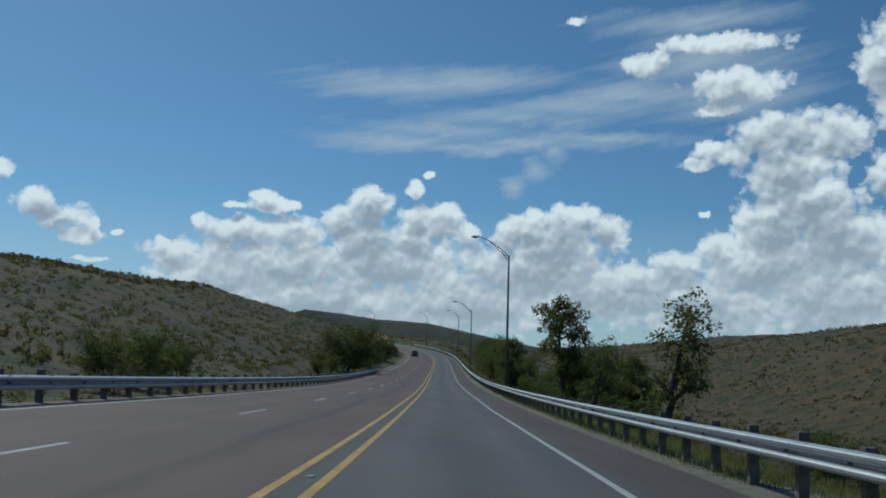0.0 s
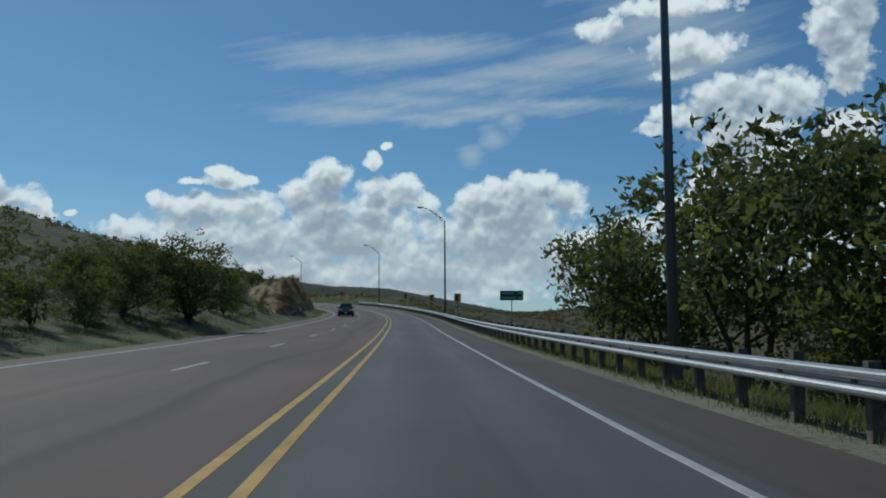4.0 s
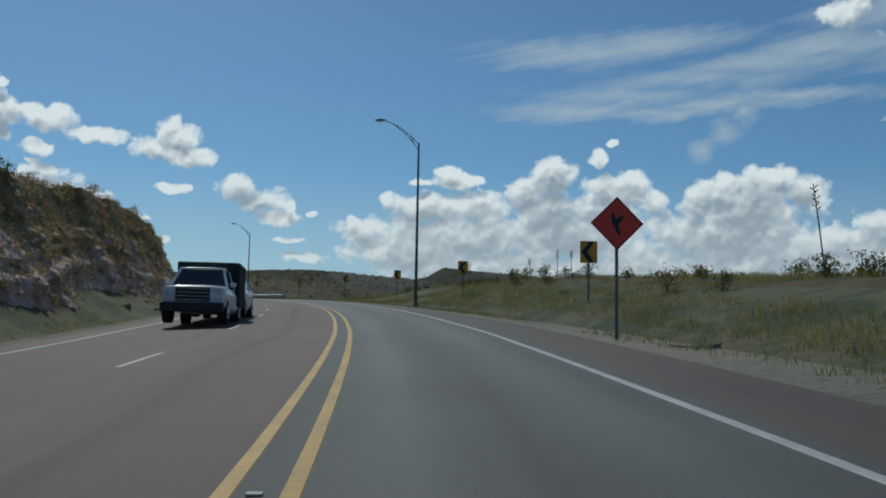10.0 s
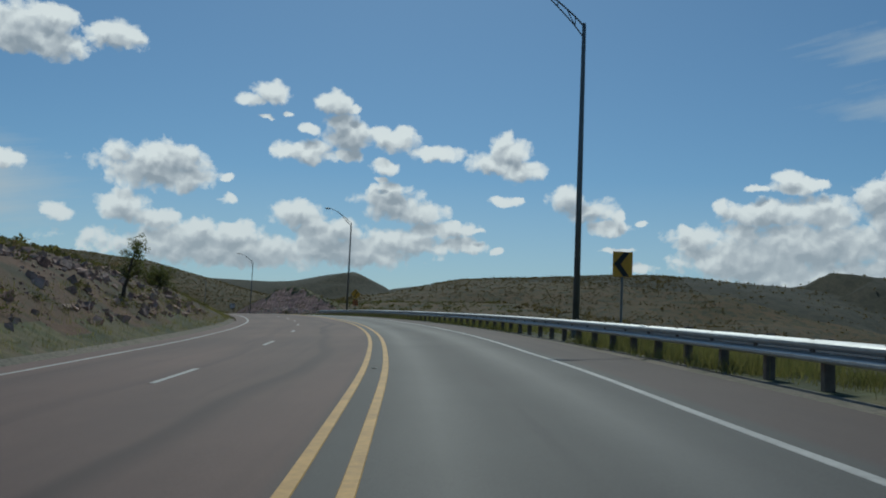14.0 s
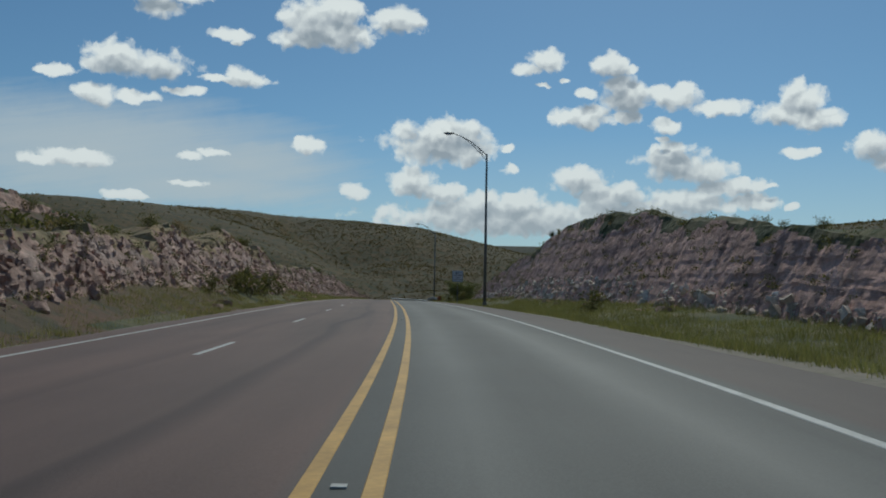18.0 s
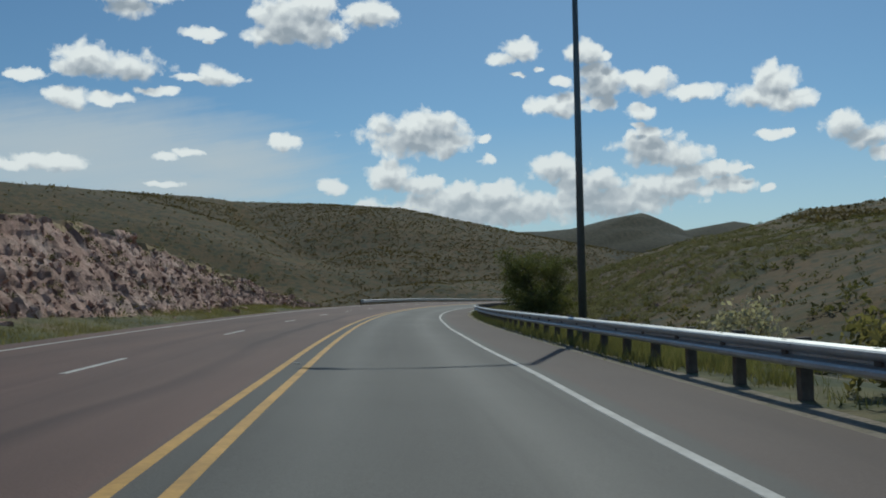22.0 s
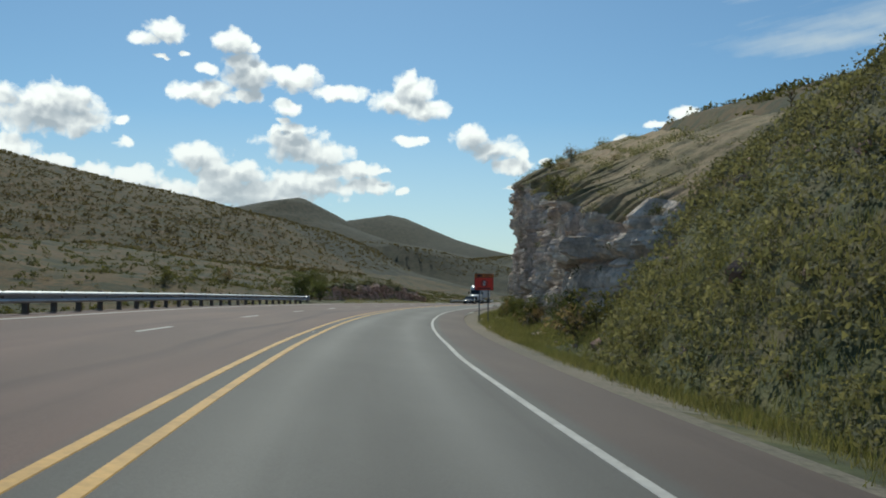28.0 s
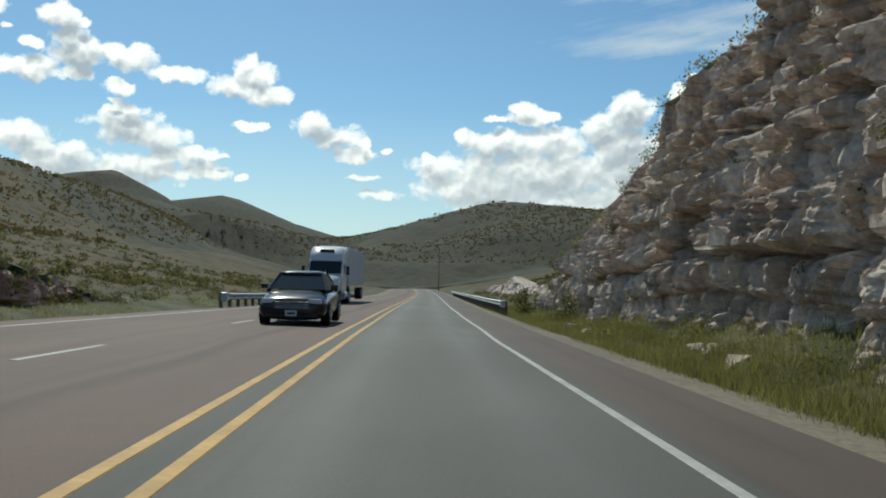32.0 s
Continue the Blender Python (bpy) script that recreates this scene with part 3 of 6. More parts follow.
def ground_material(name, soil, dry, green, scrub, scale=1.0, amount=0.5):
    """Dry ground with grass and low scrub in patches."""
    m, nt, b = material(name, 0.95)
    big, mid, small = tex(nt, 0.02 * scale, 5), tex(nt, 0.22 * scale, 5, 0.65), tex(nt, 2.2 * scale, 4, 0.7)
    c = ramp(nt, mid.outputs["Fac"], [(0.32, soil), (0.5, dry), (0.66, green)])
    vor = tex(nt, 0.3 * scale, kind="ShaderNodeTexVoronoi")
    spots = ramp(nt, vor.outputs["Distance"], [(0.0, (1,) * 3), (amount, (1,) * 3), (amount + 0.12, (0,) * 3)])
    gate = ramp(nt, mid.outputs["Fac"], [(0.36, (0,) * 3), (0.5, (1,) * 3)])
    c = mix(nt, mix(nt, 1.0, spots, gate, "MULTIPLY"), c, scrub)
    # single tufts and low bushes between the larger patches
    tuft = tex(nt, 1.1 * scale, kind="ShaderNodeTexVoronoi")
    c = mix(nt, ramp(nt, tuft.outputs["Distance"], [(0.0, (0.85,) * 3), (0.3, (0.7,) * 3), (0.42, (0,) * 3)]), c, tuple(q * 1.25 for q in scrub))
    shade = ramp(nt, big.outputs["Fac"], [(0.3, (0.75, 0.8, 0.75)), (0.7, (1.2, 1.15, 1.05))])
    grit = ramp(nt, small.outputs["Fac"], [(0.3, (0.7,) * 3), (0.7, (1.25,) * 3)])
    c = mix(nt, 1.0, mix(nt, 1.0, c, shade, "MULTIPLY"), grit, "MULTIPLY")
    nt.links.new(c, b.inputs["Base Color"])
    bump(nt, b, small.outputs["Fac"], 0.6, 0.15 / scale)
    return m


def rock_material(name, pale, dark, stain):
    """Bedded rock: pale blocks, darker weathered streaks and rusty stains."""
    m, nt, b = material(name, 0.92)
    n1, n2, n3 = tex(nt, 0.35, 6, 0.65, stretch=(1, 1, 2.2)), tex(nt, 3.0, 6, 0.7), tex(nt, 0.8, 4, 0.6, stretch=(1, 1, 0.25))
    c = ramp(nt, n1.outputs["Fac"], [(0.3, dark), (0.48, stain), (0.62, pale)])
    st = ramp(nt, n3.outputs["Fac"], [(0.36, (0.68, 0.65, 0.63)), (0.6, (1.1,) * 3)])
    gr = ramp(nt, n2.outputs["Fac"], [(0.3, (0.52,) * 3), (0.68, (1.32,) * 3)])
    c = mix(nt, 1.0, mix(nt, 1.0, c, st, "MULTIPLY"), gr, "MULTIPLY")
    nt.links.new(c, b.inputs["Base Color"])
    n4 = tex(nt, 7.0, 6, 0.7)
    bump(nt, b, n4.outputs["Fac"], 0.9, 0.09)
    return m


def leaf_material(name, dark, light):
    m, nt, b = material(name, 0.75)
    geo = nt.nodes.new("ShaderNodeNewGeometry")
    n = tex(nt, 0.6, 3)
    isl = ramp(nt, geo.outputs["Random Per Island"], [(0.0, dark), (1.0, light)])
    tone = ramp(nt, n.outputs["Fac"], [(0.3, (0.75,) * 3), (0.7, (1.25,) * 3)])
    c = mix(nt, 1.0, isl, tone, "MULTIPLY")
    nt.links.new(c, b.inputs["Base Color"])
    b.inputs["Specular IOR Level"].default_value = 0.25
    # thin leaves let the sun through, a little yellower
    tr = nt.nodes.new("ShaderNodeBsdfTranslucent")
    nt.links.new(mix(nt, 1.0, c, (1.25, 1.15, 0.7), "MULTIPLY"), tr.inputs["Color"])
    ms = nt.nodes.new("ShaderNodeMixShader")
    ms.inputs[0].default_value = 0.5
    nt.links.new(b.outputs[0], ms.inputs[1])
    nt.links.new(tr.outputs[0], ms.inputs[2])
    nt.links.new(ms.outputs[0], nt.nodes["Material Output"].inputs["Surface"])
    return m


M_ASPHALT = asphalt_material()
M_YELLOW = plain("road_yellow", (0.6, 0.34, 0.08), 0.7, vary=0.2, scale=1.5)
M_WHITE = plain("road_white", (0.5, 0.49, 0.46), 0.7, vary=0.2, scale=1.5)
M_GRAVEL = ground_material("gravel_edge", (0.21, 0.18, 0.15), (0.25, 0.215, 0.18), (0.17, 0.155, 0.115), (0.12, 0.11, 0.085), 6, 0.1)
M_GROUND = ground_material("scrub_ground", (0.15, 0.118, 0.075), (0.13, 0.118, 0.055), (0.095, 0.108, 0.042), (0.05, 0.062, 0.025), 1.0, 0.4)
M_HILL = ground_material("scrub_hill", (0.132, 0.078, 0.031), (0.096, 0.065, 0.022), (0.055, 0.055, 0.017), (0.03, 0.036, 0.012), 0.8, 0.33)
M_FAR = ground_material("wooded_hill", (0.062, 0.055, 0.035), (0.045, 0.045, 0.026), (0.03, 0.036, 0.019), (0.018, 0.024, 0.012), 0.5, 0.4)
M_SOIL = ground_material("reddish_soil", (0.15, 0.08, 0.05), (0.125, 0.072, 0.043), (0.088, 0.065, 0.035), (0.06, 0.052, 0.028), 1.4, 0.3)
M_BANK = ground_material("dry_grass_bank", (0.42, 0.29, 0.19), (0.36, 0.26, 0.15), (0.27, 0.215, 0.115), (0.17, 0.135, 0.07), 1.6, 0.25)
M_GRASS = leaf_material("verge_grass", (0.115, 0.138, 0.06), (0.25, 0.245, 0.125))
M_STRAW = leaf_material("straw_grass", (0.14, 0.145, 0.066), (0.3, 0.285, 0.15))
M_LEAF = leaf_material("tree_leaf", (0.075, 0.096, 0.042), (0.18, 0.2, 0.085))
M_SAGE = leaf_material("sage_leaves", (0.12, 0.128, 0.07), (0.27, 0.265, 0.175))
M_SCRUB = leaf_material("scrub_leaf", (0.07, 0.08, 0.036), (0.17, 0.165, 0.08))
M_BRUSH = leaf_material("hill_brush", (0.085, 0.072, 0.04), (0.16, 0.135, 0.075))
M_DRY = leaf_material("dry_twigs", (0.16, 0.12, 0.08), (0.32, 0.26, 0.18))
M_PALE = leaf_material("silvery_leaf", (0.3, 0.3, 0.24), (0.55, 0.54, 0.46))
M_BARK = plain("bark", (0.085, 0.068, 0.052), 0.95, vary=0.35, scale=4, bumped=0.6)
M_ROCK = rock_material("grey_cliff_rock", (0.88, 0.77, 0.65), (0.57, 0.465, 0.38), (0.76, 0.615, 0.5))
M_ROCK_RED = rock_material("reddish_cut_rock", (0.74, 0.53, 0.43), (0.5, 0.33, 0.265), (0.66, 0.44, 0.35))
M_RUBBLE = rock_material("pink_rubble", (0.58, 0.42, 0.345), (0.37, 0.23, 0.18), (0.49, 0.315, 0.25))
M_EARTH = rock_material("red_brown_earth", (0.72, 0.45, 0.37), (0.5, 0.3, 0.245), (0.62, 0.375, 0.305))
M_STEEL = plain("galvanised_steel", (0.5, 0.52, 0.53), 0.46, 0.6, vary=0.12, scale=2)
M_POST = plain("weathered_timber", (0.17, 0.14, 0.115), 0.9, vary=0.35, scale=5, bumped=0.5)
M_POLE = plain("pole_steel", (0.15, 0.17, 0.18), 0.45, 0.5, vary=0.15, scale=1.2)
M_SIGN_Y = plain("sign_yellow", (0.78, 0.38, 0.02), 0.45, vary=0.08)
M_SIGN_O = plain("sign_orange", (0.88, 0.06, 0.04), 0.45, vary=0.08)
M_SIGN_OR = plain("sign_amber", (0.75, 0.2, 0.03), 0.45, vary=0.08)
M_SIGN_G = plain("sign_green", (0.01, 0.09, 0.065), 0.45, vary=0.08)
M_SIGN_W = plain("sign_white", (0.72, 0.72, 0.74), 0.45, vary=0.06)
M_BLACK = plain("sign_black", (0.015, 0.015, 0.016), 0.5, vary=0.1)
M_LEGEND = plain("sign_legend", (0.35, 0.5, 0.46), 0.5, vary=0.06)
M_PAINT_W = plain("white_car_paint", (0.78, 0.78, 0.77), 0.25, vary=0.04)
M_PAINT_D = plain("dark_car_paint", (0.02, 0.022, 0.025), 0.2, vary=0.1)
M_TRAILER = plain("trailer_panel", (0.62, 0.63, 0.64), 0.45, vary=0.05, scale=1)
M_PLASTIC = plain("black_plastic", (0.025, 0.025, 0.026), 0.6, vary=0.2)
M_RUBBER = plain("tyre_rubber", (0.022, 0.021, 0.02), 0.85, vary=0.2)
M_CHROME = plain("bright_metal", (0.6, 0.6, 0.6), 0.25, 0.9, vary=0.08)
M_GLASS = plain("dark_car_glass", (0.02, 0.024, 0.027), 0.06, vary=0.1)
M_LAMP = plain("headlamp_lens", (0.75, 0.76, 0.78), 0.15, vary=0.05)
M_CANVAS = plain("dark_canvas", (0.03, 0.032, 0.035), 0.8, vary=0.3, bumped=0.3)

# ================= the road in plan =================
def cum(a):
    return np.concatenate([[0], np.cumsum((a[1:] + a[:-1]) / 2 * STEP)])


STEP = 1.1
S = np.arange(-66, 1480, STEP)
TH = np.interp(S, np.arange(len(TURN)) * 26.4 - 33, TURN)
TH = TH0 + cum(TH)
TH -= np.interp(-33, S, TH) - TH0
GR = np.interp(S, np.arange(len(GRADE)) * 52.8 - 33, GRADE)
BK = np.interp(S, np.arange(len(BANK)) * 52.8 - 33, BANK)
CX, CY, CZ = cum(-np.sin(TH)), cum(np.cos(TH)), cum(GR)
for arr in (CX, CY, CZ):
    arr -= np.interp(-2.2, S, arr)


def road_at(s, u, dz=0.0):
    """World place at s metres along the centre line and u metres to its right, dz above the paving."""
    s, u = np.broadcast_arrays(np.asarray(s, float), np.asarray(u, float))
    x, y, z, th, bk = [np.interp(s, S, a) for a in (CX, CY, CZ, TH, BK)]
    edge = np.clip(u, -9, 8)
    return np.stack([x + u * np.cos(th), y + u * np.sin(th), z - edge * bk + np.minimum(edge, 0) * CROWN + dz], -1)


def heading(s):
    return float(np.interp(s, S, TH))


U_AT = np.array([5.4, 7.5, 9, 13, 20, 35, 60.0])
# heights beside the road: s, then at 7.5, 9, 13, 20, 35 and 60 m from the centre line
LEFT = np.array(LEFT_ROWS)
RIGHT = np.array(RIGHT_ROWS)


def side_height(s, u):
    out = np.zeros(np.broadcast(s, u).shape)
    a = np.abs(u)
    for table, sel in ((LEFT, u < 0), (RIGHT, u >= 0)):
        cols = [np.interp(s, table[:, 0], table[:, k]) for k in range(1, 7)]
        prof = [np.full_like(cols[0], -0.06)] + cols
        h = prof[0]
        for k in range(6):
            w = np.clip((a - U_AT[k]) / (U_AT[k + 1] - U_AT[k]), 0, 1)
            h = h + (prof[k + 1] - prof[k]) * w
        out = np.where(sel, h, out)
    return out


def near_ground(s, u):
    p = road_at(s, u)
    rough = (fbm(p[..., 0] * 0.12, p[..., 1] * 0.12, 3) - 0.47) * np.clip((np.abs(u) - 8) * 0.09, 0, 2.0)
    p[..., 2] += side_height(s, u) + rough
    return p


def to_road(x, y):
    """The nearest s and u for world places."""
    x, y = np.asarray(x, float).ravel(), np.asarray(y, float).ravel()
    s, u = np.empty(len(x)), np.empty(len(x))
    k = slice(None, None, 3)
    xs, ys, ss, ts = CX[k], CY[k], S[k], TH[k]
    for a in range(0, len(x), 4000):
        b = slice(a, a + 4000)
        j = ((x[b, None] - xs) ** 2 + (y[b, None] - ys) ** 2).argmin(1)
        ex, ey = x[b] - xs[j], y[b] - ys[j]
        u[b] = ex * np.cos(ts[j]) + ey * np.sin(ts[j])
        s[b] = ss[j] - ex * np.sin(ts[j]) + ey * np.cos(ts[j])
        far = np.hypot(ex, ey) > np.abs(u[b]) + 20
        u[b] = np.where(far, np.sign(u[b] + 1e-9) * np.hypot(ex, ey), u[b])
    return s, u


def far_base(x, y):
    k = slice(None, None, 20)
    num = den = 0
    for a, b, c in zip(CX[k], CY[k], CZ[k]):
        w = 1 / ((x - a) ** 2 + (y - b) ** 2 + 2500) ** 2
        num, den = num + w * c, den + w
    return num / den - 4


def far_height(x, y):
    base = far_base(x, y)
    z = base.copy()
    for width, pts in RIDGES:
        best, crest = np.full(x.shape, 1e9), np.zeros(x.shape)
        for (ax, ay, az), (bx, by, bz) in zip(pts, pts[1:]):
            dx, dy = bx - ax, by - ay
            t = np.clip(((x - ax) * dx + (y - ay) * dy) / (dx * dx + dy * dy), 0, 1)
            d = np.hypot(x - ax - t * dx, y - ay - t * dy)
            near = d < best
            best, crest = np.where(near, d, best), np.where(near, az + t * (bz - az), crest)
        q = np.clip(1 - best / width, 0, 1)
        gully = (fbm(x * 7 / width, y * 7 / width, 11) - 0.47) * 0.28 * (1 - q) * np.clip(q * 5, 0, 1)
        q = np.clip(q + gully, 0, 1)
        z = np.maximum(z, base + (crest - base) * q * q * (3 - 2 * q))
    return z + (fbm(x * 0.012, y * 0.012, 5) - 0.47) * 5


def land(x, y):
    """Height of the open land, and its s and u by the road."""
    shape = x.shape
    s, u = to_road(x, y)
    s, u = s.reshape(shape), u.reshape(shape)
    a = np.abs(u)
    edge = near_ground(s, np.clip(u, -60, 60))[..., 2]
    w = np.clip((a - 60) / 55, 0, 1)
    w = w * w * (3 - 2 * w)
    return edge * (1 - w) + far_height(x, y) * w, s, u


# ================= ground, hills and paving =================
s_line = np.arange(-56, 1440, 3.0)
for nm, sg in (("ground_left", -1), ("ground_right", 1)):
    uu = sg * np.concatenate([[5.35, 5.6, 6.1, 6.8, 7.5, 8.2, 9, 10, 11, 12, 13, 14.5, 16, 18, 20, 23, 26, 30, 35, 40, 46, 53, 61]]) - (sg < 0) * 2.2
    gs, gu = np.meshgrid(s_line, uu, indexing="ij")
    v = near_ground(gs, gu).reshape(-1, 3)
    fc = grid_faces(len(s_line), len(uu))
    uvs = np.stack([gu.ravel(), gs.ravel()], 1)
    apron = np.interp(gs.ravel()[fc].mean(1), [350, 380, 500, 515, 640, 655, 762, 780, 985, 1000], [6.5, 7.2, 7.2, 6.1, 6.1, 7.7, 7.7, 6.1, 6.2, 6.7]) if sg > 0 else 8.2
    idx = np.where(np.abs(gu.ravel()[fc].mean(1)) < apron, 0, np.where(np.abs(gu.ravel()[fc].mean(1)) < 12.5, 1, 2))
    fs, fu = gs.ravel()[fc].mean(1), np.abs(gu.ravel()[fc].mean(1)) + 5 * (fbm(gs.ravel()[fc].mean(1) * 0.07, gu.ravel()[fc].mean(1) * 0.1, 44) - 0.47)
    idx = np.where((sg < 0) & (fs > 430) & (fs < 700) & (fu > np.where(fs > 540, 9.4, 10)) & (fu < 34), 3, idx)
    tagged(new(nm, mesh_of(nm, v, fc if sg < 0 else fc[:, ::-1], [M_GRAVEL, M_GROUND, M_HILL, M_SOIL], True, uvs, idx)), "dry scrubby roadside ground with gravel at the paving edge", "ground", kind="structure")

gx = np.unique(np.concatenate([np.arange(-3600, -1300, 90), np.arange(-1300, 420, 13), np.arange(420, 2600, 90)]))
gy = np.unique(np.concatenate([np.arange(-900, -260, 80), np.arange(-260, 1650, 13), np.arange(1650, 4300, 70)]))
hx, hy = np.meshgrid(gx.astype(float), gy.astype(float), indexing="ij")
hz, hs, hu = land(hx, hy)
along = (hs > -50) & (hs < 1430)
hz = hz - 3.5 * along * np.clip((60 - np.abs(hu)) / 8, 0, 1)
hz = hz - 0.25 * along * np.clip(56 - np.abs(hu), 0, 60)
hf = grid_faces(*hx.shape)
hf = hf[np.where(along, np.abs(hu), 99.0).ravel()[hf].max(1) > 52]
fx, fy = hx.ravel()[hf].mean(1), hy.ravel()[hf].mean(1)
wooded = (fy + 240 * (fbm(fx * 0.006, fy * 0.006, 45) - 0.47) > 1340) | ((fy + 200 * (fbm(fx * 0.008, fy * 0.008, 46) - 0.47) > 1190) & (fx > -760)) | ((fx > -330) & (fy > 930))
HILL = mesh_of("hills", np.stack([hx, hy, hz], -1).reshape(-1, 3), hf, [M_HILL, M_FAR], True, None, wooded.astype(int))
tagged(new("ground_hills", HILL), "scrub-covered desert hills and ridges rolling to the horizon", "hills", kind="structure")

pave_s = np.arange(-56, 1440, 2.0)
pave_u = np.array([-7.6, -7.0, -6, -4, -2, -0.6, 0, 0.6, 2, 3.6, 4.6, 5.4])
ps, pu = np.meshgrid(pave_s, pave_u, indexing="ij")
pv = road_at(ps, pu).reshape(-1, 3)
ROAD = tagged(new("road", mesh_of("road", pv, grid_faces(len(pave_s), len(pave_u))[:, ::-1], M_ASPHALT, True, np.stack([pu.ravel(), ps.ravel()], 1))), "two-tone worn asphalt highway with reddish oncoming lanes and brown shoulders", "road", kind="structure")


def stripe(name, mat, u, width, s0, s1, wobble=0.0, label=""):
    n = max(2, int((s1 - s0) / 2) + 1)
    ss = np.linspace(s0, s1, n)
    off = (vnoise(ss * 0.15, ss * 0, 21) - 0.5) * wobble
    rows = np.stack([road_at(ss, u - width / 2 + off, 0.0), road_at(ss, u - width / 2 + 0.006 + off, 0.006), road_at(ss, u + width / 2 - 0.006 + off, 0.006), road_at(ss, u + width / 2 + off, 0.0)], 1)
    return part(name, mesh_of(name, rows.reshape(-1, 3), grid_faces(n, 4)[:, ::-1], mat), mat, ROAD, label)


stripe("yellow_line", M_YELLOW, OFF_Y, 0.115, -50, 1430, 0.03, "solid yellow centre line, slightly worn")
stripe("yellow_line", M_YELLOW, -OFF_Y, 0.115, -50, 1430, 0.03)
stripe("edge_line", M_WHITE, OFF_W, 0.12, -50, 1430, 0.1, "solid white edge line")
stripe("edge_line", M_WHITE, OFF_L, 0.12, -50, 1430, 0.1)
for k in range(-4, 104):
    stripe("lane_dash", M_WHITE, OFF_D, 0.11, DASH0 + k * DASH, DASH0 + k * DASH + 3.3)
bm = bmesh.new()
box(bm, 0.09, 0.09, 0.012, (0, 0, 0.007), 0.004)
MARK = part("road_stud", bm, M_WHITE, ROAD, "small square reflective stud")
MARK.matrix_basis = Matrix.Translation(road_at(10, 0))
for k in range(1, 54):
    ob = new("road_stud", MARK.data)
    ob.parent = ROAD
    ob.matrix_basis = Matrix.Translation(road_at(10 + 24.3 * k, 0)) @ Matrix.Rotation(heading(10 + 24.3 * k), 4, "Z")


# ================= things beside the road =================
def lay(s, u, z=0.0, turn=0.0):
    """A pose on the ground at s, u, facing along the road; z is added."""
    p = near_ground(np.array(float(s)), np.array(float(u)))
    return Matrix.Translation(Vector(p) + Vector((0, 0, z))) @ Matrix.Rotation(heading(s) + turn, 4, "Z")


def on_road(s, u, turn=0.0):
    return Matrix.Translation(Vector(road_at(s, u))) @ Matrix.Rotation(heading(s) + turn, 4, "Z")


# ---- street lamps ----
def street_lamp(m, drop):
    """Tapered pole with a trussed arm and a flat lamp head over the lane; drop: how far its foot lies under the paving."""
    lamp = thing("street_lamp", "tall dark steel street lamp with trussed arm leaning over the highway", "street lamp", "street lamps along the highway")
    h = POLE_TOP + drop
    bm = bmesh.new()
    box(bm, 0.42, 0.42, 0.05, (0, 0, 0.025), 0.01)
    box(bm, 0.3, 0.3, 0.35, (0, 0, 0.22), 0.04)
    for x in (-0.16, 0.16):
        for y in (-0.16, 0.16):
            rod(bm, (x, y, 0.05), (x, y, 0.11), 0.018, n=6)
    part("base", bm, M_POLE, lamp)
    bm = bmesh.new()
    rings = []
    for z, r in ((0.1, 0.125), (h * 0.5, 0.1), (h - 0.1, 0.072), (h, 0.06)):
        rings.append([(r * math.cos(a * math.pi / 6), r * math.sin(a * math.pi / 6), z) for a in range(12)])
    loft(bm, rings)
    part("pole", bm, M_POLE, lamp, smooth=True)
    top = [(-2.65 * k, 0, h - 0.12 + 1.42 * (k * 1.5) ** 0.85 - (0.85 * max(0, k - 0.5) ** 1.35)) for k in np.linspace(0, 1, 9)]
    low = [(p[0], 0, p[2] - 0.42 * max(0.0, 1 - k / 0.72)) for k, p in zip(np.linspace(0, 1, 9), top)][:7]
    for nm, line, r in (("upper_arm", top, 0.032), ("lower_arm", low, 0.026)):
        rings = []
        for k, q in enumerate(line):
            t = (Vector(line[min(k + 1, len(line) - 1)]) - Vector(line[max(k - 1, 0)])).normalized()
            across = Vector((-t.z, 0, t.x))
            rings.append([Vector(q) + (across * math.cos(g * math.pi / 4) + Vector((0, 1, 0)) * math.sin(g * math.pi / 4)) * r for g in range(8)])
        bm = bmesh.new()
        part(nm, loft(bm, rings), M_POLE, lamp, smooth=True)
    for a, b in ((1, 1), (3, 3), (2, 1)):
        bm = bmesh.new()
        rod(bm, top[a], low[b], 0.02, n=6)
        part("brace", bm, M_POLE, lamp)
    e = Vector(top[-1])
    bm = bmesh.new()
    rings = []
    for x, w, t0, t1 in ((0.1, 0.05, -0.04, 0.05), (-0.1, 0.13, -0.07, 0.09), (-0.4, 0.17, -0.09, 0.1), (-0.62, 0.12, -0.07, 0.07), (-0.72, 0.04, -0.03, 0.03)):
        rings.append([(e.x + x, w * math.cos(a), e.z + (t1 if math.sin(a) > 0 else -t0) * math.sin(a)) for a in [i * math.pi / 6 for i in range(12)]])
    head = part("lamp_head", loft(bm, rings), M_POLE, lamp, smooth=True)
    bm = bmesh.new()
    bmesh.ops.create_uvsphere(bm, u_segments=10, v_segments=6, radius=1, matrix=Matrix.Translation((e.x - 0.36, 0, e.z - 0.07)) @ Matrix.Diagonal((0.22, 0.13, 0.07, 1)))
    part("lens", bm, M_SIGN_W, head, "pale glass lens", smooth=True)
    lamp.matrix_basis = m
    return lamp


for s, u, rise in POLES:
    z = float(near_ground(np.array(s), np.array(u))[2])
    street_lamp(lay(s, u), float(road_at(s, 0)[2]) - z - 0.05 * u + rise)
street_lamp(lay(1400, 7.0), 0.6)


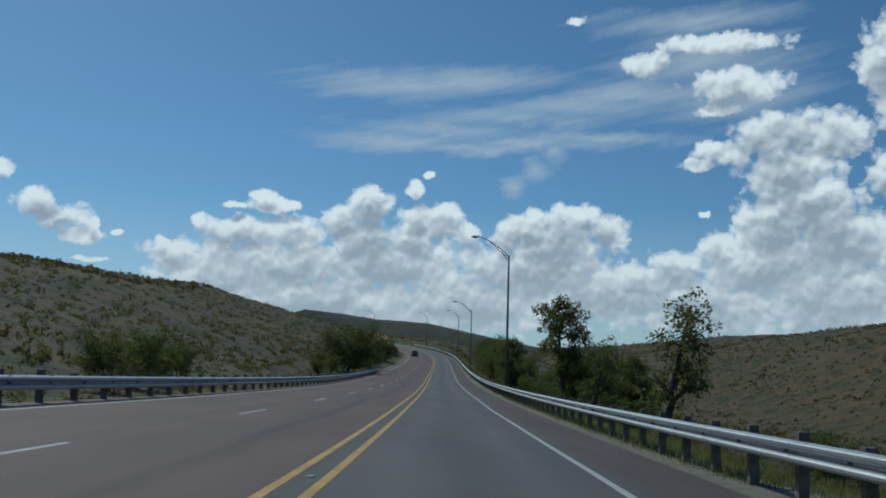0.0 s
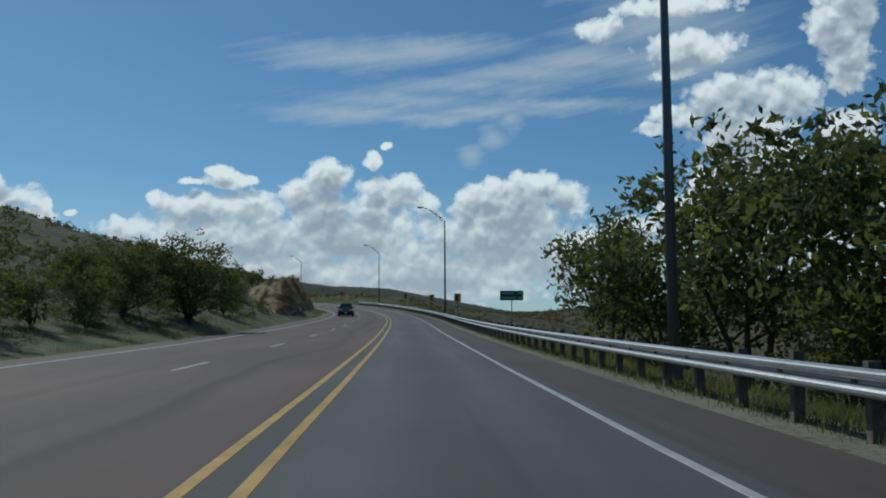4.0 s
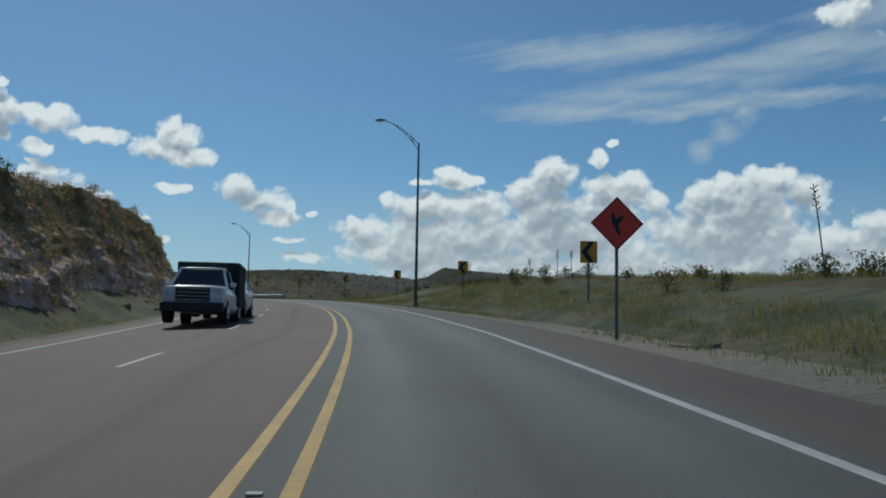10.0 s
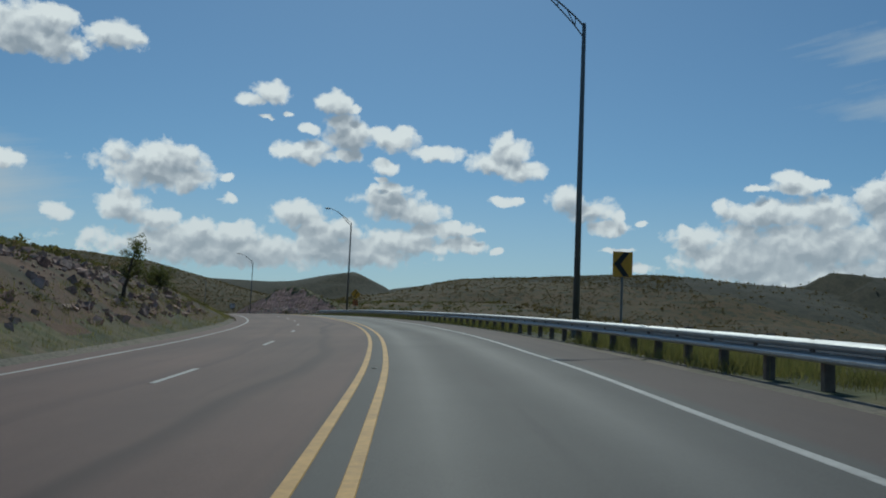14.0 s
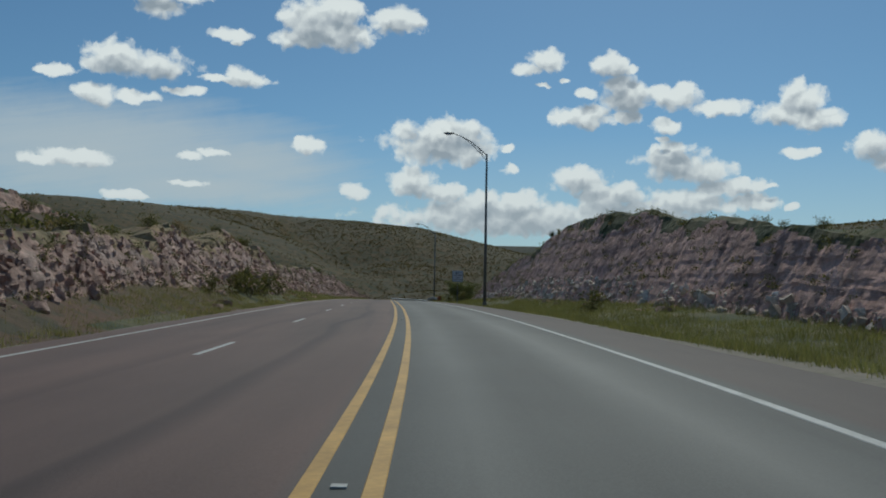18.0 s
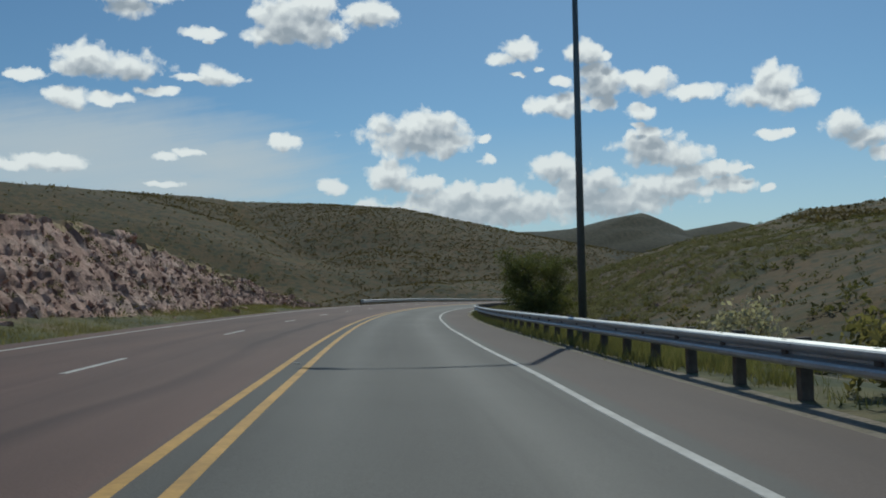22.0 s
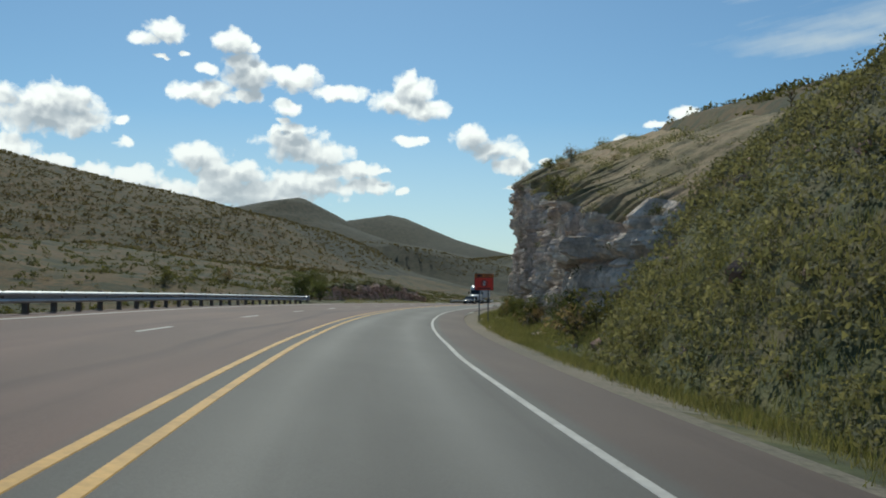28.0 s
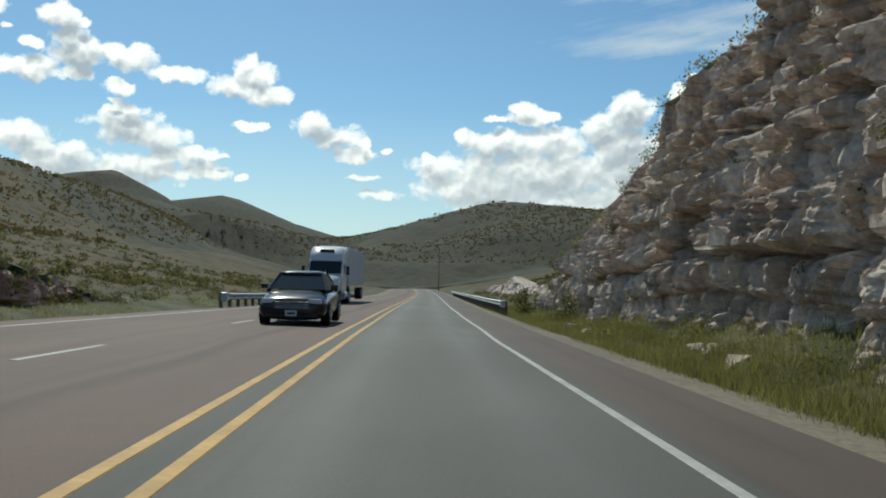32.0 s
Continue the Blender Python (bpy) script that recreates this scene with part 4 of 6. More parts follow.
# ---- guard rails ----
RAIL_FACE = [(0.03, 0.37), (-0.055, 0.395), (-0.08, 0.415), (-0.08, 0.45), (-0.058, 0.475), (0.03, 0.51), (0.03, 0.54), (-0.058, 0.575), (-0.08, 0.6), (-0.08, 0.635), (-0.055, 0.655), (0.03, 0.68)]
bm = bmesh.new()
box(bm, 0.15, 0.14, 1.28, (0.0, 0, 0.04), 0.012)
POST = bpy.data.meshes.new("post")
bm.to_mesh(POST), bm.free()
POST.materials.append(M_POST)
bm = bmesh.new()
box(bm, 0.17, 0.13, 0.31, (0.0, 0, 0.525), 0.01)
BLOCK = bpy.data.meshes.new("spacer_block")
bm.to_mesh(BLOCK), bm.free()
BLOCK.materials.append(M_POST)


def guard_rail(s0, s1, u, label, lift=0.0, flare=0.0):
    """A W-beam rail on timber posts; it faces the road from either side."""
    side = 1 if u > 0 else -1

    def bend(s):
        return flare * max(0.0, 1 - (s - s0) / 12) ** 1.6

    m0 = on_road(s0, u)
    rail = thing("guard_rail", label, "guard rail", "guard rails")
    rail.matrix_basis = m0
    inv = m0.inverted()
    edges = np.arange(s0, s1 + 0.1, 4.06)
    for a, b in zip(edges, edges[1:]):
        ss = np.linspace(a - 0.05, b + 0.05, 4)
        ring = [(o, z) for o, z in RAIL_FACE] + [(o + 0.012, z) for o, z in RAIL_FACE[::-1]]
        rows = []
        for k, s in enumerate(ss):
            rows.append([inv @ Vector(road_at(s, u + side * (o + bend(s) + 0.003 * (k == 3)), z + lift)) for o, z in ring])
        bm = bmesh.new()
        part("rail_panel", loft(bm, rows if side > 0 else rows[::-1]), M_STEEL, rail)
    for s in np.arange(s0 + 0.3, float(edges[-1]), 2.03):
        for nm, me, off in (("post", POST, 0.24), ("spacer_block", BLOCK, 0.09)):
            ob = new(nm, me)
            ob.parent = rail
            jit = random.uniform(-0.03, 0.05) + (0.07 if s1 < 400 else 0) if nm == "post" else 0
            ob.matrix_basis = inv @ on_road(s, u + side * (off + bend(s))) @ Matrix.Translation((0, 0, lift + jit)) @ Matrix.Rotation(random.uniform(-0.03, 0.03), 4, "Y")
    for s in (s0, float(edges[-1]) if s1 < 1290 else None):
        if s is None:
            continue
        bm = bmesh.new()
        box(bm, 0.28, 0.5, 0.42, (0, 0, 0.5 + lift), 0.05)
        part("end_piece", bm, M_STEEL, rail, "flared steel end piece", m=inv @ on_road(s, u + side * bend(s)))
    if flare:
        # striped warning board on the end that meets the traffic
        bm = bmesh.new()
        box(bm, 0.5, 0.03, 0.56, (0, -0.3, 0.52 + lift), 0.008)
        board = part("end_marker", bm, M_SIGN_OR, rail, "orange and dark diagonally striped end marker", m=inv @ on_road(s0, u + side * flare))
        for k in range(3):
            bm = bmesh.new()
            z = 0.33 + 0.17 * k + lift
            bm.faces.new([bm.verts.new(q) for q in ((-0.23, -0.32, z - 0.08), (0.23, -0.32, z + 0.1), (0.23, -0.32, z + 0.17), (-0.23, -0.32, z - 0.01))])
            part("stripe", bm, M_BLACK, board)
    return rail


guard_rail(-40, 372, 6.0, "long galvanised steel guard rail on dark timber posts", 0.1)
guard_rail(506, 638, 6.0, "galvanised steel guard rail on weathered timber posts by the valley")
guard_rail(770.5, 985, 6.0, "galvanised guard rail on timber posts round a bend", 0.0, 0.7)
guard_rail(1180, 1300, 6.5, "short galvanised guard rail beyond the rock cliff")
guard_rail(-40, 140, -7.3, "galvanised guard rail along the oncoming lanes below the hill", -0.08)
guard_rail(878, 1058, -7.3, "galvanised guard rail on the outside of the oncoming lanes", -0.08)
guard_rail(1167, 1250, -7.3, "short galvanised guard rail beside the oncoming lanes")


# ---- signs ----
def sign(name, label, group, s, u, centre, plates, post_x=(0.0,), turn=0.0):
    """Plates on posts facing the drivers. plates: (name, outline, z, material, [(mark, outline, material)])"""
    ob = thing(name, label, "road sign", group)
    ground = near_ground(np.array(float(s)), np.array(float(u)))
    base = Matrix.Translation(Vector(ground)) @ Matrix.Rotation(heading(s) + turn, 4, "Z")
    ob.matrix_basis = base
    zc = float(road_at(s, 0)[2]) + centre - float(ground[2]) - u * float(np.interp(s, S, BK))
    for x in post_x:
        bm = bmesh.new()
        rod(bm, (x, 0.05, -0.3), (x, 0.05, zc + 0.2), 0.04, n=10)
        part("post", bm, M_POLE, ob)
    for pn, outline, dz, mat, marks in plates:
        board = part(pn, slab(outline, zc + dz, 0.0, 0.012), mat, ob)
        for k, (mn, shape, mm) in enumerate(marks):
            part(mn, slab(shape, zc + dz, -0.009 - 0.003 * k, 0.006), mm, board)
    return ob, zc


def slab(outline, z, y, depth):
    """A flat plate in the xz plane with a little depth."""
    bm = bmesh.new()
    f = bm.faces.new([bm.verts.new((x, y, z + h)) for x, h in outline])
    r = bmesh.ops.extrude_face_region(bm, geom=[f])
    bmesh.ops.translate(bm, verts=[v for v in r["geom"] if isinstance(v, bmesh.types.BMVert)], vec=(0, depth, 0))
    bmesh.ops.recalc_face_normals(bm, faces=bm.faces)
    return bm


def rect(w, h, x=0.0, z=0.0):
    return [(x - w / 2, z - h / 2), (x + w / 2, z - h / 2), (x + w / 2, z + h / 2), (x - w / 2, z + h / 2)]


def diamond(r, x=0.0, z=0.0):
    return [(x, z - r), (x + r, z), (x, z + r), (x - r, z)]


def ring(r, n=24, x=0.0, z=0.0):
    return [(x + r * math.cos(a), z + r * math.sin(a)) for a in [i * 2 * math.pi / n for i in range(n)]]


def lettering(words, size, x, z, y, mat, parent, bold=0.0):
    cu = bpy.data.curves.new("lettering", "FONT")
    cu.body, cu.size, cu.align_x, cu.align_y, cu.extrude, cu.offset = words, size, "CENTER", "CENTER", 0.002, bold
    tmp = bpy.data.objects.new("lettering", cu)
    scene.collection.objects.link(tmp)
    me = bpy.data.meshes.new_from_object(tmp.evaluated_get(bpy.context.evaluated_depsgraph_get()))
    bpy.data.objects.remove(tmp)
    me.materials.clear()
    return part("lettering", me, mat, parent, m=Matrix.Translation((x, y, z)) @ Matrix.Rotation(math.pi / 2, 4, "X"))


CHEVRON = [(0.22, -0.4), (0.02, -0.4), (-0.3, 0.0), (0.02, 0.4), (0.22, 0.4), (-0.06, 0.0)]
for s, u in ((244.2, 6.75), (279.4, 6.55), (315.8, 6.58), (350.7, 6.8), (370.5, 6.7), (403.9, 9.3), (427.9, 8.8), (453.7, 8.9), (478.6, 8.5), (503.2, 7.7), (534.2, 8.0)):
    sign("chevron_sign", "yellow chevron sign with black arrow on a thin steel post", "chevron signs round the bend", s, u, 2.5,
         [("panel", rect(0.66, 0.83), 0, M_SIGN_Y, [("chevron", CHEVRON, M_BLACK)])], turn=random.uniform(-0.1, 0.1))

sign("warning_sign", "red-orange diamond roadwork sign with a dark symbol", "", 390.6, 6.3, 2.62,
     [("panel", diamond(0.63), 0, M_SIGN_O, [("border", diamond(0.6), M_BLACK), ("face", diamond(0.575), M_SIGN_O), ("symbol", [(-0.12, -0.02), (0.02, -0.28), (0.08, -0.26), (0.02, -0.02), (0.16, 0.12), (0.1, 0.2), (-0.02, 0.1), (-0.1, 0.26), (-0.16, 0.2)], M_BLACK)])])

green, zc = sign("guide_sign", "dark green direction sign with rows of pale lettering on one post", "", 227.5, 10.0, 2.75,
                 [("panel", rect(1.9, 0.78), 0, M_SIGN_G, [("legend_bar", rect(0.9, 0.13, -0.3, 0.18), M_LEGEND), ("legend_bar", rect(0.34, 0.13, 0.68, 0.18), M_LEGEND), ("legend_bar", rect(1.1, 0.13, -0.2, -0.18), M_LEGEND), ("legend_bar", rect(0.34, 0.13, 0.68, -0.18), M_LEGEND)])])

CURVE = [(-0.14, -0.34), (-0.04, -0.34), (-0.02, -0.14), (0.1, 0.02), (0.12, 0.18), (0.2, 0.18), (0.08, 0.36), (-0.06, 0.18), (0.02, 0.18), (0.0, 0.06), (-0.12, -0.1)]
bend, zc = sign("bend_sign", "yellow diamond curve warning sign above a small speed plate", "", 617.3, 7.2, 2.55,
                [("panel", diamond(0.62), 0.05, M_SIGN_Y, [("border", diamond(0.58), M_BLACK), ("face", diamond(0.555), M_SIGN_Y), ("arrow", CURVE, M_BLACK)]),
                 ("speed_plate", rect(0.62, 0.68), -0.98, M_SIGN_OR, [("border", rect(0.58, 0.64), M_BLACK), ("face", rect(0.54, 0.6), M_SIGN_OR), ("legend_bar", rect(0.3, 0.09, 0, -0.2), M_BLACK)])])
lettering("50", 0.42, 0, zc - 0.93, -0.02, M_BLACK, bend, 0.008)

obey, zc = sign("law_sign", "white rectangular sign with black lettering and border", "", 733.7, 6.6, 2.72,
                [("panel", rect(1.1, 1.16), 0, M_SIGN_W, [("border", rect(1.04, 1.1), M_BLACK), ("face", rect(0.98, 1.04), M_SIGN_W)])])
for words, dz, size in (("OBEY", 0.34, 0.25), ("WARNING", 0.1, 0.17), ("SIGNS", -0.13, 0.17), ("STATE LAW", -0.36, 0.2)):
    lettering(words, size, 0, zc + dz, -0.016, M_BLACK, obey, 0.004)

sign("advance_sign", "small amber rectangular roadwork sign above the guard rail", "", 957, 7.0, 2.6,
     [("panel", rect(0.95, 0.62), 0, M_BLACK, [("face", rect(0.9, 0.57), M_SIGN_OR), ("legend_bar", rect(0.6, 0.08, 0, 0.12), M_BLACK), ("legend_bar", rect(0.5, 0.08, 0, -0.1), M_BLACK)])])

alert, zc = sign("alert_sign", "red board with an amber banner and a crossed circle symbol", "", 1045, 6.7, 2.6,
                 [("panel", rect(1.28, 1.12), 0, M_BLACK, [("banner", rect(1.24, 0.22, 0, 0.43), M_SIGN_OR), ("face", rect(1.24, 0.82, 0, -0.12), M_SIGN_O), ("disc", ring(0.22, x=0.02, z=-0.08), M_BLACK), ("disc_face", ring(0.185, x=0.02, z=-0.08), M_SIGN_O), ("phone", rect(0.16, 0.28, 0.02, -0.08), M_SIGN_W), ("slash", [(-0.13, 0.04), (-0.1, 0.08), (0.16, -0.19), (0.13, -0.23)], M_BLACK), ("legend_bar", rect(0.9, 0.08, 0, -0.43), M_BLACK), ("legend_bar", rect(0.42, 0.13, -0.32, 0.43), M_BLACK)])], post_x=(-0.3, 0.3))
lettering("ALERT", 0.2, 0.27, zc + 0.43, -0.034, M_BLACK, alert, 0.004)


# ---- rock cuts and cliffs ----
def blocks(sg, zb, size, deep, seed):
    """Push of bedded blocks, each with its own tilted face, and the joints between them."""
    bed = zb / size[1] + (vnoise(zb * 0.9 / size[1], sg * 0.03, seed + 2) - 0.5) * 0.8
    bi = np.floor(bed)
    run = sg / (size[0] * (0.55 + 0.9 * hash2(bi, bi * 0 + 9, seed))) + hash2(bi, bi * 0 + 3, seed) * 50 + (vnoise(sg * 0.9 / size[0], zb * 0.9 / size[1], seed + 6) - 0.5) * 0.45
    ri = np.floor(run)
    fb, fr = bed - bi, run - ri
    push = (hash2(bi, ri, seed + 11) - 0.5) * deep * 0.65 + (hash2(bi, bi * 0, seed + 12) - 0.5) * deep * 1.0
    push = push + (hash2(bi, ri, seed + 13) - 0.5) * (fr - 0.5) * deep * 0.7 + (hash2(bi, ri, seed + 14) - 0.4) * (fb - 0.5) * deep * 0.5
    joint = np.clip(0.07 - np.minimum(fb, 1 - fb), 0, 1) * 5.0 * (hash2(bi, bi * 0 + 5, seed) > 0.5) + np.clip(0.05 - np.minimum(fr, 1 - fr), 0, 1) * 5.0
    return push + joint * deep


def joints(sg, z, seed, thick, wide, deep, groove):
    """Push of weathered beds of uneven thickness, broken by upright joints; block edges are worn round and tops slope back."""
    r = np.random.default_rng(seed)
    edges = -4 + np.cumsum(thick * r.uniform(0.45, 1.7, int(40 / thick)))
    zb = z + (vnoise(sg * 0.3, z * 0.25, seed + 1) - 0.5) * thick * 0.3 + (vnoise(sg * 2.2, z * 0.8, seed + 7) - 0.5) * thick * 0.1
    bi = np.clip(np.searchsorted(edges, zb), 1, len(edges) - 1)
    below, over = zb - edges[bi - 1], edges[bi] - zb
    bf = bi.astype(float)
    width = wide * (0.4 + 1.3 * hash2(bf, bf * 0 + 9, seed))
    run = sg / width + hash2(bf, bf * 0 + 3, seed) * 50 + (vnoise(sg * 0.8 / wide, zb * 1.2 / thick, seed + 6) - 0.5) * 0.5
    ri = np.floor(run)
    fr = run - ri
    side = np.minimum(fr, 1 - fr) * width
    push = (hash2(bf, ri, seed + 11) - 0.5) * deep + (hash2(bf, bf * 0, seed + 12) - 0.5) * deep * 0.9
    push = push + (hash2(bf, ri, seed + 13) - 0.5) * (fr - 0.5) * deep * 0.9 + (hash2(bf, ri, seed + 14) - 0.3) * (below / thick - 0.5) * deep * 0.6
    weak = (hash2(bf, bf * 0 + 1, seed + 15) > 0.8) * deep * 0.5
    worn = groove * np.clip(1.25 - np.minimum(side, below) / (0.12 * thick ** 0.5), 0, 1) + groove * np.clip(1.1 - over / (0.14 * thick ** 0.5), 0, 1)
    return push + weak + worn


def rock_face(name, label, s0, s1, side, base, lean, top_rows, mat, res=0.3, block=(1.6, 0.9), deep=0.6, seed=0, back=7.0, ledges=(), swell=2.6, cover=None, sink=0.0, ragged=1.0, jointed=False, rise=0.0, turf=None):
    """A face of bedded, jointed rock beside the road. top_rows: (s, height) of its upper edge; ledges: (height, step back)."""
    ns = int((s1 - s0) / res)
    ss = np.linspace(s0, s1, ns)
    tops = np.interp(ss, [r[0] for r in top_rows], [r[1] for r in top_rows])
    tops = tops * (1 + (fbm(ss * 0.15, ss * 0, seed + 40) - 0.47) * 0.3 * ragged) + ragged * (hash2(np.floor(ss / 1.7 + 3 * vnoise(ss * 0.2, ss * 0, seed)), ss * 0, seed + 41) - 0.5) * 0.6 * np.clip(tops / 4, 0, 1)
    tmax = float(max(r[1] for r in top_rows))
    nj = int(tmax / res) + 2
    t = np.linspace(0, 1, nj)
    h = np.maximum(tops, 0.05)[:, None] * t[None, :]
    sg = np.repeat(ss[:, None], nj, 1)
    # beds dip a little along the road and are cut into large and small blocks by upright joints
    zb = h + (vnoise(sg * 0.06, h * 0, seed + 1) - 0.5) * 1.6
    push = blocks(sg, zb, (block[0] * 2.1, block[1] * 2.0), deep * 0.5, seed) + blocks(sg, zb, block, deep * 0.6, seed + 50) + blocks(sg, zb, (block[0] * 0.42, block[1] * 0.45), deep * 0.38, seed + 90)
    if jointed:
        broken = np.clip((fbm(sg * 0.16, h * 0.22, seed + 63) - 0.25) * 4.0, 0.55, 1.3)
        push = joints(sg, zb, seed, 2.6, 1.7, deep * 0.95, 0.4) + broken * joints(sg + 0.15 * zb, zb, seed + 50, 0.8, 0.7, deep * 0.66, 0.2) + broken * joints(sg - 0.2 * zb, zb, seed + 70, 0.36, 0.38, deep * 0.4, 0.1)
        push = push + (fbm(sg * 1.3, h * 1.6, seed + 61) - 0.47) * 0.16 + np.abs(fbm(sg * 3.1, h * 4.0, seed + 62) - 0.47) * 0.16
    column = np.floor(sg / 2.3 + 1.6 * vnoise(sg * 0.12, h * 0.22, seed + 15))
    push = push + (hash2(column, np.floor(h / 4.5), seed + 16) - 0.5) * deep * 1.1
    wave = (fbm(sg * 0.07, h * 0.06, seed + 20) - 0.47) * swell + (fbm(sg * 2.6, h * 2.6, seed + 21) - 0.47) * 0.12
    fade = np.clip(tops / 2.0, 0.1, 1)[:, None]
    step = 0.0
    for zl, out in ledges:
        step = step + out * np.clip((h - zl - (vnoise(sg * 0.1, sg * 0, seed + 60) - 0.5) * 2.4) / 0.3, 0, 1)
    if isinstance(lean, list):
        lean = np.interp(ss, [r[0] for r in lean], [r[1] for r in lean])[:, None]
    u = base + lean * h + step + (wave + push) * fade + sink * np.clip(1 - (sg - s0) / 11, 0, 1) ** 1.5
    u = u - 1.3 * np.clip(0.16 - t[None, :], 0, 1) * fade * (0.5 + fbm(sg * 0.5, h, seed + 30))
    # roll over the top and go back into the hill
    kk = np.linspace(0, 1, 7)[1:]
    reach = max(3, int(5 / res))
    flat = np.ones(2 * reach + 1) / (2 * reach + 1)
    even_u, even_h = (np.convolve(np.pad(q[:, -1], reach, mode="edge"), flat, "valid")[:, None] for q in (u, h))
    ease = np.clip(kk * 2.2, 0, 1)[None, :]
    us = np.concatenate([u, u[:, -1:] * (1 - ease) + even_u * ease + back * kk[None, :] ** 1.4], 1)
    hs = np.concatenate([h, h[:, -1:] * (1 - ease) + even_h * ease + (0.3 * kk - 3.0 * kk ** 3 * (rise == 0) + rise * kk)[None, :] + (fbm(sg[:, :6] * 0.3, (even_u + back * kk[None, :]) * 0.5, seed + 33) - 0.47) * 0.8], 1)
    sx = np.repeat(ss[:, None], us.shape[1], 1)
    p = road_at(sx, side * us)
    g0 = near_ground(sx[:, :1], np.full((ns, 1), side * (base - 1.0)))[..., 2]
    p[..., 2] = g0 - 0.35 + hs
    fc = grid_faces(ns, us.shape[1])
    idx = None
    if cover is not None:
        # soil and grass hang over the upper part
        frac = np.concatenate([np.repeat(t[None, :], ns, 0), np.full((ns, 6), 1.6)], 1) + (fbm(sx * 0.35, hs * 0.5, seed + 70) - 0.47) * 0.9
        idx = (frac.ravel()[fc].mean(1) > cover).astype(int)
    me = mesh_of(name, p.reshape(-1, 3), fc if side < 0 else fc[:, ::-1], mat if cover is None else [mat, turf or M_GROUND], False, None, idx)
    return tagged(new(name, me), label, "rock face", kind="structure"), (p, nj)


CLIFF, cliff_grid = rock_face("cliff", "tall grey-brown limestone road cut with ledges and dark joints", 1008, 1188, 1, 8.8, [(1040, 0.04), (1080, 0.06), (1112, 0.07), (1128, 0.03), (1142, 0.07), (1188, 0.31)],
                              [(1008, 3.4), (1016, 5.0), (1026, 6.8), (1037, 8.3), (1045, 9.4), (1055, 11.0), (1066, 12.2), (1095, 12.2), (1110, 11.4), (1122, 9.8), (1133, 9.2), (1145, 9.6), (1153, 8.7), (1160, 7.6), (1168, 6.2), (1176, 4.4), (1188, 1.0)], M_ROCK, 0.088, (1.3, 0.7), 0.62, 3, 8, ((3.6, 0.2), (7.4, 0.35)), 1.5, 1.25, 4.5, 0.8, True, 3.6, M_BANK)
_, cut_left_grid = rock_face("rock_cut_left", "reddish broken rock cut overgrown with dry grass", 236, 512, -1, 9.6, 0.5, [(236, 0.8), (255, 4.4), (300, 5.3), (360, 5.3), (400, 5.8), (435, 6.8), (450, 6.6), (465, 5.7), (480, 4.7), (495, 3.8), (512, 1.0)], M_ROCK_RED, 0.2, (1.5, 0.5), 0.36, 5, 6, swell=1.8, cover=0.52, ragged=0.6, turf=M_BANK)
_, cut_right_grid = rock_face("rock_cut_right", "smooth dark red-brown earth and rock cutting slope", 642, 778, 1, 10.8, 0.5, [(642, 0.4), (650, 1.4), (657, 2.3), (664, 3.1), (671, 3.7), (678, 4.4), (685, 5.1), (693, 5.9), (700, 6.5), (712, 6.5), (720, 6.0), (728, 5.2), (735, 4.8), (744, 4.1), (758, 2.9), (768, 1.5), (778, 0.4)], M_EARTH, 0.22, (0.9, 0.5), 0.07, 8, 3.2, swell=0.9, cover=0.93, ragged=0.3)
_, cut_low_grid = rock_face("rock_cut_left_low", "pale pinkish crumbling rock cutting", 640, 872, -1, 10.0, 0.7, [(640, 1.2), (652, 2.6), (684, 4.0), (702, 4.9), (716, 5.4), (735, 5.2), (750, 4.2), (777, 4.9), (806, 4.7), (827, 3.9), (841, 3.1), (858, 1.8), (872, 0.4)], M_RUBBLE, 0.24, (1.0, 0.55), 0.26, 13, 6, cover=0.9, turf=M_BANK)
_, bench_grid = rock_face("rock_bench_left", "weathered pink rock ledge high on the brown slope", 628, 712, -1, 19.5, 0.6, [(628, 0.3), (640, 1.6), (662, 2.3), (685, 2.0), (700, 1.2), (712, 0.3)], M_RUBBLE, 0.26, (1.4, 0.6), 0.5, 23, 5, cover=0.85)
_, outcrop_grid = rock_face("rock_outcrop_left", "low reddish rock ledge beside the oncoming lanes", 1066, 1164, -1, 10.5, 0.35, [(1066, 0.4), (1080, 1.8), (1110, 2.8), (1140, 2.6), (1164, 0.4)], M_ROCK_RED, 0.2, (1.5, 0.7), 0.5, 17, 6, cover=0.85)
_, ledge_grid = rock_face("rock_ledge_right", "broken pale rock ledge above the grassy slope", 1186, 1300, 1, 12.0, 0.7, [(1186, 0.4), (1205, 2.4), (1240, 1.6), (1260, 3.0), (1300, 0.4)], M_ROCK, 0.3, (1.5, 0.8), 0.6, 19, 6)


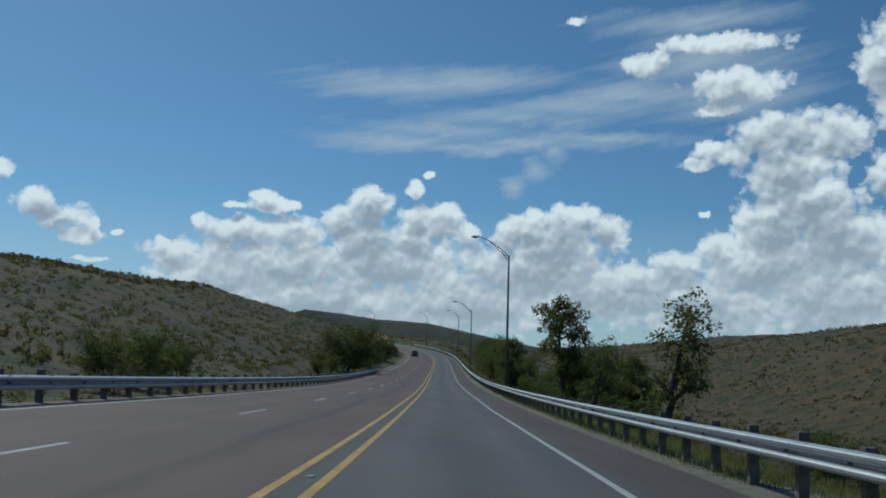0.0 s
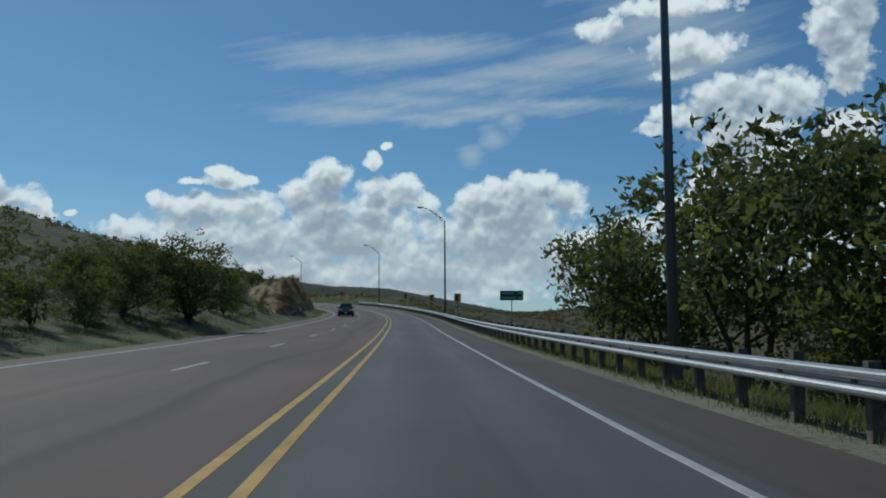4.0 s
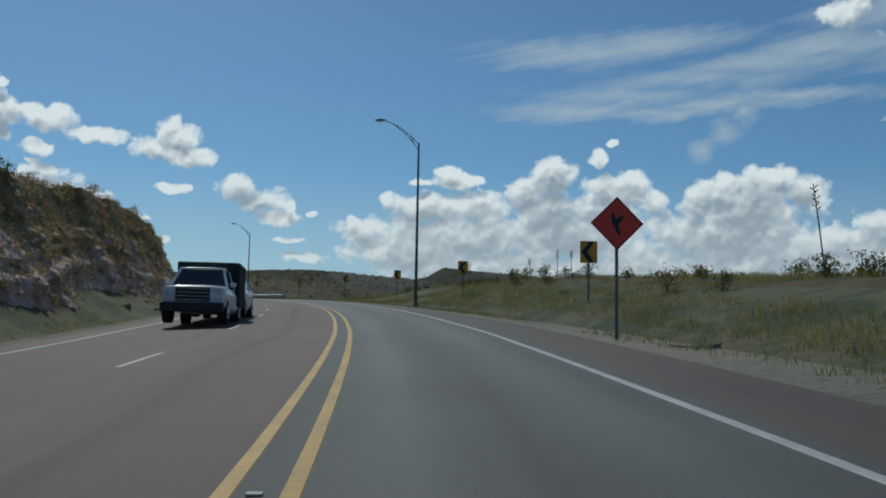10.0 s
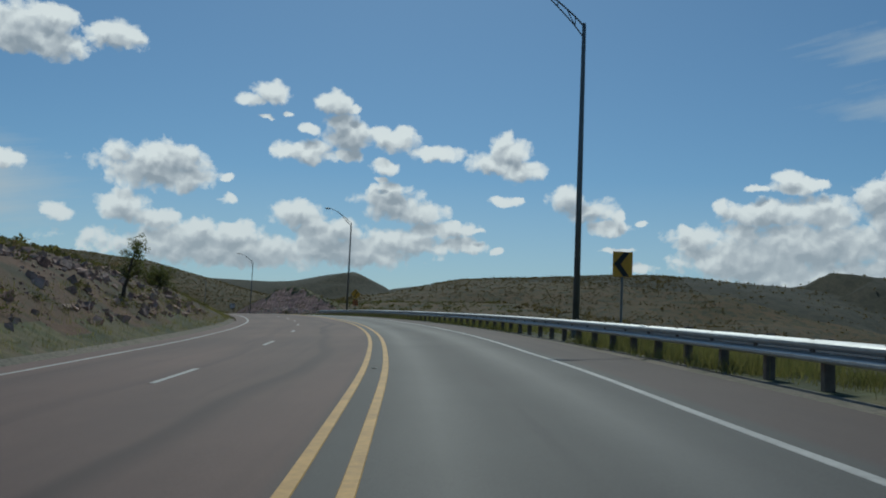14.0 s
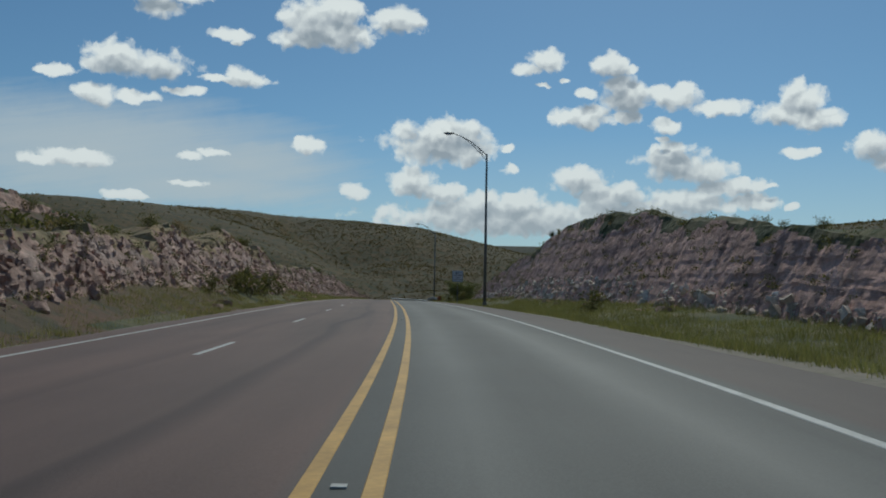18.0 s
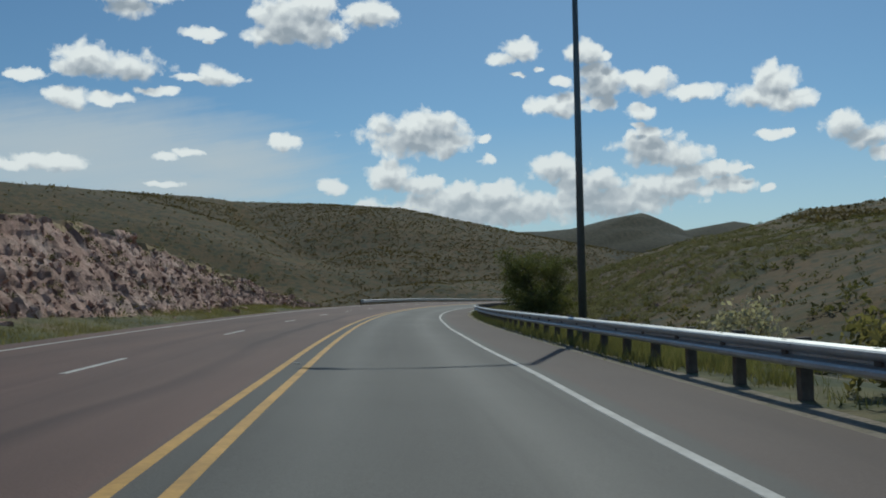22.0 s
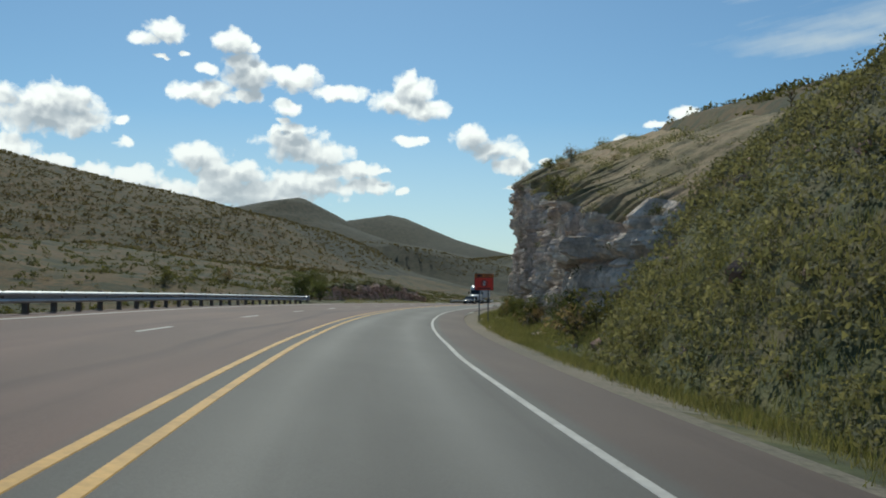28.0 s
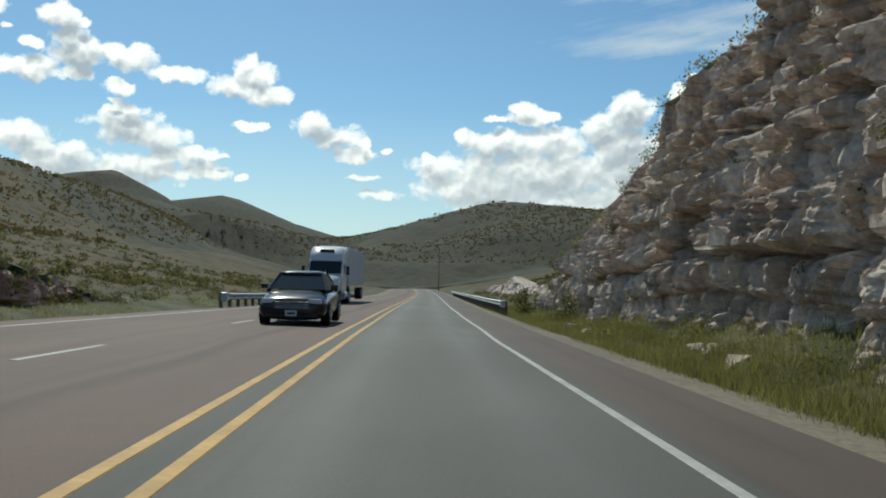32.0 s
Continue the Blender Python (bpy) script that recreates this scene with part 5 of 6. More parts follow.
def boulder_mesh(seed, flat=0.75):
    """An angular broken stone: a block with its corners struck off."""
    r = random.Random(seed * 7 + 1)
    bm = bmesh.new()
    bmesh.ops.create_cube(bm, size=1)
    for k in range(7):
        n = Vector((r.uniform(-1, 1), r.uniform(-1, 1), r.uniform(-0.6, 1))).normalized()
        cut = bmesh.ops.bisect_plane(bm, geom=bm.verts[:] + bm.edges[:] + bm.faces[:], plane_co=n * r.uniform(0.38, 0.55), plane_no=n, clear_outer=True)
        edges = [e for e in cut["geom_cut"] if isinstance(e, bmesh.types.BMEdge)]
        if edges:
            bmesh.ops.edgeloop_fill(bm, edges=edges)
    for v in bm.verts:
        v.co.z *= flat
    bmesh.ops.triangulate(bm, faces=bm.faces)
    bmesh.ops.recalc_face_normals(bm, faces=bm.faces)
    me = bpy.data.meshes.new("boulder")
    bm.to_mesh(me), bm.free()
    return me


ROCKS = [boulder_mesh(k) for k in range(6)]
for k, me in enumerate(ROCKS):
    me.materials.append(M_ROCK if k % 2 else M_RUBBLE)
cp, cnj = cliff_grid


for k in range(260):
    i, j = random.randrange(80, cp.shape[0] - 80), random.randrange(3, cnj - 3)
    ob = new("rock_block", ROCKS[1 + 2 * random.randrange(3)])
    ob.parent = CLIFF
    size = random.uniform(0.25, 0.6)
    s_here = 1008 + 180 * i / cp.shape[0]
    ob.matrix_basis = Matrix.Translation(cp[i, j]) @ Matrix.Rotation(heading(s_here) + random.uniform(-0.25, 0.25), 4, "Z") @ Matrix.Diagonal((size * 0.7, size * random.uniform(0.8, 1.7), size * random.uniform(0.7, 1.3), 1))


def rubble(name, label, grid, n, small, large, mat, seed, low=0.0, high=1.0, s_from=0.0, s_to=1.0):
    """Loose angular stones strewn over a slope, joined into one mesh."""
    r = np.random.default_rng(seed)
    p, nj = grid
    i = (r.uniform(s_from, s_to, n) * (p.shape[0] - 1)).astype(int)
    j = (low + (high - low) * r.uniform(0, 1, n) ** 1.3) * (nj - 1)
    c = p[i, j.astype(int)]
    size = small + (large - small) * r.uniform(0, 1, n) ** 3
    corner = np.array([(x, y, z) for x in (-1, 1) for y in (-1, 1) for z in (-1, 1)], float) * 0.5
    v = corner[None] * r.uniform(0.45, 1.0, (n, 8, 1)) * r.uniform(0.6, 1.2, (n, 1, 3))
    q = r.normal(size=(n, 4))
    q /= np.linalg.norm(q, axis=1)[:, None]
    w, x, y, z = q.T
    rot = np.stack([1 - 2 * (y * y + z * z), 2 * (x * y - z * w), 2 * (x * z + y * w), 2 * (x * y + z * w), 1 - 2 * (x * x + z * z), 2 * (y * z - x * w), 2 * (x * z - y * w), 2 * (y * z + x * w), 1 - 2 * (x * x + y * y)], 1).reshape(n, 3, 3)
    v = np.einsum("nij,nkj->nki", rot, v) * size[:, None, None] + c[:, None, :]
    quad = np.array([(0, 1, 3, 2), (4, 6, 7, 5), (0, 4, 5, 1), (2, 3, 7, 6), (0, 2, 6, 4), (1, 5, 7, 3)])
    fc = (np.arange(n)[:, None, None] * 8 + quad[None]).reshape(-1, 4)
    return tagged(new(name, mesh_of(name, v.reshape(-1, 3), fc, mat, False)), label, "rubble", kind="stuff")


rubble("rubble_left_low", "pink and cream broken stones strewn down the cutting", cut_low_grid, 9000, 0.08, 0.4, M_RUBBLE, 71)
rubble("rubble_left", "reddish broken stones lying on the rock cut", cut_left_grid, 2600, 0.06, 0.4, M_ROCK_RED, 72)
rubble("rubble_right", "pale stones at the foot of the brown cutting", cut_right_grid, 2600, 0.08, 0.5, M_ROCK, 73, 0.0, 0.35)
slope_s, slope_u = np.meshgrid(np.arange(455, 575, 0.5), -np.arange(9.5, 17, 0.25), indexing="ij")
rubble("rubble_slope", "scattered pink stones on the grassy slope", (near_ground(slope_s, slope_u), slope_u.shape[1]), 1800, 0.08, 0.6, M_RUBBLE, 76)
rubble("rubble_cliff", "grey broken stones at the foot of the cliff", cliff_grid, 1500, 0.1, 0.6, M_ROCK, 74, 0.0, 0.16)
rubble("rubble_outcrop", "reddish stones along the low rock ledge", outcrop_grid, 700, 0.1, 0.5, M_RUBBLE, 75)
spots = [(s, u) for s, u in zip(RNG.uniform(1015, 1180, 34), RNG.uniform(7.8, 9.2, 34))] + [(s, -u) for s, u in zip(RNG.uniform(250, 445, 26), RNG.uniform(8.6, 10, 26))] + [(s, -u) for s, u in zip(RNG.uniform(650, 840, 30), RNG.uniform(8.6, 10.5, 30))] + [(s, u) for s, u in zip(RNG.uniform(670, 765, 24), RNG.uniform(9.6, 11.5, 24))] + [(s, u) for s, u in zip(RNG.uniform(400, 500, 14), RNG.uniform(10, 16, 14))]
for k, (s, u) in enumerate(spots):
    size = random.uniform(0.25, 0.7)
    ob = tagged(new("boulder", ROCKS[(1 if s > 900 or u > 0 and s < 520 else 0) + 2 * random.randrange(3)]), "fallen angular rock lying in the roadside grass", "rock", "fallen rocks by the road")
    ob.matrix_basis = lay(s, u, -0.04) @ Matrix.Rotation(random.uniform(0, 6), 4, "Z") @ Matrix.Diagonal((size, size * random.uniform(0.7, 1.3), size, 1))


# ---- trees and scrub ----
def leaf_cloud(centres, radii, count, size, seed, squash=0.8):
    """Small leaf quads in clumps: arrays of places and faces."""
    r = np.random.default_rng(seed)
    c, rad = np.array(centres, float), np.array(radii, float)
    pick = r.choice(len(c), count, p=rad ** 2 / np.sum(rad ** 2))
    d = r.normal(size=(count, 3))
    d /= np.linalg.norm(d, axis=1)[:, None]
    dist = r.uniform(0.02, 1.1, count) ** 0.55
    p = c[pick] + d * (rad[pick] * dist)[:, None] * np.array([1, 1, squash])
    a = r.normal(size=(count, 3))
    a /= np.linalg.norm(a, axis=1)[:, None]
    b = np.cross(a, r.normal(size=(count, 3)))
    b /= np.linalg.norm(b, axis=1)[:, None]
    sz = size * r.uniform(0.5, 1.3, count)[:, None]
    v = np.stack([p - a * sz, p + b * sz * 0.45, p + a * sz, p - b * sz * 0.45], 1).reshape(-1, 3)
    return v, np.arange(count * 4).reshape(-1, 4)


def tree(label, height, spread, seed, leaves=2600, leaf=0.16, stems=1, bare=0.25, mat=None, name="tree", group="roadside trees", limbs=7):
    """A tapered trunk that forks into limbs, and a ragged crown of leaf clumps."""
    r = random.Random(seed)
    ob = thing(name, label, "tree" if name == "tree" else "bush", group)
    bm = bmesh.new()
    tips, rads = [], []
    for st in range(stems):
        a = r.uniform(0, 6.28)
        foot = Vector((0, 0, 0))
        lean = Vector((math.cos(a), math.sin(a), 0)) * (0.12 + 0.2 * (stems > 1))
        p, rad = foot - Vector((0, 0, 0.2)), 0.035 * height / stems ** 0.5
        segs = 5
        for k in range(segs):
            q = p + (Vector((0, 0, 1)) + lean + Vector((r.uniform(-0.16, 0.16), r.uniform(-0.16, 0.16), 0))) * (height * 0.75 / segs)
            rod(bm, p, q, rad, rad * 0.78, 7 if name == "tree" else 4)
            rad *= 0.78
            if k >= 1 - (bare < 0.2):
                for _ in range(max(1, limbs // segs + (r.random() < 0.5))):
                    b = r.uniform(0, 6.28)
                    ln = spread * r.uniform(0.35, 0.8) * (1.15 - 0.12 * k)
                    e = q + Vector((math.cos(b), math.sin(b), r.uniform(0.15, 0.8))) * ln
                    mid = (q + e) / 2 + Vector((0, 0, 0.08 * ln))
                    rod(bm, q, mid, rad * 0.6, rad * 0.4, 4)
                    rod(bm, mid, e, rad * 0.4, rad * 0.15, 3)
                    tips += [e, mid]
                    rads += [spread * r.uniform(0.14, 0.26), spread * r.uniform(0.1, 0.2)]
                    for _ in range(4):
                        base = mid.lerp(e, r.random())
                        w = base + Vector((r.uniform(-1, 1), r.uniform(-1, 1), r.uniform(-0.5, 0.9))) * spread * 0.38
                        if name == "tree":
                            rod(bm, base, w, rad * 0.22, rad * 0.08, 3)
                        tips.append(w)
                        rads.append(spread * r.uniform(0.1, 0.27))
            p = q
        tips.append(p)
        rads.append(spread * 0.22)
    part("trunk", bm, M_BARK, ob)
    tips = [t for t in tips]
    v, fc = leaf_cloud(tips, rads, leaves, leaf, seed)
    v[:, 2] = np.maximum(v[:, 2], 0.05)
    part("crown", mesh_of("crown", v, fc, mat or M_LEAF), mat or M_LEAF, ob)
    return ob


def plant(proto, s, u, size=1.0, turn=None):
    m = lay(s, u) @ Matrix.Rotation(random.uniform(0, 6.28) if turn is None else turn, 4, "Z") @ Matrix.Diagonal((size, size, size * random.uniform(0.92, 1.1), 1))
    return copy_thing(proto, m)


T1 = tree("tall leafy roadside tree with dark green ragged crown", 8.6, 2.5, 4, 8500, 0.12, bare=0.1, limbs=16)
T2 = tree("broad dark green mesquite tree with several stems", 5.2, 3.0, 9, 5400, 0.115, 3, limbs=6)
T3 = tree("rounded bushy dark green tree leafy to the ground", 4.0, 2.4, 15, 5400, 0.105, 3, 0.1, limbs=8)
T4 = tree("thin open tree with sparse leaves and bare twigs", 8.0, 2.4, 22, 2400, 0.12, limbs=16)
T6 = tree("large dense dark green tree behind the guard rail", 8.2, 3.9, 58, 24000, 0.09, 3, limbs=12)
T6.matrix_basis = lay(861.5, 12.6) @ Matrix.Diagonal((1, 1, 0.95, 1))
T1.matrix_basis, T2.matrix_basis, T3.matrix_basis, T4.matrix_basis = lay(64.7, 9.9), lay(66, 12), lay(129, -10.2), lay(44, 11.6)
S1 = tree("pale dry fluffy shrub behind the guard rail", 1.1, 0.95, 88, 1500, 0.07, 4, 0.02, M_STRAW, "shrub", "")
S1.matrix_basis = lay(783, 7.5)
# along the valley side
for proto, s, u, z in ((T2, 70, 13, 1.0), (T3, 76, 16, 1.3), (T1, 75, 17, .8), (T3, 58, 11, .6), (T3, 52, 12, .55), (T4, 84, 12, .75), (T3, 85, 12.5, .9), (T3, 92, 11.5, .65), (T2, 100, 13, .7), (T3, 108, 12, .65),
                       (T1, 118, 10.2, .78), (T3, 119, 11.5, 1.0), (T4, 113, 12, .7), (T2, 124, 12, .8), (T3, 130, 12, .75), (T3, 137, 13.5, 1.1), (T2, 143, 12.5, 1.1), (T3, 149, 13, 1.3), (T3, 156, 9.6, 1.1), (T2, 158, 11, 1.15), (T3, 163, 11, 1.0), (T2, 172, 12.0, 1.4),
                       (T2, 180, 11.8, 1.5), (T3, 188, 11.6, 1.5), (T2, 197, 11.2, 1.25), (T3, 206, 14, .6), (T3, 214, 18, .7), (T3, 36, 16, .7), (T2, 28, 18, .8), (T3, 240, 15, .5), (T3, 233, 20, .7), (T3, 250, 22, .6),
                       (T4, 50, 9.3, .62), (T3, 95, 14, .8), (T4, 99, 12.5, .42), (T3, 104, 13, .75), (T2, 109, 14, .62), (T3, 115, 13, .85), (T2, 128, 12.5, .75), (T3, 132, 12, 1.0), (T2, 136, 12, .9), (T3, 141, 12, 1.1), (T2, 147, 12.5, .95), (T2, 168, 12, 1.15), (T3, 175, 12.5, 1.0)):
    plant(proto, s, u, z)
# below the hill and on the cuttings
for proto, s, u, z in ((T3, 131, -11.2, 1.5), (T3, 127, -11.5, 1.3), (T3, 118, -12, .55), (T2, 114, -13, .5), (T3, 110, -12.5, .5), (T3, 143, -11.5, .6), (T3, 152, -10.6, 1.2), (T2, 153.5, -11.6, 1.0), (T3, 161, -10.8, .6), (T2, 168, -11.5, .6), (T3, 176, -10.5, .5), (T3, 184, -11.5, .55), (T2, 192, -12.5, .55), (T3, 203, -10.4, 1.15), (T3, 206, -11.2, 1.0), (T3, 216, -11, .6), (T3, 224, -12, .55), (T3, 236, -14, .5),
                       (T3, 158, -12, .7), (T3, 165, -12.5, .8), (T3, 172, -11.5, .7), (T3, 180, -12.5, .8), (T3, 188, -11, .6), (T3, 196, -12, .8), (T3, 200, -13, .9), (T3, 40, -12.5, .6), (T3, 45, -13, .65), (T3, 51, -13.5, .6), (T2, 56, -14, .5),
                       (T3, 248, -16, .5), (T4, 258, -16.5, .4), (T3, 268, -16.5, .4), (T4, 276, -16.5, .35), (T3, 522, -12, .45), (T2, 530, -13.5, .5), (T4, 548, -11, .4), (T3, 566, -12, .4)):
    plant(proto, s, u, z)
for proto, s, u, z in ((T3, 867, 13.2, 1.3), (T3, 859, 11.2, .9), (T3, 869, 10.8, 1.0), (T3, 914, 10.4, .6), (T3, 918, 10.8, .75), (T3, 923, 10.4, .7), (T3, 928, 11, .55), (T3, 1031, 8.8, .4), (T3, 1041, 9.0, .35), (T3, 1058, 9.0, .4), (T3, 1083, 8.9, .4), (T3, 766, 13.5, .3), (T3, 1108, 8.3, .42), (T3, 1122, 9.2, .6), (T3, 1018, 9.0, .45), (T3, 1068, -10.5, .7), (T3, 1076, -10, .5), (T3, 712, -13.5, .4)):
    plant(proto, s, u, z)

S1 = tree("small dusty green desert shrub", 1.1, 0.75, 31, 520, 0.065, 3, 0.1, M_SCRUB, "shrub", "desert shrubs by the road", 5)
S2 = tree("low grey-green spreading desert shrub", 0.8, 0.9, 37, 520, 0.065, 4, 0.1, M_SCRUB, "shrub", "desert shrubs by the road", 5)
S3 = tree("dry twiggy brown desert shrub", 1.0, 0.7, 41, 320, 0.06, 4, 0.1, M_DRY, "shrub", "desert shrubs by the road", 5)
S1.matrix_basis, S2.matrix_basis, S3.matrix_basis = lay(300, 8.5), lay(320, 9.5), lay(400, 11)
for k in range(135):
    s = random.uniform(0, 1200)
    side = random.choice((-1, 1))
    u = side * random.uniform(10.5 if side < 0 else 9.5, 24)
    if (1000 < s < 1190 and u > 0) or (640 < s < 780 and 9 < abs(u) < 17) or (236 < s < 512 and u < 0 and u > -13):
        u = side * random.uniform(8.2, 9.2) if u > 0 else -random.uniform(16, 22)
    plant(random.choice((S1, S1, S2, S3)), s, u, random.uniform(0.5, 0.8) if 378 < s < 512 and u > 0 else random.uniform(0.7, 1.7))


# bushes in the grass below the pink cutting
for s, u, z in ((697, -10.2, 1.3), (701, -9.8, 1.6), (705, -10.4, 1.9), (708, -9.9, 1.7), (712, -10.3, 1.5), (718, -10.0, 1.2), (690, -10.5, 1.1), (724, -10.4, 1.0)):
    plant(S1, s, u, z)
for k in range(28):
    plant(random.choice((S1, S2, S1)), random.uniform(384, 470), random.uniform(11, 19), random.uniform(0.5, 1.0))


def yucca(m, size):
    ob = thing("yucca", "spiky dark green yucca with stiff radiating leaves", "plant", "yuccas at the cliff foot")
    bm = bmesh.new()
    rod(bm, (0, 0, -0.1), (0, 0, 0.35), 0.09, 0.07, 7)
    part("trunk", bm, M_BARK, ob)
    bm = bmesh.new()
    for k in range(46):
        a, e = k * 2.4, 0.15 + 1.3 * (k / 46)
        d = Vector((math.cos(a) * math.cos(e), math.sin(a) * math.cos(e), math.sin(e)))
        rod(bm, Vector((0, 0, 0.35)), Vector((0, 0, 0.35)) + d * 0.75, 0.03, 0.003, 4)
    part("leaves", bm, M_LEAF, ob)
    ob.matrix_basis = m @ Matrix.Diagonal((size, size, size, 1))


for s, u, z in ((1036, 8.8, 1.5), (1051, 9.0, 0.9), (1092, 8.7, 0.8)):
    yucca(lay(s, u), z)
yucca(Matrix.Translation(cut_right_grid[0][int(66 / 116 * cut_right_grid[0].shape[0]), cut_right_grid[1]]), 0.8)


def stalk(m, tall, lean):
    """A dry flower stalk over a rosette of stiff leaves."""
    ob = thing("agave", "dry agave with a tall thin bare flower stalk", "plant", "agaves on the bank")
    r = random.Random(int(tall * 100))
    bm = bmesh.new()
    for k in range(30):
        a, e = k * 2.4, 0.2 + 1.1 * k / 30
        d = Vector((math.cos(a) * math.cos(e), math.sin(a) * math.cos(e), math.sin(e)))
        rod(bm, (0, 0, 0.02), Vector((0, 0, 0.02)) + d * 0.5, 0.028, 0.003, 4)
    part("leaves", bm, M_SCRUB, ob)
    bm = bmesh.new()
    p = Vector((0, 0, -0.05))
    for k in range(5):
        q = p + Vector((lean * tall / 5 + r.uniform(-0.02, 0.02), r.uniform(-0.02, 0.02), tall / 5))
        rod(bm, p, q, 0.035 - 0.004 * k, 0.031 - 0.004 * k, 6)
        p = q
    part("flower_stalk", bm, M_BARK, ob)
    for k in range(12):
        bm = bmesh.new()
        a, z = k * 2.4, tall * (0.72 + 0.27 * k / 12)
        c = Vector((lean * z, 0, z))
        rod(bm, c, c + Vector((math.cos(a) * 0.14, math.sin(a) * 0.14, 0.1)), 0.012, 0.022, 5)
        part("seed_head", bm, M_DRY, ob)
    ob.matrix_basis = m


for s, u, tall, lean in ((399, 16, 3.2, -0.12), (437, 16, 1.7, -0.1), (455, 16, 2.0, 0.03), (434, 17, 2.1, 0), (431, 17, 1.9, 0), (445, 18, 1.3, 0), (673, 20, 2.8, 0), (1011, 15, 1.6, 0), (1013, 16, 1.2, 0)):
    stalk(lay(s, u), tall, lean)


def scatter(name, label, x, y, z, size, mat, per, leaf, seed):
    """Low scrub over the land: clumps of leaf quads joined into one mesh."""
    r = np.random.default_rng(seed)
    n = len(x)
    c = np.repeat(np.stack([x, y, z], 1), per, 0)
    sz = np.repeat(size, per)
    d = r.normal(size=(n * per, 3))
    d /= np.linalg.norm(d, axis=1)[:, None]
    d[:, 2] = np.abs(d[:, 2]) * 0.9
    p = c + d * (sz * r.uniform(0.3, 1.0, n * per))[:, None]
    a = r.normal(size=(n * per, 3))
    a /= np.linalg.norm(a, axis=1)[:, None]
    b = np.cross(a, r.normal(size=(n * per, 3)))
    b /= np.linalg.norm(b, axis=1)[:, None]
    q = (leaf * sz * r.uniform(0.6, 1.3, n * per))[:, None]
    v = np.stack([p - a * q, p + b * q, p + a * q], 1).reshape(-1, 3)
    return tagged(new(name, mesh_of(name, v, np.arange(len(v)).reshape(-1, 3), mat)), label, "scrub", kind="stuff")


def scrub_places(n, u0, u1, seed, s0=-50, s1=1300):
    r = np.random.default_rng(seed)
    s = r.uniform(s0, s1, n)
    u = r.choice([-1, 1], n) * (u0 + (u1 - u0) * r.uniform(0, 1, n) ** 1.4)
    keep = (fbm(s * 0.05, u * 0.08, seed) > 0.24) & ~((s > 1000) & (s < 1190) & (u > 0) & (u < 13)) & ~((s > 655) & (s < 770) & (u > 0) & (u < 19)) & ~((s > 236) & (s < 512) & (u < 0) & (u > -14)) & ~((s > 640) & (s < 850) & (u < 0) & (u > -14))
    keep &= ~((s > 378) & (s < 512) & (u > 0) & (u < 34) & (r.uniform(0, 1, n) < 0.88))
    s, u = s[keep], u[keep]
    p = near_ground(s, np.clip(u, -60, 60))
    base = road_at(s, u)
    x, y = base[:, 0], base[:, 1]
    z, ss2, uu2 = land(x, y)
    close = np.abs(u) < 58
    z = np.where(close, p[:, 2], z)
    ok = close | (np.abs(uu2) > 50)
    return x[ok], y[ok], z[ok], r


x, y, z, r = scrub_places(5600, 10, 17, 100)
scatter("scrub_roadside", "leafy grey-green scrub along the road", x, y, z, r.uniform(0.2, 0.6, len(x)), M_SCRUB, 64, 0.12, 4)
x, y, z, r = scrub_places(30000, 17, 58, 101)
scatter("scrub_near", "low dusty green desert scrub dotted over the slopes", x, y, z, r.uniform(0.2, 0.7, len(x)), M_SCRUB, 16, 0.3, 5)
x, y, z, r = scrub_places(72000, 56, 230, 103)
scatter("scrub_hillside", "dark scrub bushes dotted over the hillsides", x, y, z, r.uniform(0.3, 0.85, len(x)), M_BRUSH, 6, 0.5, 6)
r = np.random.default_rng(140)
s, u = r.uniform(860, 1016, 15000), 7.4 + 42 * r.uniform(0, 1, 15000) ** 1.3
keep = (fbm(s * 0.25, u * 0.3, 141) > 0.36) & (u > 7.4 + np.clip((s - 985) * 0.25, 0, 5))
p = near_ground(s[keep], u[keep])
p[:, 2] += 0.12
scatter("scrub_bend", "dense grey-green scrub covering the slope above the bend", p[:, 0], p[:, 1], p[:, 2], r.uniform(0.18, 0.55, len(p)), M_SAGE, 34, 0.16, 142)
r = np.random.default_rng(160)
s, u = r.uniform(968, 1018, 2600), 7.3 + 11 * r.uniform(0, 1, 2600)
keep = u > 7.3 + np.clip((s - 1004) * 0.3, 0, 5)
p = near_ground(s[keep], u[keep])
p[:, 2] += 0.2
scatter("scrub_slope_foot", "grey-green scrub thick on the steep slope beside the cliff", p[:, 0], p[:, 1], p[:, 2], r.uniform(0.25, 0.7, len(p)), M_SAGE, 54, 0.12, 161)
bend_s, bend_u = np.meshgrid(np.arange(865, 1012, 0.5), np.arange(8, 34, 0.5), indexing="ij")
rubble("rubble_bend", "pale stones lying between the scrub on the slope", (near_ground(bend_s, bend_u), bend_u.shape[1]), 1700, 0.1, 0.6, M_RUBBLE, 143)
r = np.random.default_rng(150)
x, y = r.uniform(-900, -230, 64000), r.uniform(930, 1650, 64000)
z, s_, u_ = land(x, y)
far = (np.abs(u_) > 70) & (fbm(x * 0.012, y * 0.012, 151) > 0.3)
scatter("scrub_ridge", "dark scrub bushes thick on the valley ridges", x[far], y[far], z[far], r.uniform(0.45, 1.15, int(far.sum())), M_BRUSH, 5, 0.55, 152)
x, y, z, r = scrub_places(1400, 12, 58, 107)
scatter("scrub_dry", "dry brown brush between the green scrub", x, y, z, r.uniform(0.25, 0.6, len(x)), M_DRY, 44, 0.16, 7)
x = np.random.default_rng(9).uniform(-1100, 250, 30000)
y = np.random.default_rng(10).uniform(-100, 1850, 30000)
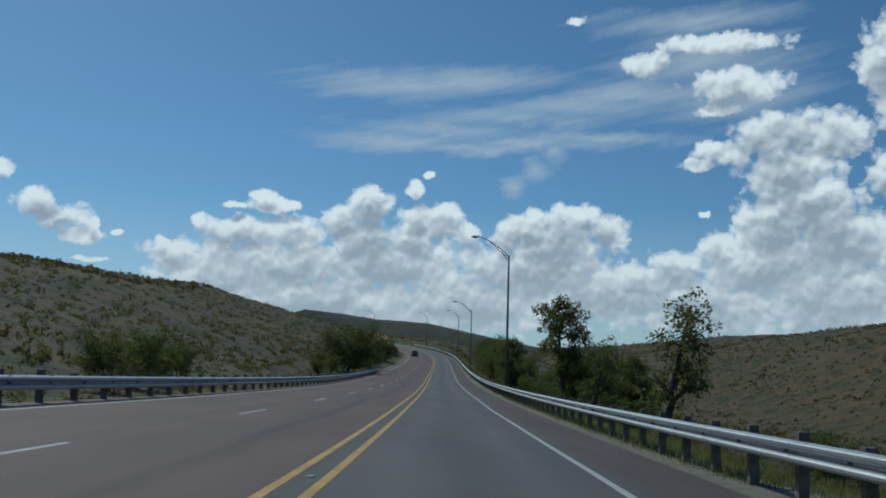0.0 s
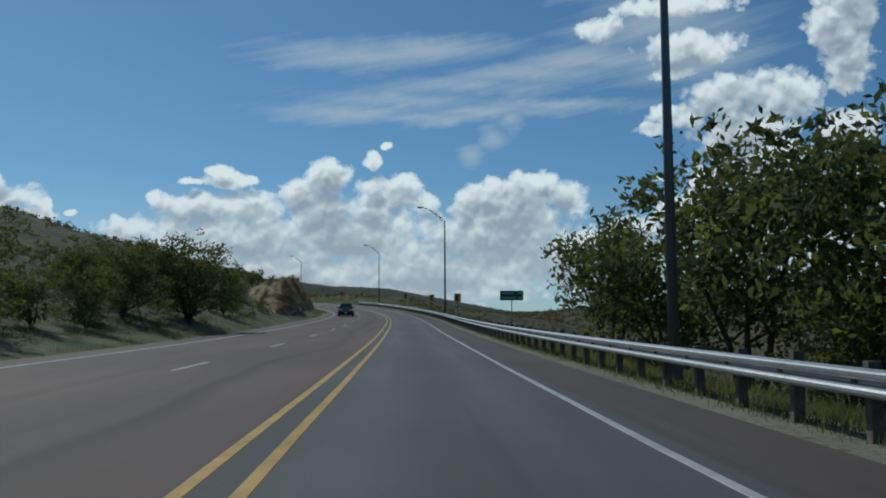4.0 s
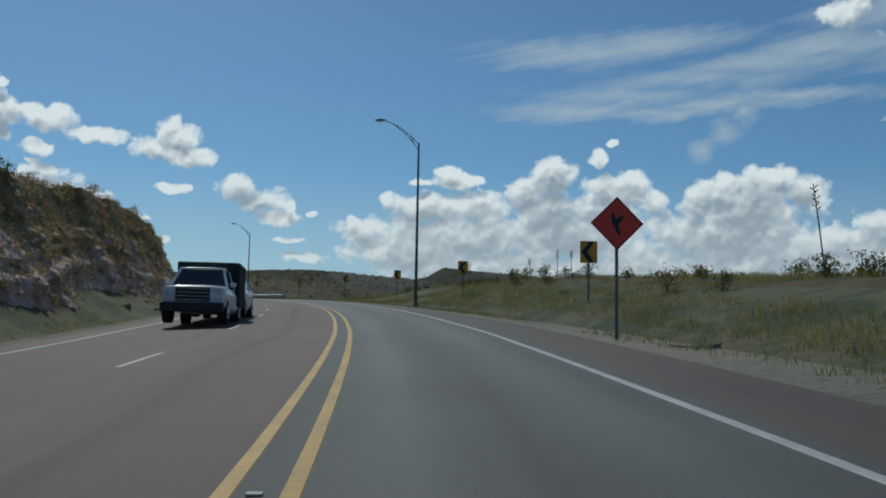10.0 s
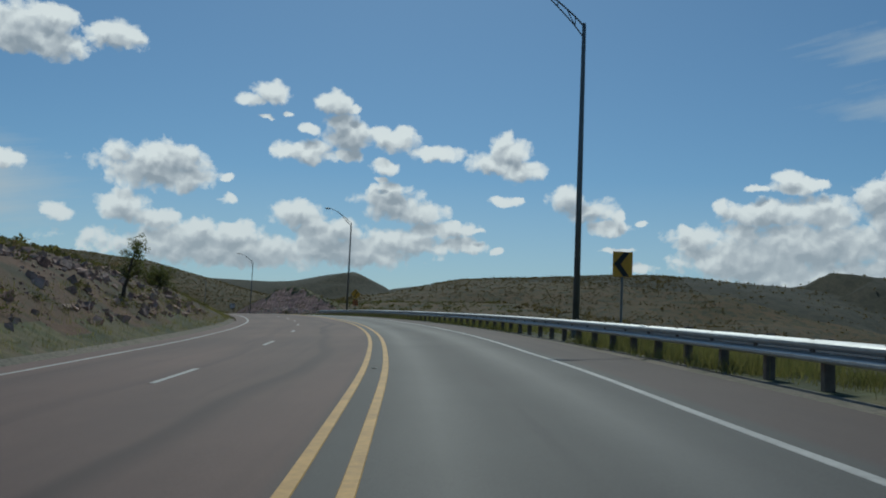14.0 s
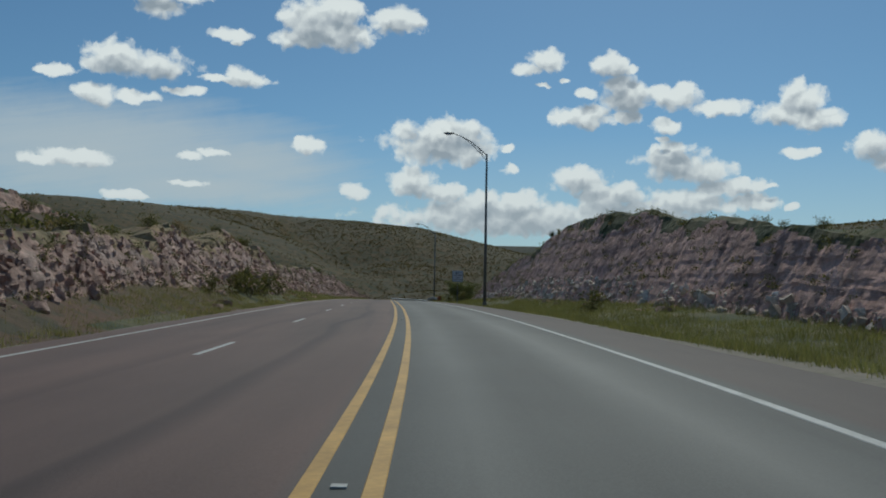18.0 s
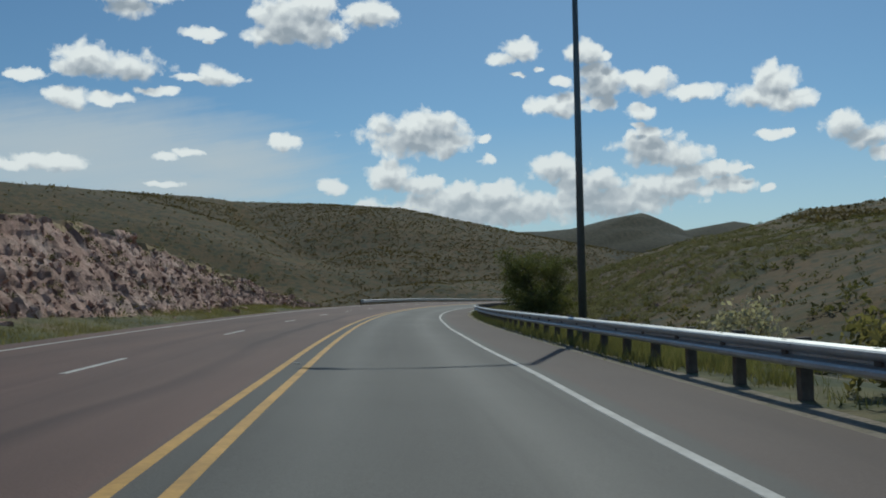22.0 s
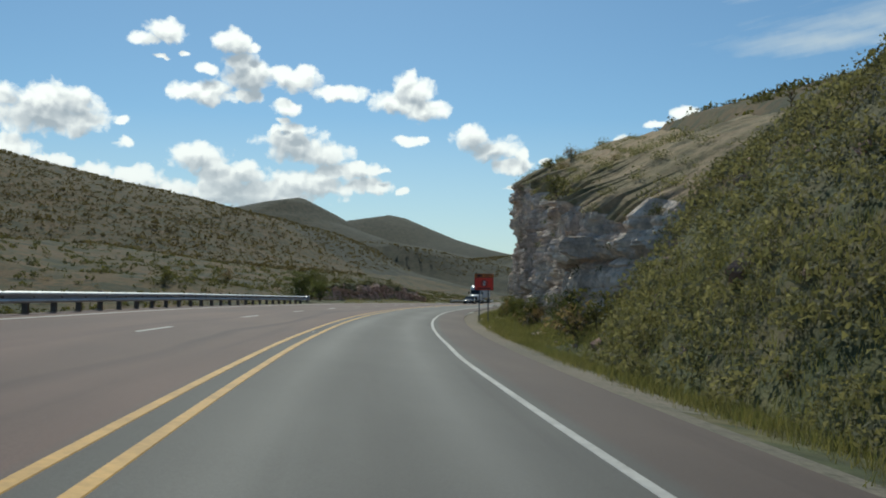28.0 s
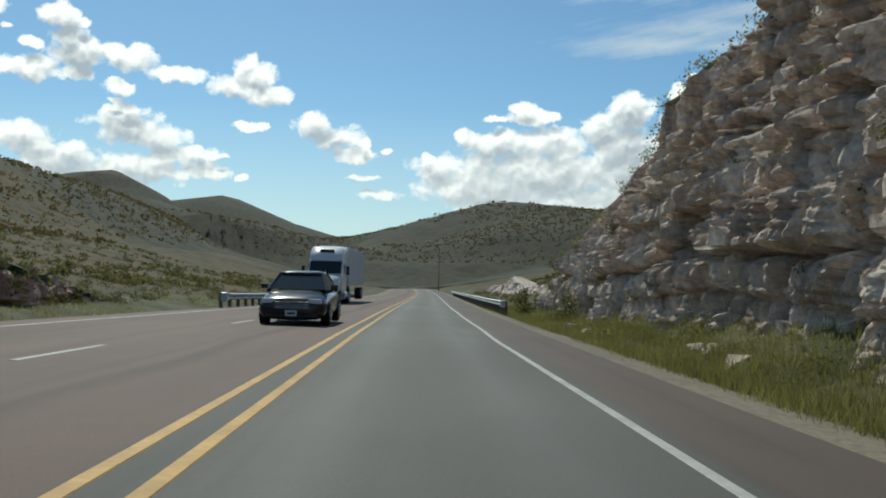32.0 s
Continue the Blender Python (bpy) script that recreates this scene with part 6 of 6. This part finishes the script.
z, s_, u_ = land(x, y)
far = np.abs(u_) > 200
scatter("scrub_far", "distant dark scrub on the ridges", x[far], y[far], z[far], np.random.default_rng(11).uniform(0.6, 1.4, int(far.sum())), M_BRUSH, 4, 0.6, 12)


def grass(name, label, n, u0, u1, side, seed, tall, s0=-20, s1=1250, mat=None):
    """Tufts of blades along the verge."""
    r = np.random.default_rng(seed)
    s = r.uniform(s0, s1, n)
    u = side * (u0 + (u1 - u0) * r.uniform(0, 1, n) ** 1.3)
    keep = fbm(s * 0.08, u * 0.4, seed) > 0.38
    s, u = s[keep], u[keep]
    p = near_ground(s, u)
    k = 11
    c = np.repeat(p, k, 0) + r.normal(size=(len(p) * k, 3)) * np.array([0.2, 0.2, 0])
    hgt = np.repeat(tall * r.uniform(0.4, 1.1, len(p)), k) * r.uniform(0.5, 1.1, len(c))
    a = r.uniform(0, 6.28, len(c))
    w = np.stack([np.cos(a), np.sin(a), a * 0], 1) * 0.008
    tip = c + np.stack([r.normal(size=len(c)) * 0.3 * hgt, r.normal(size=len(c)) * 0.3 * hgt, hgt], 1)
    v = np.stack([c - w, c + w, tip], 1).reshape(-1, 3)
    return tagged(new(name, mesh_of(name, v, np.arange(len(v)).reshape(-1, 3), mat or M_GRASS)), label, "grass", kind="stuff")


grass("grass_right", "green and yellow verge grass beside the shoulder", 17000, 6.5, 10.5, 1, 61, 0.26)
grass("grass_left", "dry verge grass beside the oncoming lanes", 14000, 8.3, 12.0, -1, 62, 0.28, mat=M_STRAW)
grass("grass_bank", "tall pale grass on the bank", 14000, 8, 26, 1, 63, 0.32, 376, 505, M_STRAW)
grass("grass_cutting", "yellow-green grass on the flat verge by the cuttings", 9000, 6.6, 12, 1, 65, 0.3, 640, 780)
grass("grass_cutting_left", "yellow-green grass below the pink cutting", 9000, 8.2, 11.0, -1, 66, 0.26, 600, 860, M_STRAW)
grass("grass_rail", "short green grass under the long guard rail", 15000, 6.2, 7.6, 1, 67, 0.2, -30, 372)
grass("grass_rail_valley", "green grass under the guard rail by the valley", 11000, 6.15, 8.2, 1, 68, 0.34, 500, 645)
grass("grass_rail_bend", "green grass under the guard rail round the bend", 17000, 6.1, 7.8, 1, 69, 0.32, 768, 990)
grass("grass_cliff", "lush green grass along the foot of the cliff", 12000, 6.9, 9.8, 1, 64, 0.38, 972, 1200)
grass("grass_cliff_dry", "pale seeding grass between the green at the foot of the cliff", 9000, 6.7, 9.8, 1, 70, 0.34, 972, 1200, M_STRAW)
foot_s, foot_u = np.meshgrid(np.arange(1030, 1130, 0.5), np.arange(6.7, 8.6, 0.2), indexing="ij")
rubble("rubble_verge", "pale stones fallen into the grass beside the shoulder", (near_ground(foot_s, foot_u), foot_u.shape[1]), 420, 0.05, 0.26, M_ROCK, 78)
weed_s = np.random.default_rng(77).uniform(1005, 1195, 420)
weed_p = near_ground(weed_s, np.random.default_rng(78).uniform(7.4, 9.4, 420))
scatter("weeds_cliff", "leafy green weeds along the foot of the cliff", weed_p[:, 0], weed_p[:, 1], weed_p[:, 2], np.random.default_rng(79).uniform(0.2, 0.6, 420), M_GRASS, 80, 0.09, 80)


def brush_on(name, label, grid, n, mat, seed, low, high, size, per=20):
    r = np.random.default_rng(seed)
    p, nj = grid
    c = p[r.integers(10, p.shape[0] - 10, n), (low + (high - low) * r.uniform(0, 1, n) ** 0.8 * (nj + 3)).astype(int)]
    return scatter(name, label, c[:, 0], c[:, 1], c[:, 2], r.uniform(size * 0.4, size, n), mat, per * 2, 0.14, seed)


brush_on("brush_left_cut", "dry brush and weeds growing on the rock cut", cut_left_grid, 8500, M_DRY, 81, 0, 1, 0.42)
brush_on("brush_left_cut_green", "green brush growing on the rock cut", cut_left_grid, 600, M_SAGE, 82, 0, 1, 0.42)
brush_on("brush_low_cut", "weeds growing on the pink cutting", cut_low_grid, 900, M_SCRUB, 83, 0, 1, 0.45)
brush_on("brush_right_cut", "sparse weeds on the brown cutting", cut_right_grid, 700, M_SCRUB, 84, 0, 1, 0.4)
brush_on("brush_outcrop", "weeds on the low rock ledge", outcrop_grid, 500, M_SCRUB, 85, 0, 1, 0.5)
r = np.random.default_rng(170)
p = cliff_grid[0][r.integers(20, cliff_grid[0].shape[0] - 20, 1100), cliff_grid[1] + r.integers(-2, 5, 1100)]
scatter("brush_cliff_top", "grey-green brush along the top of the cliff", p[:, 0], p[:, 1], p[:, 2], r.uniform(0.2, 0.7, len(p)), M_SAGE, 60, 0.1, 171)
brush_on("brush_cliff", "tufts of weeds in the joints of the cliff", cliff_grid, 420, M_SCRUB, 86, 0, 1, 0.4)


# ---- bushes along the tops of the cuttings, and single plants ----
for p, nj, n, z0, z1 in ((*cut_left_grid, 40, 0.5, 1.0), (*cut_low_grid, 26, 0.6, 1.2), (*cut_right_grid, 18, 0.25, 0.5), (*cliff_grid, 30, 0.5, 1.1), (*outcrop_grid, 12, 0.5, 1.0)):
    for k in range(n):
        i = random.randrange(20, p.shape[0] - 20)
        j = random.choice((nj - 1, nj, nj + 1, nj + 2, int(nj * random.uniform(0.3, 0.9))))
        size = random.uniform(z0, z1)
        copy_thing(random.choice((S1, S2, S3)), Matrix.Translation(p[i, j]) @ Matrix.Rotation(random.uniform(0, 6.28), 4, "Z") @ Matrix.Diagonal((size, size, size, 1)))
W1 = tree("pale silvery flowering bush behind the guard rail", 1.5, 1.0, 47, 900, 0.08, 4, 0.1, M_PALE, "bush", "", 7)
W1.matrix_basis = lay(793, 9.4)

# ---- vehicles on the oncoming lanes, facing the camera ----
def wheel(parent, x, y, r, w):
    bm = bmesh.new()
    side = Matrix.Rotation(math.pi / 2, 4, "Y")
    bmesh.ops.create_cone(bm, cap_ends=True, segments=28, radius1=r, radius2=r, depth=w, matrix=Matrix.Translation((x, y, r)) @ side)
    bmesh.ops.bevel(bm, geom=[e for e in bm.edges if len(e.link_faces) == 2 and e.calc_face_angle() > 1], offset=0.03, segments=2, affect="EDGES")
    tyre = part("wheel", bm, M_RUBBER, parent)
    bm = bmesh.new()
    sx = math.copysign(w / 2 + 0.004, x)
    bmesh.ops.create_cone(bm, cap_ends=True, segments=20, radius1=r * 0.62, radius2=r * 0.55, depth=0.03, matrix=Matrix.Translation((x + sx, y, r)) @ side)
    for k in range(5):
        a = k * 1.2566
        rod(bm, (x + sx * 1.12, y, r), (x + sx * 1.12, y + math.cos(a) * r * 0.55, r + math.sin(a) * r * 0.55), 0.03, n=6)
    part("rim", bm, M_CHROME, tyre)


def hull(rings, n=16, power=4.0):
    """Loft of rounded cross-sections along y: (y, bottom, top, half width)."""
    out = []
    for y, z0, z1, hw in rings:
        row = []
        for k in range(n):
            a = 2 * math.pi * (k + 0.5) / n
            c, s = math.cos(a), math.sin(a)
            d = (abs(c) ** power + abs(s) ** power) ** (1 / power)
            row.append((hw * c / d, y, (z0 + z1) / 2 + (z1 - z0) / 2 * s / d))
        out.append(row)
    return loft(bmesh.new(), out)


def pane(corners, depth=0.012):
    """A thin solid pane through four or more corners."""
    bm = bmesh.new()
    f = bm.faces.new([bm.verts.new(c) for c in corners])
    f.normal_update()
    n = f.normal.copy() * depth
    r = bmesh.ops.extrude_face_region(bm, geom=[f])
    bmesh.ops.translate(bm, verts=[v for v in r["geom"] if isinstance(v, bmesh.types.BMVert)], vec=n)
    bmesh.ops.recalc_face_normals(bm, faces=bm.faces)
    return bm


def cabin(parent, belt, roof, hw0, hw1, front0, front1, rear0, rear1, paint, doors=2):
    """A car's upper body: pillars, roof, windscreen, rear window and side windows."""
    c0 = [(-hw0, front0), (hw0, front0), (hw0, rear0), (-hw0, rear0)]
    c1 = [(-hw1, front1), (hw1, front1), (hw1, rear1), (-hw1, rear1)]
    for (x0, y0), (x1, y1) in zip(c0, c1):
        bm = bmesh.new()
        rod(bm, (x0, y0, belt - 0.05), (x1, y1, roof), 0.06, 0.045, 8)
        part("pillar", bm, paint, parent)
    part("roof", hull([(front1 - 0.08, roof - 0.05, roof + 0.02, hw1 * 0.9), (front1 + 0.15, roof - 0.05, roof + 0.06, hw1 + 0.03), ((front1 + rear1) / 2, roof - 0.05, roof + 0.08, hw1 + 0.04), (rear1, roof - 0.05, roof + 0.03, hw1)]), paint, parent, smooth=True)
    k = 0.96
    part("windscreen", pane([(-hw0 * k, front0 + 0.02, belt), (hw0 * k, front0 + 0.02, belt), (hw1 * k, front1 + 0.02, roof), (-hw1 * k, front1 + 0.02, roof)]), M_GLASS, parent, "dark sloping windscreen")
    part("rear_window", pane([(-hw0 * k, rear0 - 0.02, belt), (-hw1 * k, rear1 - 0.02, roof), (hw1 * k, rear1 - 0.02, roof), (hw0 * k, rear0 - 0.02, belt)]), M_GLASS, parent)
    for sx in (-1, 1):
        for d in range(doors):
            a, b = d / doors + 0.01, (d + 1) / doors - 0.02
            y0a, y0b = front0 + (rear0 - front0) * a, front0 + (rear0 - front0) * b
            y1a, y1b = front1 + (rear1 - front1) * a, front1 + (rear1 - front1) * b
            part("side_window", pane([(sx * hw0, y0a, belt), (sx * hw0, y0b, belt), (sx * hw1, y1b, roof), (sx * hw1, y1a, roof)]), M_GLASS, parent)
        bm = bmesh.new()
        box(bm, 0.2, 0.09, 0.14, (sx * (hw0 + 0.16), front0 + 0.35, belt + 0.08), 0.03)
        part("wing_mirror", bm, paint, parent)


def front_end(parent, y, hw, z_lamp, z_grille, grille_h, paint, lamp=(0.3, 0.16)):
    for sx in (-1, 1):
        bm = bmesh.new()
        box(bm, lamp[0], 0.14, lamp[1], (sx * (hw - lamp[0] / 2 - 0.04), y + 0.05, z_lamp), 0.035)
        part("headlamp", bm, M_LAMP, parent, "clear headlamp", smooth=False)
    bm = bmesh.new()
    box(bm, hw * 1.15, 0.05, grille_h, (0, y - 0.005, z_grille), 0.02)
    g = part("grille", bm, M_PLASTIC, parent)
    for k in range(4):
        bm = bmesh.new()
        box(bm, hw * 1.1, 0.03, 0.014, (0, y - 0.04, z_grille + grille_h * (k - 1.5) / 4), 0.004)
        part("grille_bar", bm, M_CHROME, g)
    bm = bmesh.new()
    box(bm, 0.31, 0.02, 0.15, (0, y - 0.06, z_grille - grille_h / 2 - 0.12), 0.006)
    plate = part("number_plate", bm, M_SIGN_W, parent)
    bm = bmesh.new()
    box(bm, 0.22, 0.01, 0.05, (0, y - 0.072, z_grille - grille_h / 2 - 0.12))
    part("plate_bar", bm, M_BLACK, plate)


def sedan(label, m, paint, tall=0.0):
    ob = thing("car", label, "car", "oncoming vehicles")
    t = tall
    part("body", hull([(-2.38, 0.3, 0.62, 0.6), (-2.32, 0.2, 0.72 + t / 2, 0.8), (-2.1, 0.17, 0.8 + t / 2, 0.88), (-1.7, 0.15, 0.88 + t / 2, 0.91), (-1.0, 0.15, 0.97 + t / 2, 0.93), (0.3, 0.15, 1.0 + t / 2, 0.94), (1.6, 0.15, 1.02 + t / 2, 0.92), (2.25, 0.22, 1.0 + t / 2, 0.84), (2.38, 0.34, 0.8, 0.7)], 24, 3.6), paint, ob, smooth=True)
    cabin(ob, 0.97 + t / 2, 1.42 + t, 0.82, 0.6, -1.05, -0.3, 1.75 + t / 2, 1.0 + t, paint)
    front_end(ob, -2.34, 0.84, 0.68 + t / 3, 0.58, 0.2, paint, (0.36, 0.13))
    bm = bmesh.new()
    box(bm, 1.4, 0.1, 0.12, (0, -2.33, 0.3), 0.03)
    part("bumper", bm, M_PLASTIC, ob)
    for y in (-1.42, 1.42):
        for x in (-0.83, 0.83):
            wheel(ob, x, y, 0.34, 0.24)
    ob.matrix_basis = m
    return ob


def pickup(label, m, load):
    ob = thing("pickup_truck", label, "pickup truck", "oncoming vehicles")
    part("body", hull([(-2.95, 0.5, 1.05, 0.86), (-2.88, 0.42, 1.16, 0.95), (-2.3, 0.38, 1.22, 0.99), (-1.5, 0.36, 1.26, 1.0), (1.0, 0.36, 1.24, 1.0), (1.05, 0.36, 1.24, 1.0)], 20, 7), M_PAINT_W, ob, smooth=True)
    part("load_bed", hull([(1.1, 0.42, 1.3, 0.99), (3.0, 0.42, 1.3, 0.99), (3.05, 0.46, 1.26, 0.95)], 20, 9), M_PAINT_W, ob)
    cabin(ob, 1.23, 1.86, 0.9, 0.7, -1.5, -0.75, 1.0, 0.85, M_PAINT_W)
    front_end(ob, -2.93, 0.93, 1.0, 0.9, 0.46, M_PAINT_W, (0.24, 0.26))
    bm = bmesh.new()
    box(bm, 1.94, 0.2, 0.3, (0, -3.0, 0.5), 0.05)
    part("bumper", bm, M_PLASTIC, ob)
    for y in (-2.05, 1.95):
        for x in (-0.86, 0.86):
            wheel(ob, x, y, 0.4, 0.3)
    if load:
        bm = bmesh.new()
        box(bm, 2.15, 2.4, 1.55, (0, 2.15, 1.45), 0.06)
        part("load_box", bm, M_CANVAS, ob, "tall dark covered load box")
        for k in range(4):
            bm = bmesh.new()
            box(bm, 2.2, 0.05, 1.5, (0, 1.1 + 0.7 * k, 1.45), 0.01)
            part("stake", bm, M_PLASTIC, ob)
    ob.matrix_basis = m
    return ob


def semi_truck(m):
    ob = thing("semi_truck", "white semi truck with a long pale box trailer", "truck", "oncoming vehicles")
    part("hood", hull([(-3.6, 0.75, 1.5, 0.85), (-3.5, 0.65, 1.7, 1.0), (-2.6, 0.6, 1.95, 1.08), (-1.9, 0.6, 2.0, 1.12)], 20, 6), M_PAINT_W, ob, smooth=True)
    part("cab", hull([(-1.95, 0.7, 2.1, 1.15), (-1.6, 0.7, 2.4, 1.2), (-1.2, 0.7, 2.95, 1.22), (-0.9, 0.7, 3.2, 1.22), (0.9, 0.7, 3.7, 1.22), (1.0, 0.8, 3.7, 1.2)], 20, 9), M_PAINT_W, ob)
    part("roof_fairing", hull([(-1.25, 2.9, 3.05, 1.0), (-0.9, 2.9, 3.45, 1.12), (-0.2, 3.0, 3.85, 1.18), (0.9, 3.0, 4.0, 1.2)], 20, 7), M_PAINT_W, ob, smooth=True)
    part("windscreen", pane([(-1.08, -1.98, 2.08), (1.08, -1.98, 2.08), (1.05, -1.28, 2.9), (-1.05, -1.28, 2.9)], 0.03), M_GLASS, ob, "dark two-piece windscreen")
    bm = bmesh.new()
    box(bm, 0.05, 0.05, 1.05, (0, -1.68, 2.5), 0.01, Matrix.Rotation(-0.7, 4, "X"))
    part("windscreen_bar", bm, M_PLASTIC, ob)
    bm = bmesh.new()
    box(bm, 0.95, 0.2, 0.22, (0, -0.72, 3.62), 0.03)
    part("roof_vent", bm, M_PLASTIC, ob)
    for sx in (-1, 1):
        part("side_window", pane([(sx * 1.225, -1.4, 2.1), (sx * 1.225, -0.5, 2.1), (sx * 1.225, -0.5, 2.75), (sx * 1.225, -1.1, 2.75)], 0.01), M_GLASS, ob)
        bm = bmesh.new()
        box(bm, 0.22, 0.1, 0.6, (sx * 1.5, -1.65, 2.3), 0.03)
        rod(bm, (sx * 1.2, -1.5, 2.5), (sx * 1.5, -1.65, 2.5), 0.02)
        part("wing_mirror", bm, M_PLASTIC, ob)
        bm = bmesh.new()
        rod(bm, (sx * 1.1, 1.15, 0.8), (sx * 1.1, 1.15, 3.6), 0.07, n=10)
        part("exhaust_stack", bm, M_CHROME, ob)
        bm = bmesh.new()
        rod(bm, (sx * 1.0, -0.9, 0.62), (sx * 1.0, 0.9, 0.62), 0.32, n=16)
        part("fuel_tank", bm, M_CHROME, ob)
    front_end(ob, -3.6, 1.0, 1.15, 1.2, 0.75, M_PAINT_W, (0.3, 0.26))
    bm = bmesh.new()
    box(bm, 2.35, 0.25, 0.36, (0, -3.62, 0.55), 0.06)
    part("bumper", bm, M_PLASTIC, ob)
    bm = bmesh.new()
    box(bm, 0.9, 15.5, 0.25, (0, 5.0, 0.95), 0.02)
    part("chassis", bm, M_PLASTIC, ob)
    bm = bmesh.new()
    box(bm, 2.58, 15.2, 2.75, (0, 9.3, 2.6), 0.05)
    box_part = part("trailer_box", bm, M_TRAILER, ob, "long pale grey box trailer")
    for sx in (-1, 1):
        for k in range(12):
            bm = bmesh.new()
            box(bm, 0.02, 0.05, 2.6, (sx * 1.3, 2.1 + 1.28 * k, 2.6))
            part("side_rib", bm, M_TRAILER, box_part)
    for y in (-2.7, 1.9, 3.1, 14.6, 15.9):
        for x in (-1.02, 1.02):
            wheel(ob, x, y, 0.5, 0.28 if y < 0 else 0.5)
    ob.matrix_basis = m
    return ob


sedan("dark tall hatchback driving in the outer oncoming lane", on_road(268, -4.94), M_PAINT_D, 0.12)
pickup("white pickup truck carrying a dark covered load", on_road(402.5, -4.65), True)
pickup("white pickup truck following on the oncoming lanes", on_road(409, -4.6), False)
sedan("dark green-black sedan in the inner oncoming lane", on_road(1151, -1.75), M_PAINT_D)
semi_truck(on_road(1189, -4.9))


# ---- worn rumble bars across the shoulder ----
bars = []
for k in range(60):
    s = 258 + 0.62 * k
    bars += [road_at(s, 4.35, 0.004), road_at(s, 4.75, 0.004), road_at(s + 0.14, 4.75, 0.004), road_at(s + 0.14, 4.35, 0.004), road_at(s, 4.35, 0.009), road_at(s, 4.75, 0.009), road_at(s + 0.14, 4.75, 0.009), road_at(s + 0.14, 4.35, 0.009)]
six = np.array([(4, 5, 6, 7), (0, 1, 5, 4), (1, 2, 6, 5), (2, 3, 7, 6), (3, 0, 4, 7)])
part("rumble_bars", mesh_of("rumble_bars", np.array(bars), (np.arange(60)[:, None, None] * 8 + six[None]).reshape(-1, 4), M_GRAVEL), M_GRAVEL, ROAD, "row of pale worn bars across the shoulder")
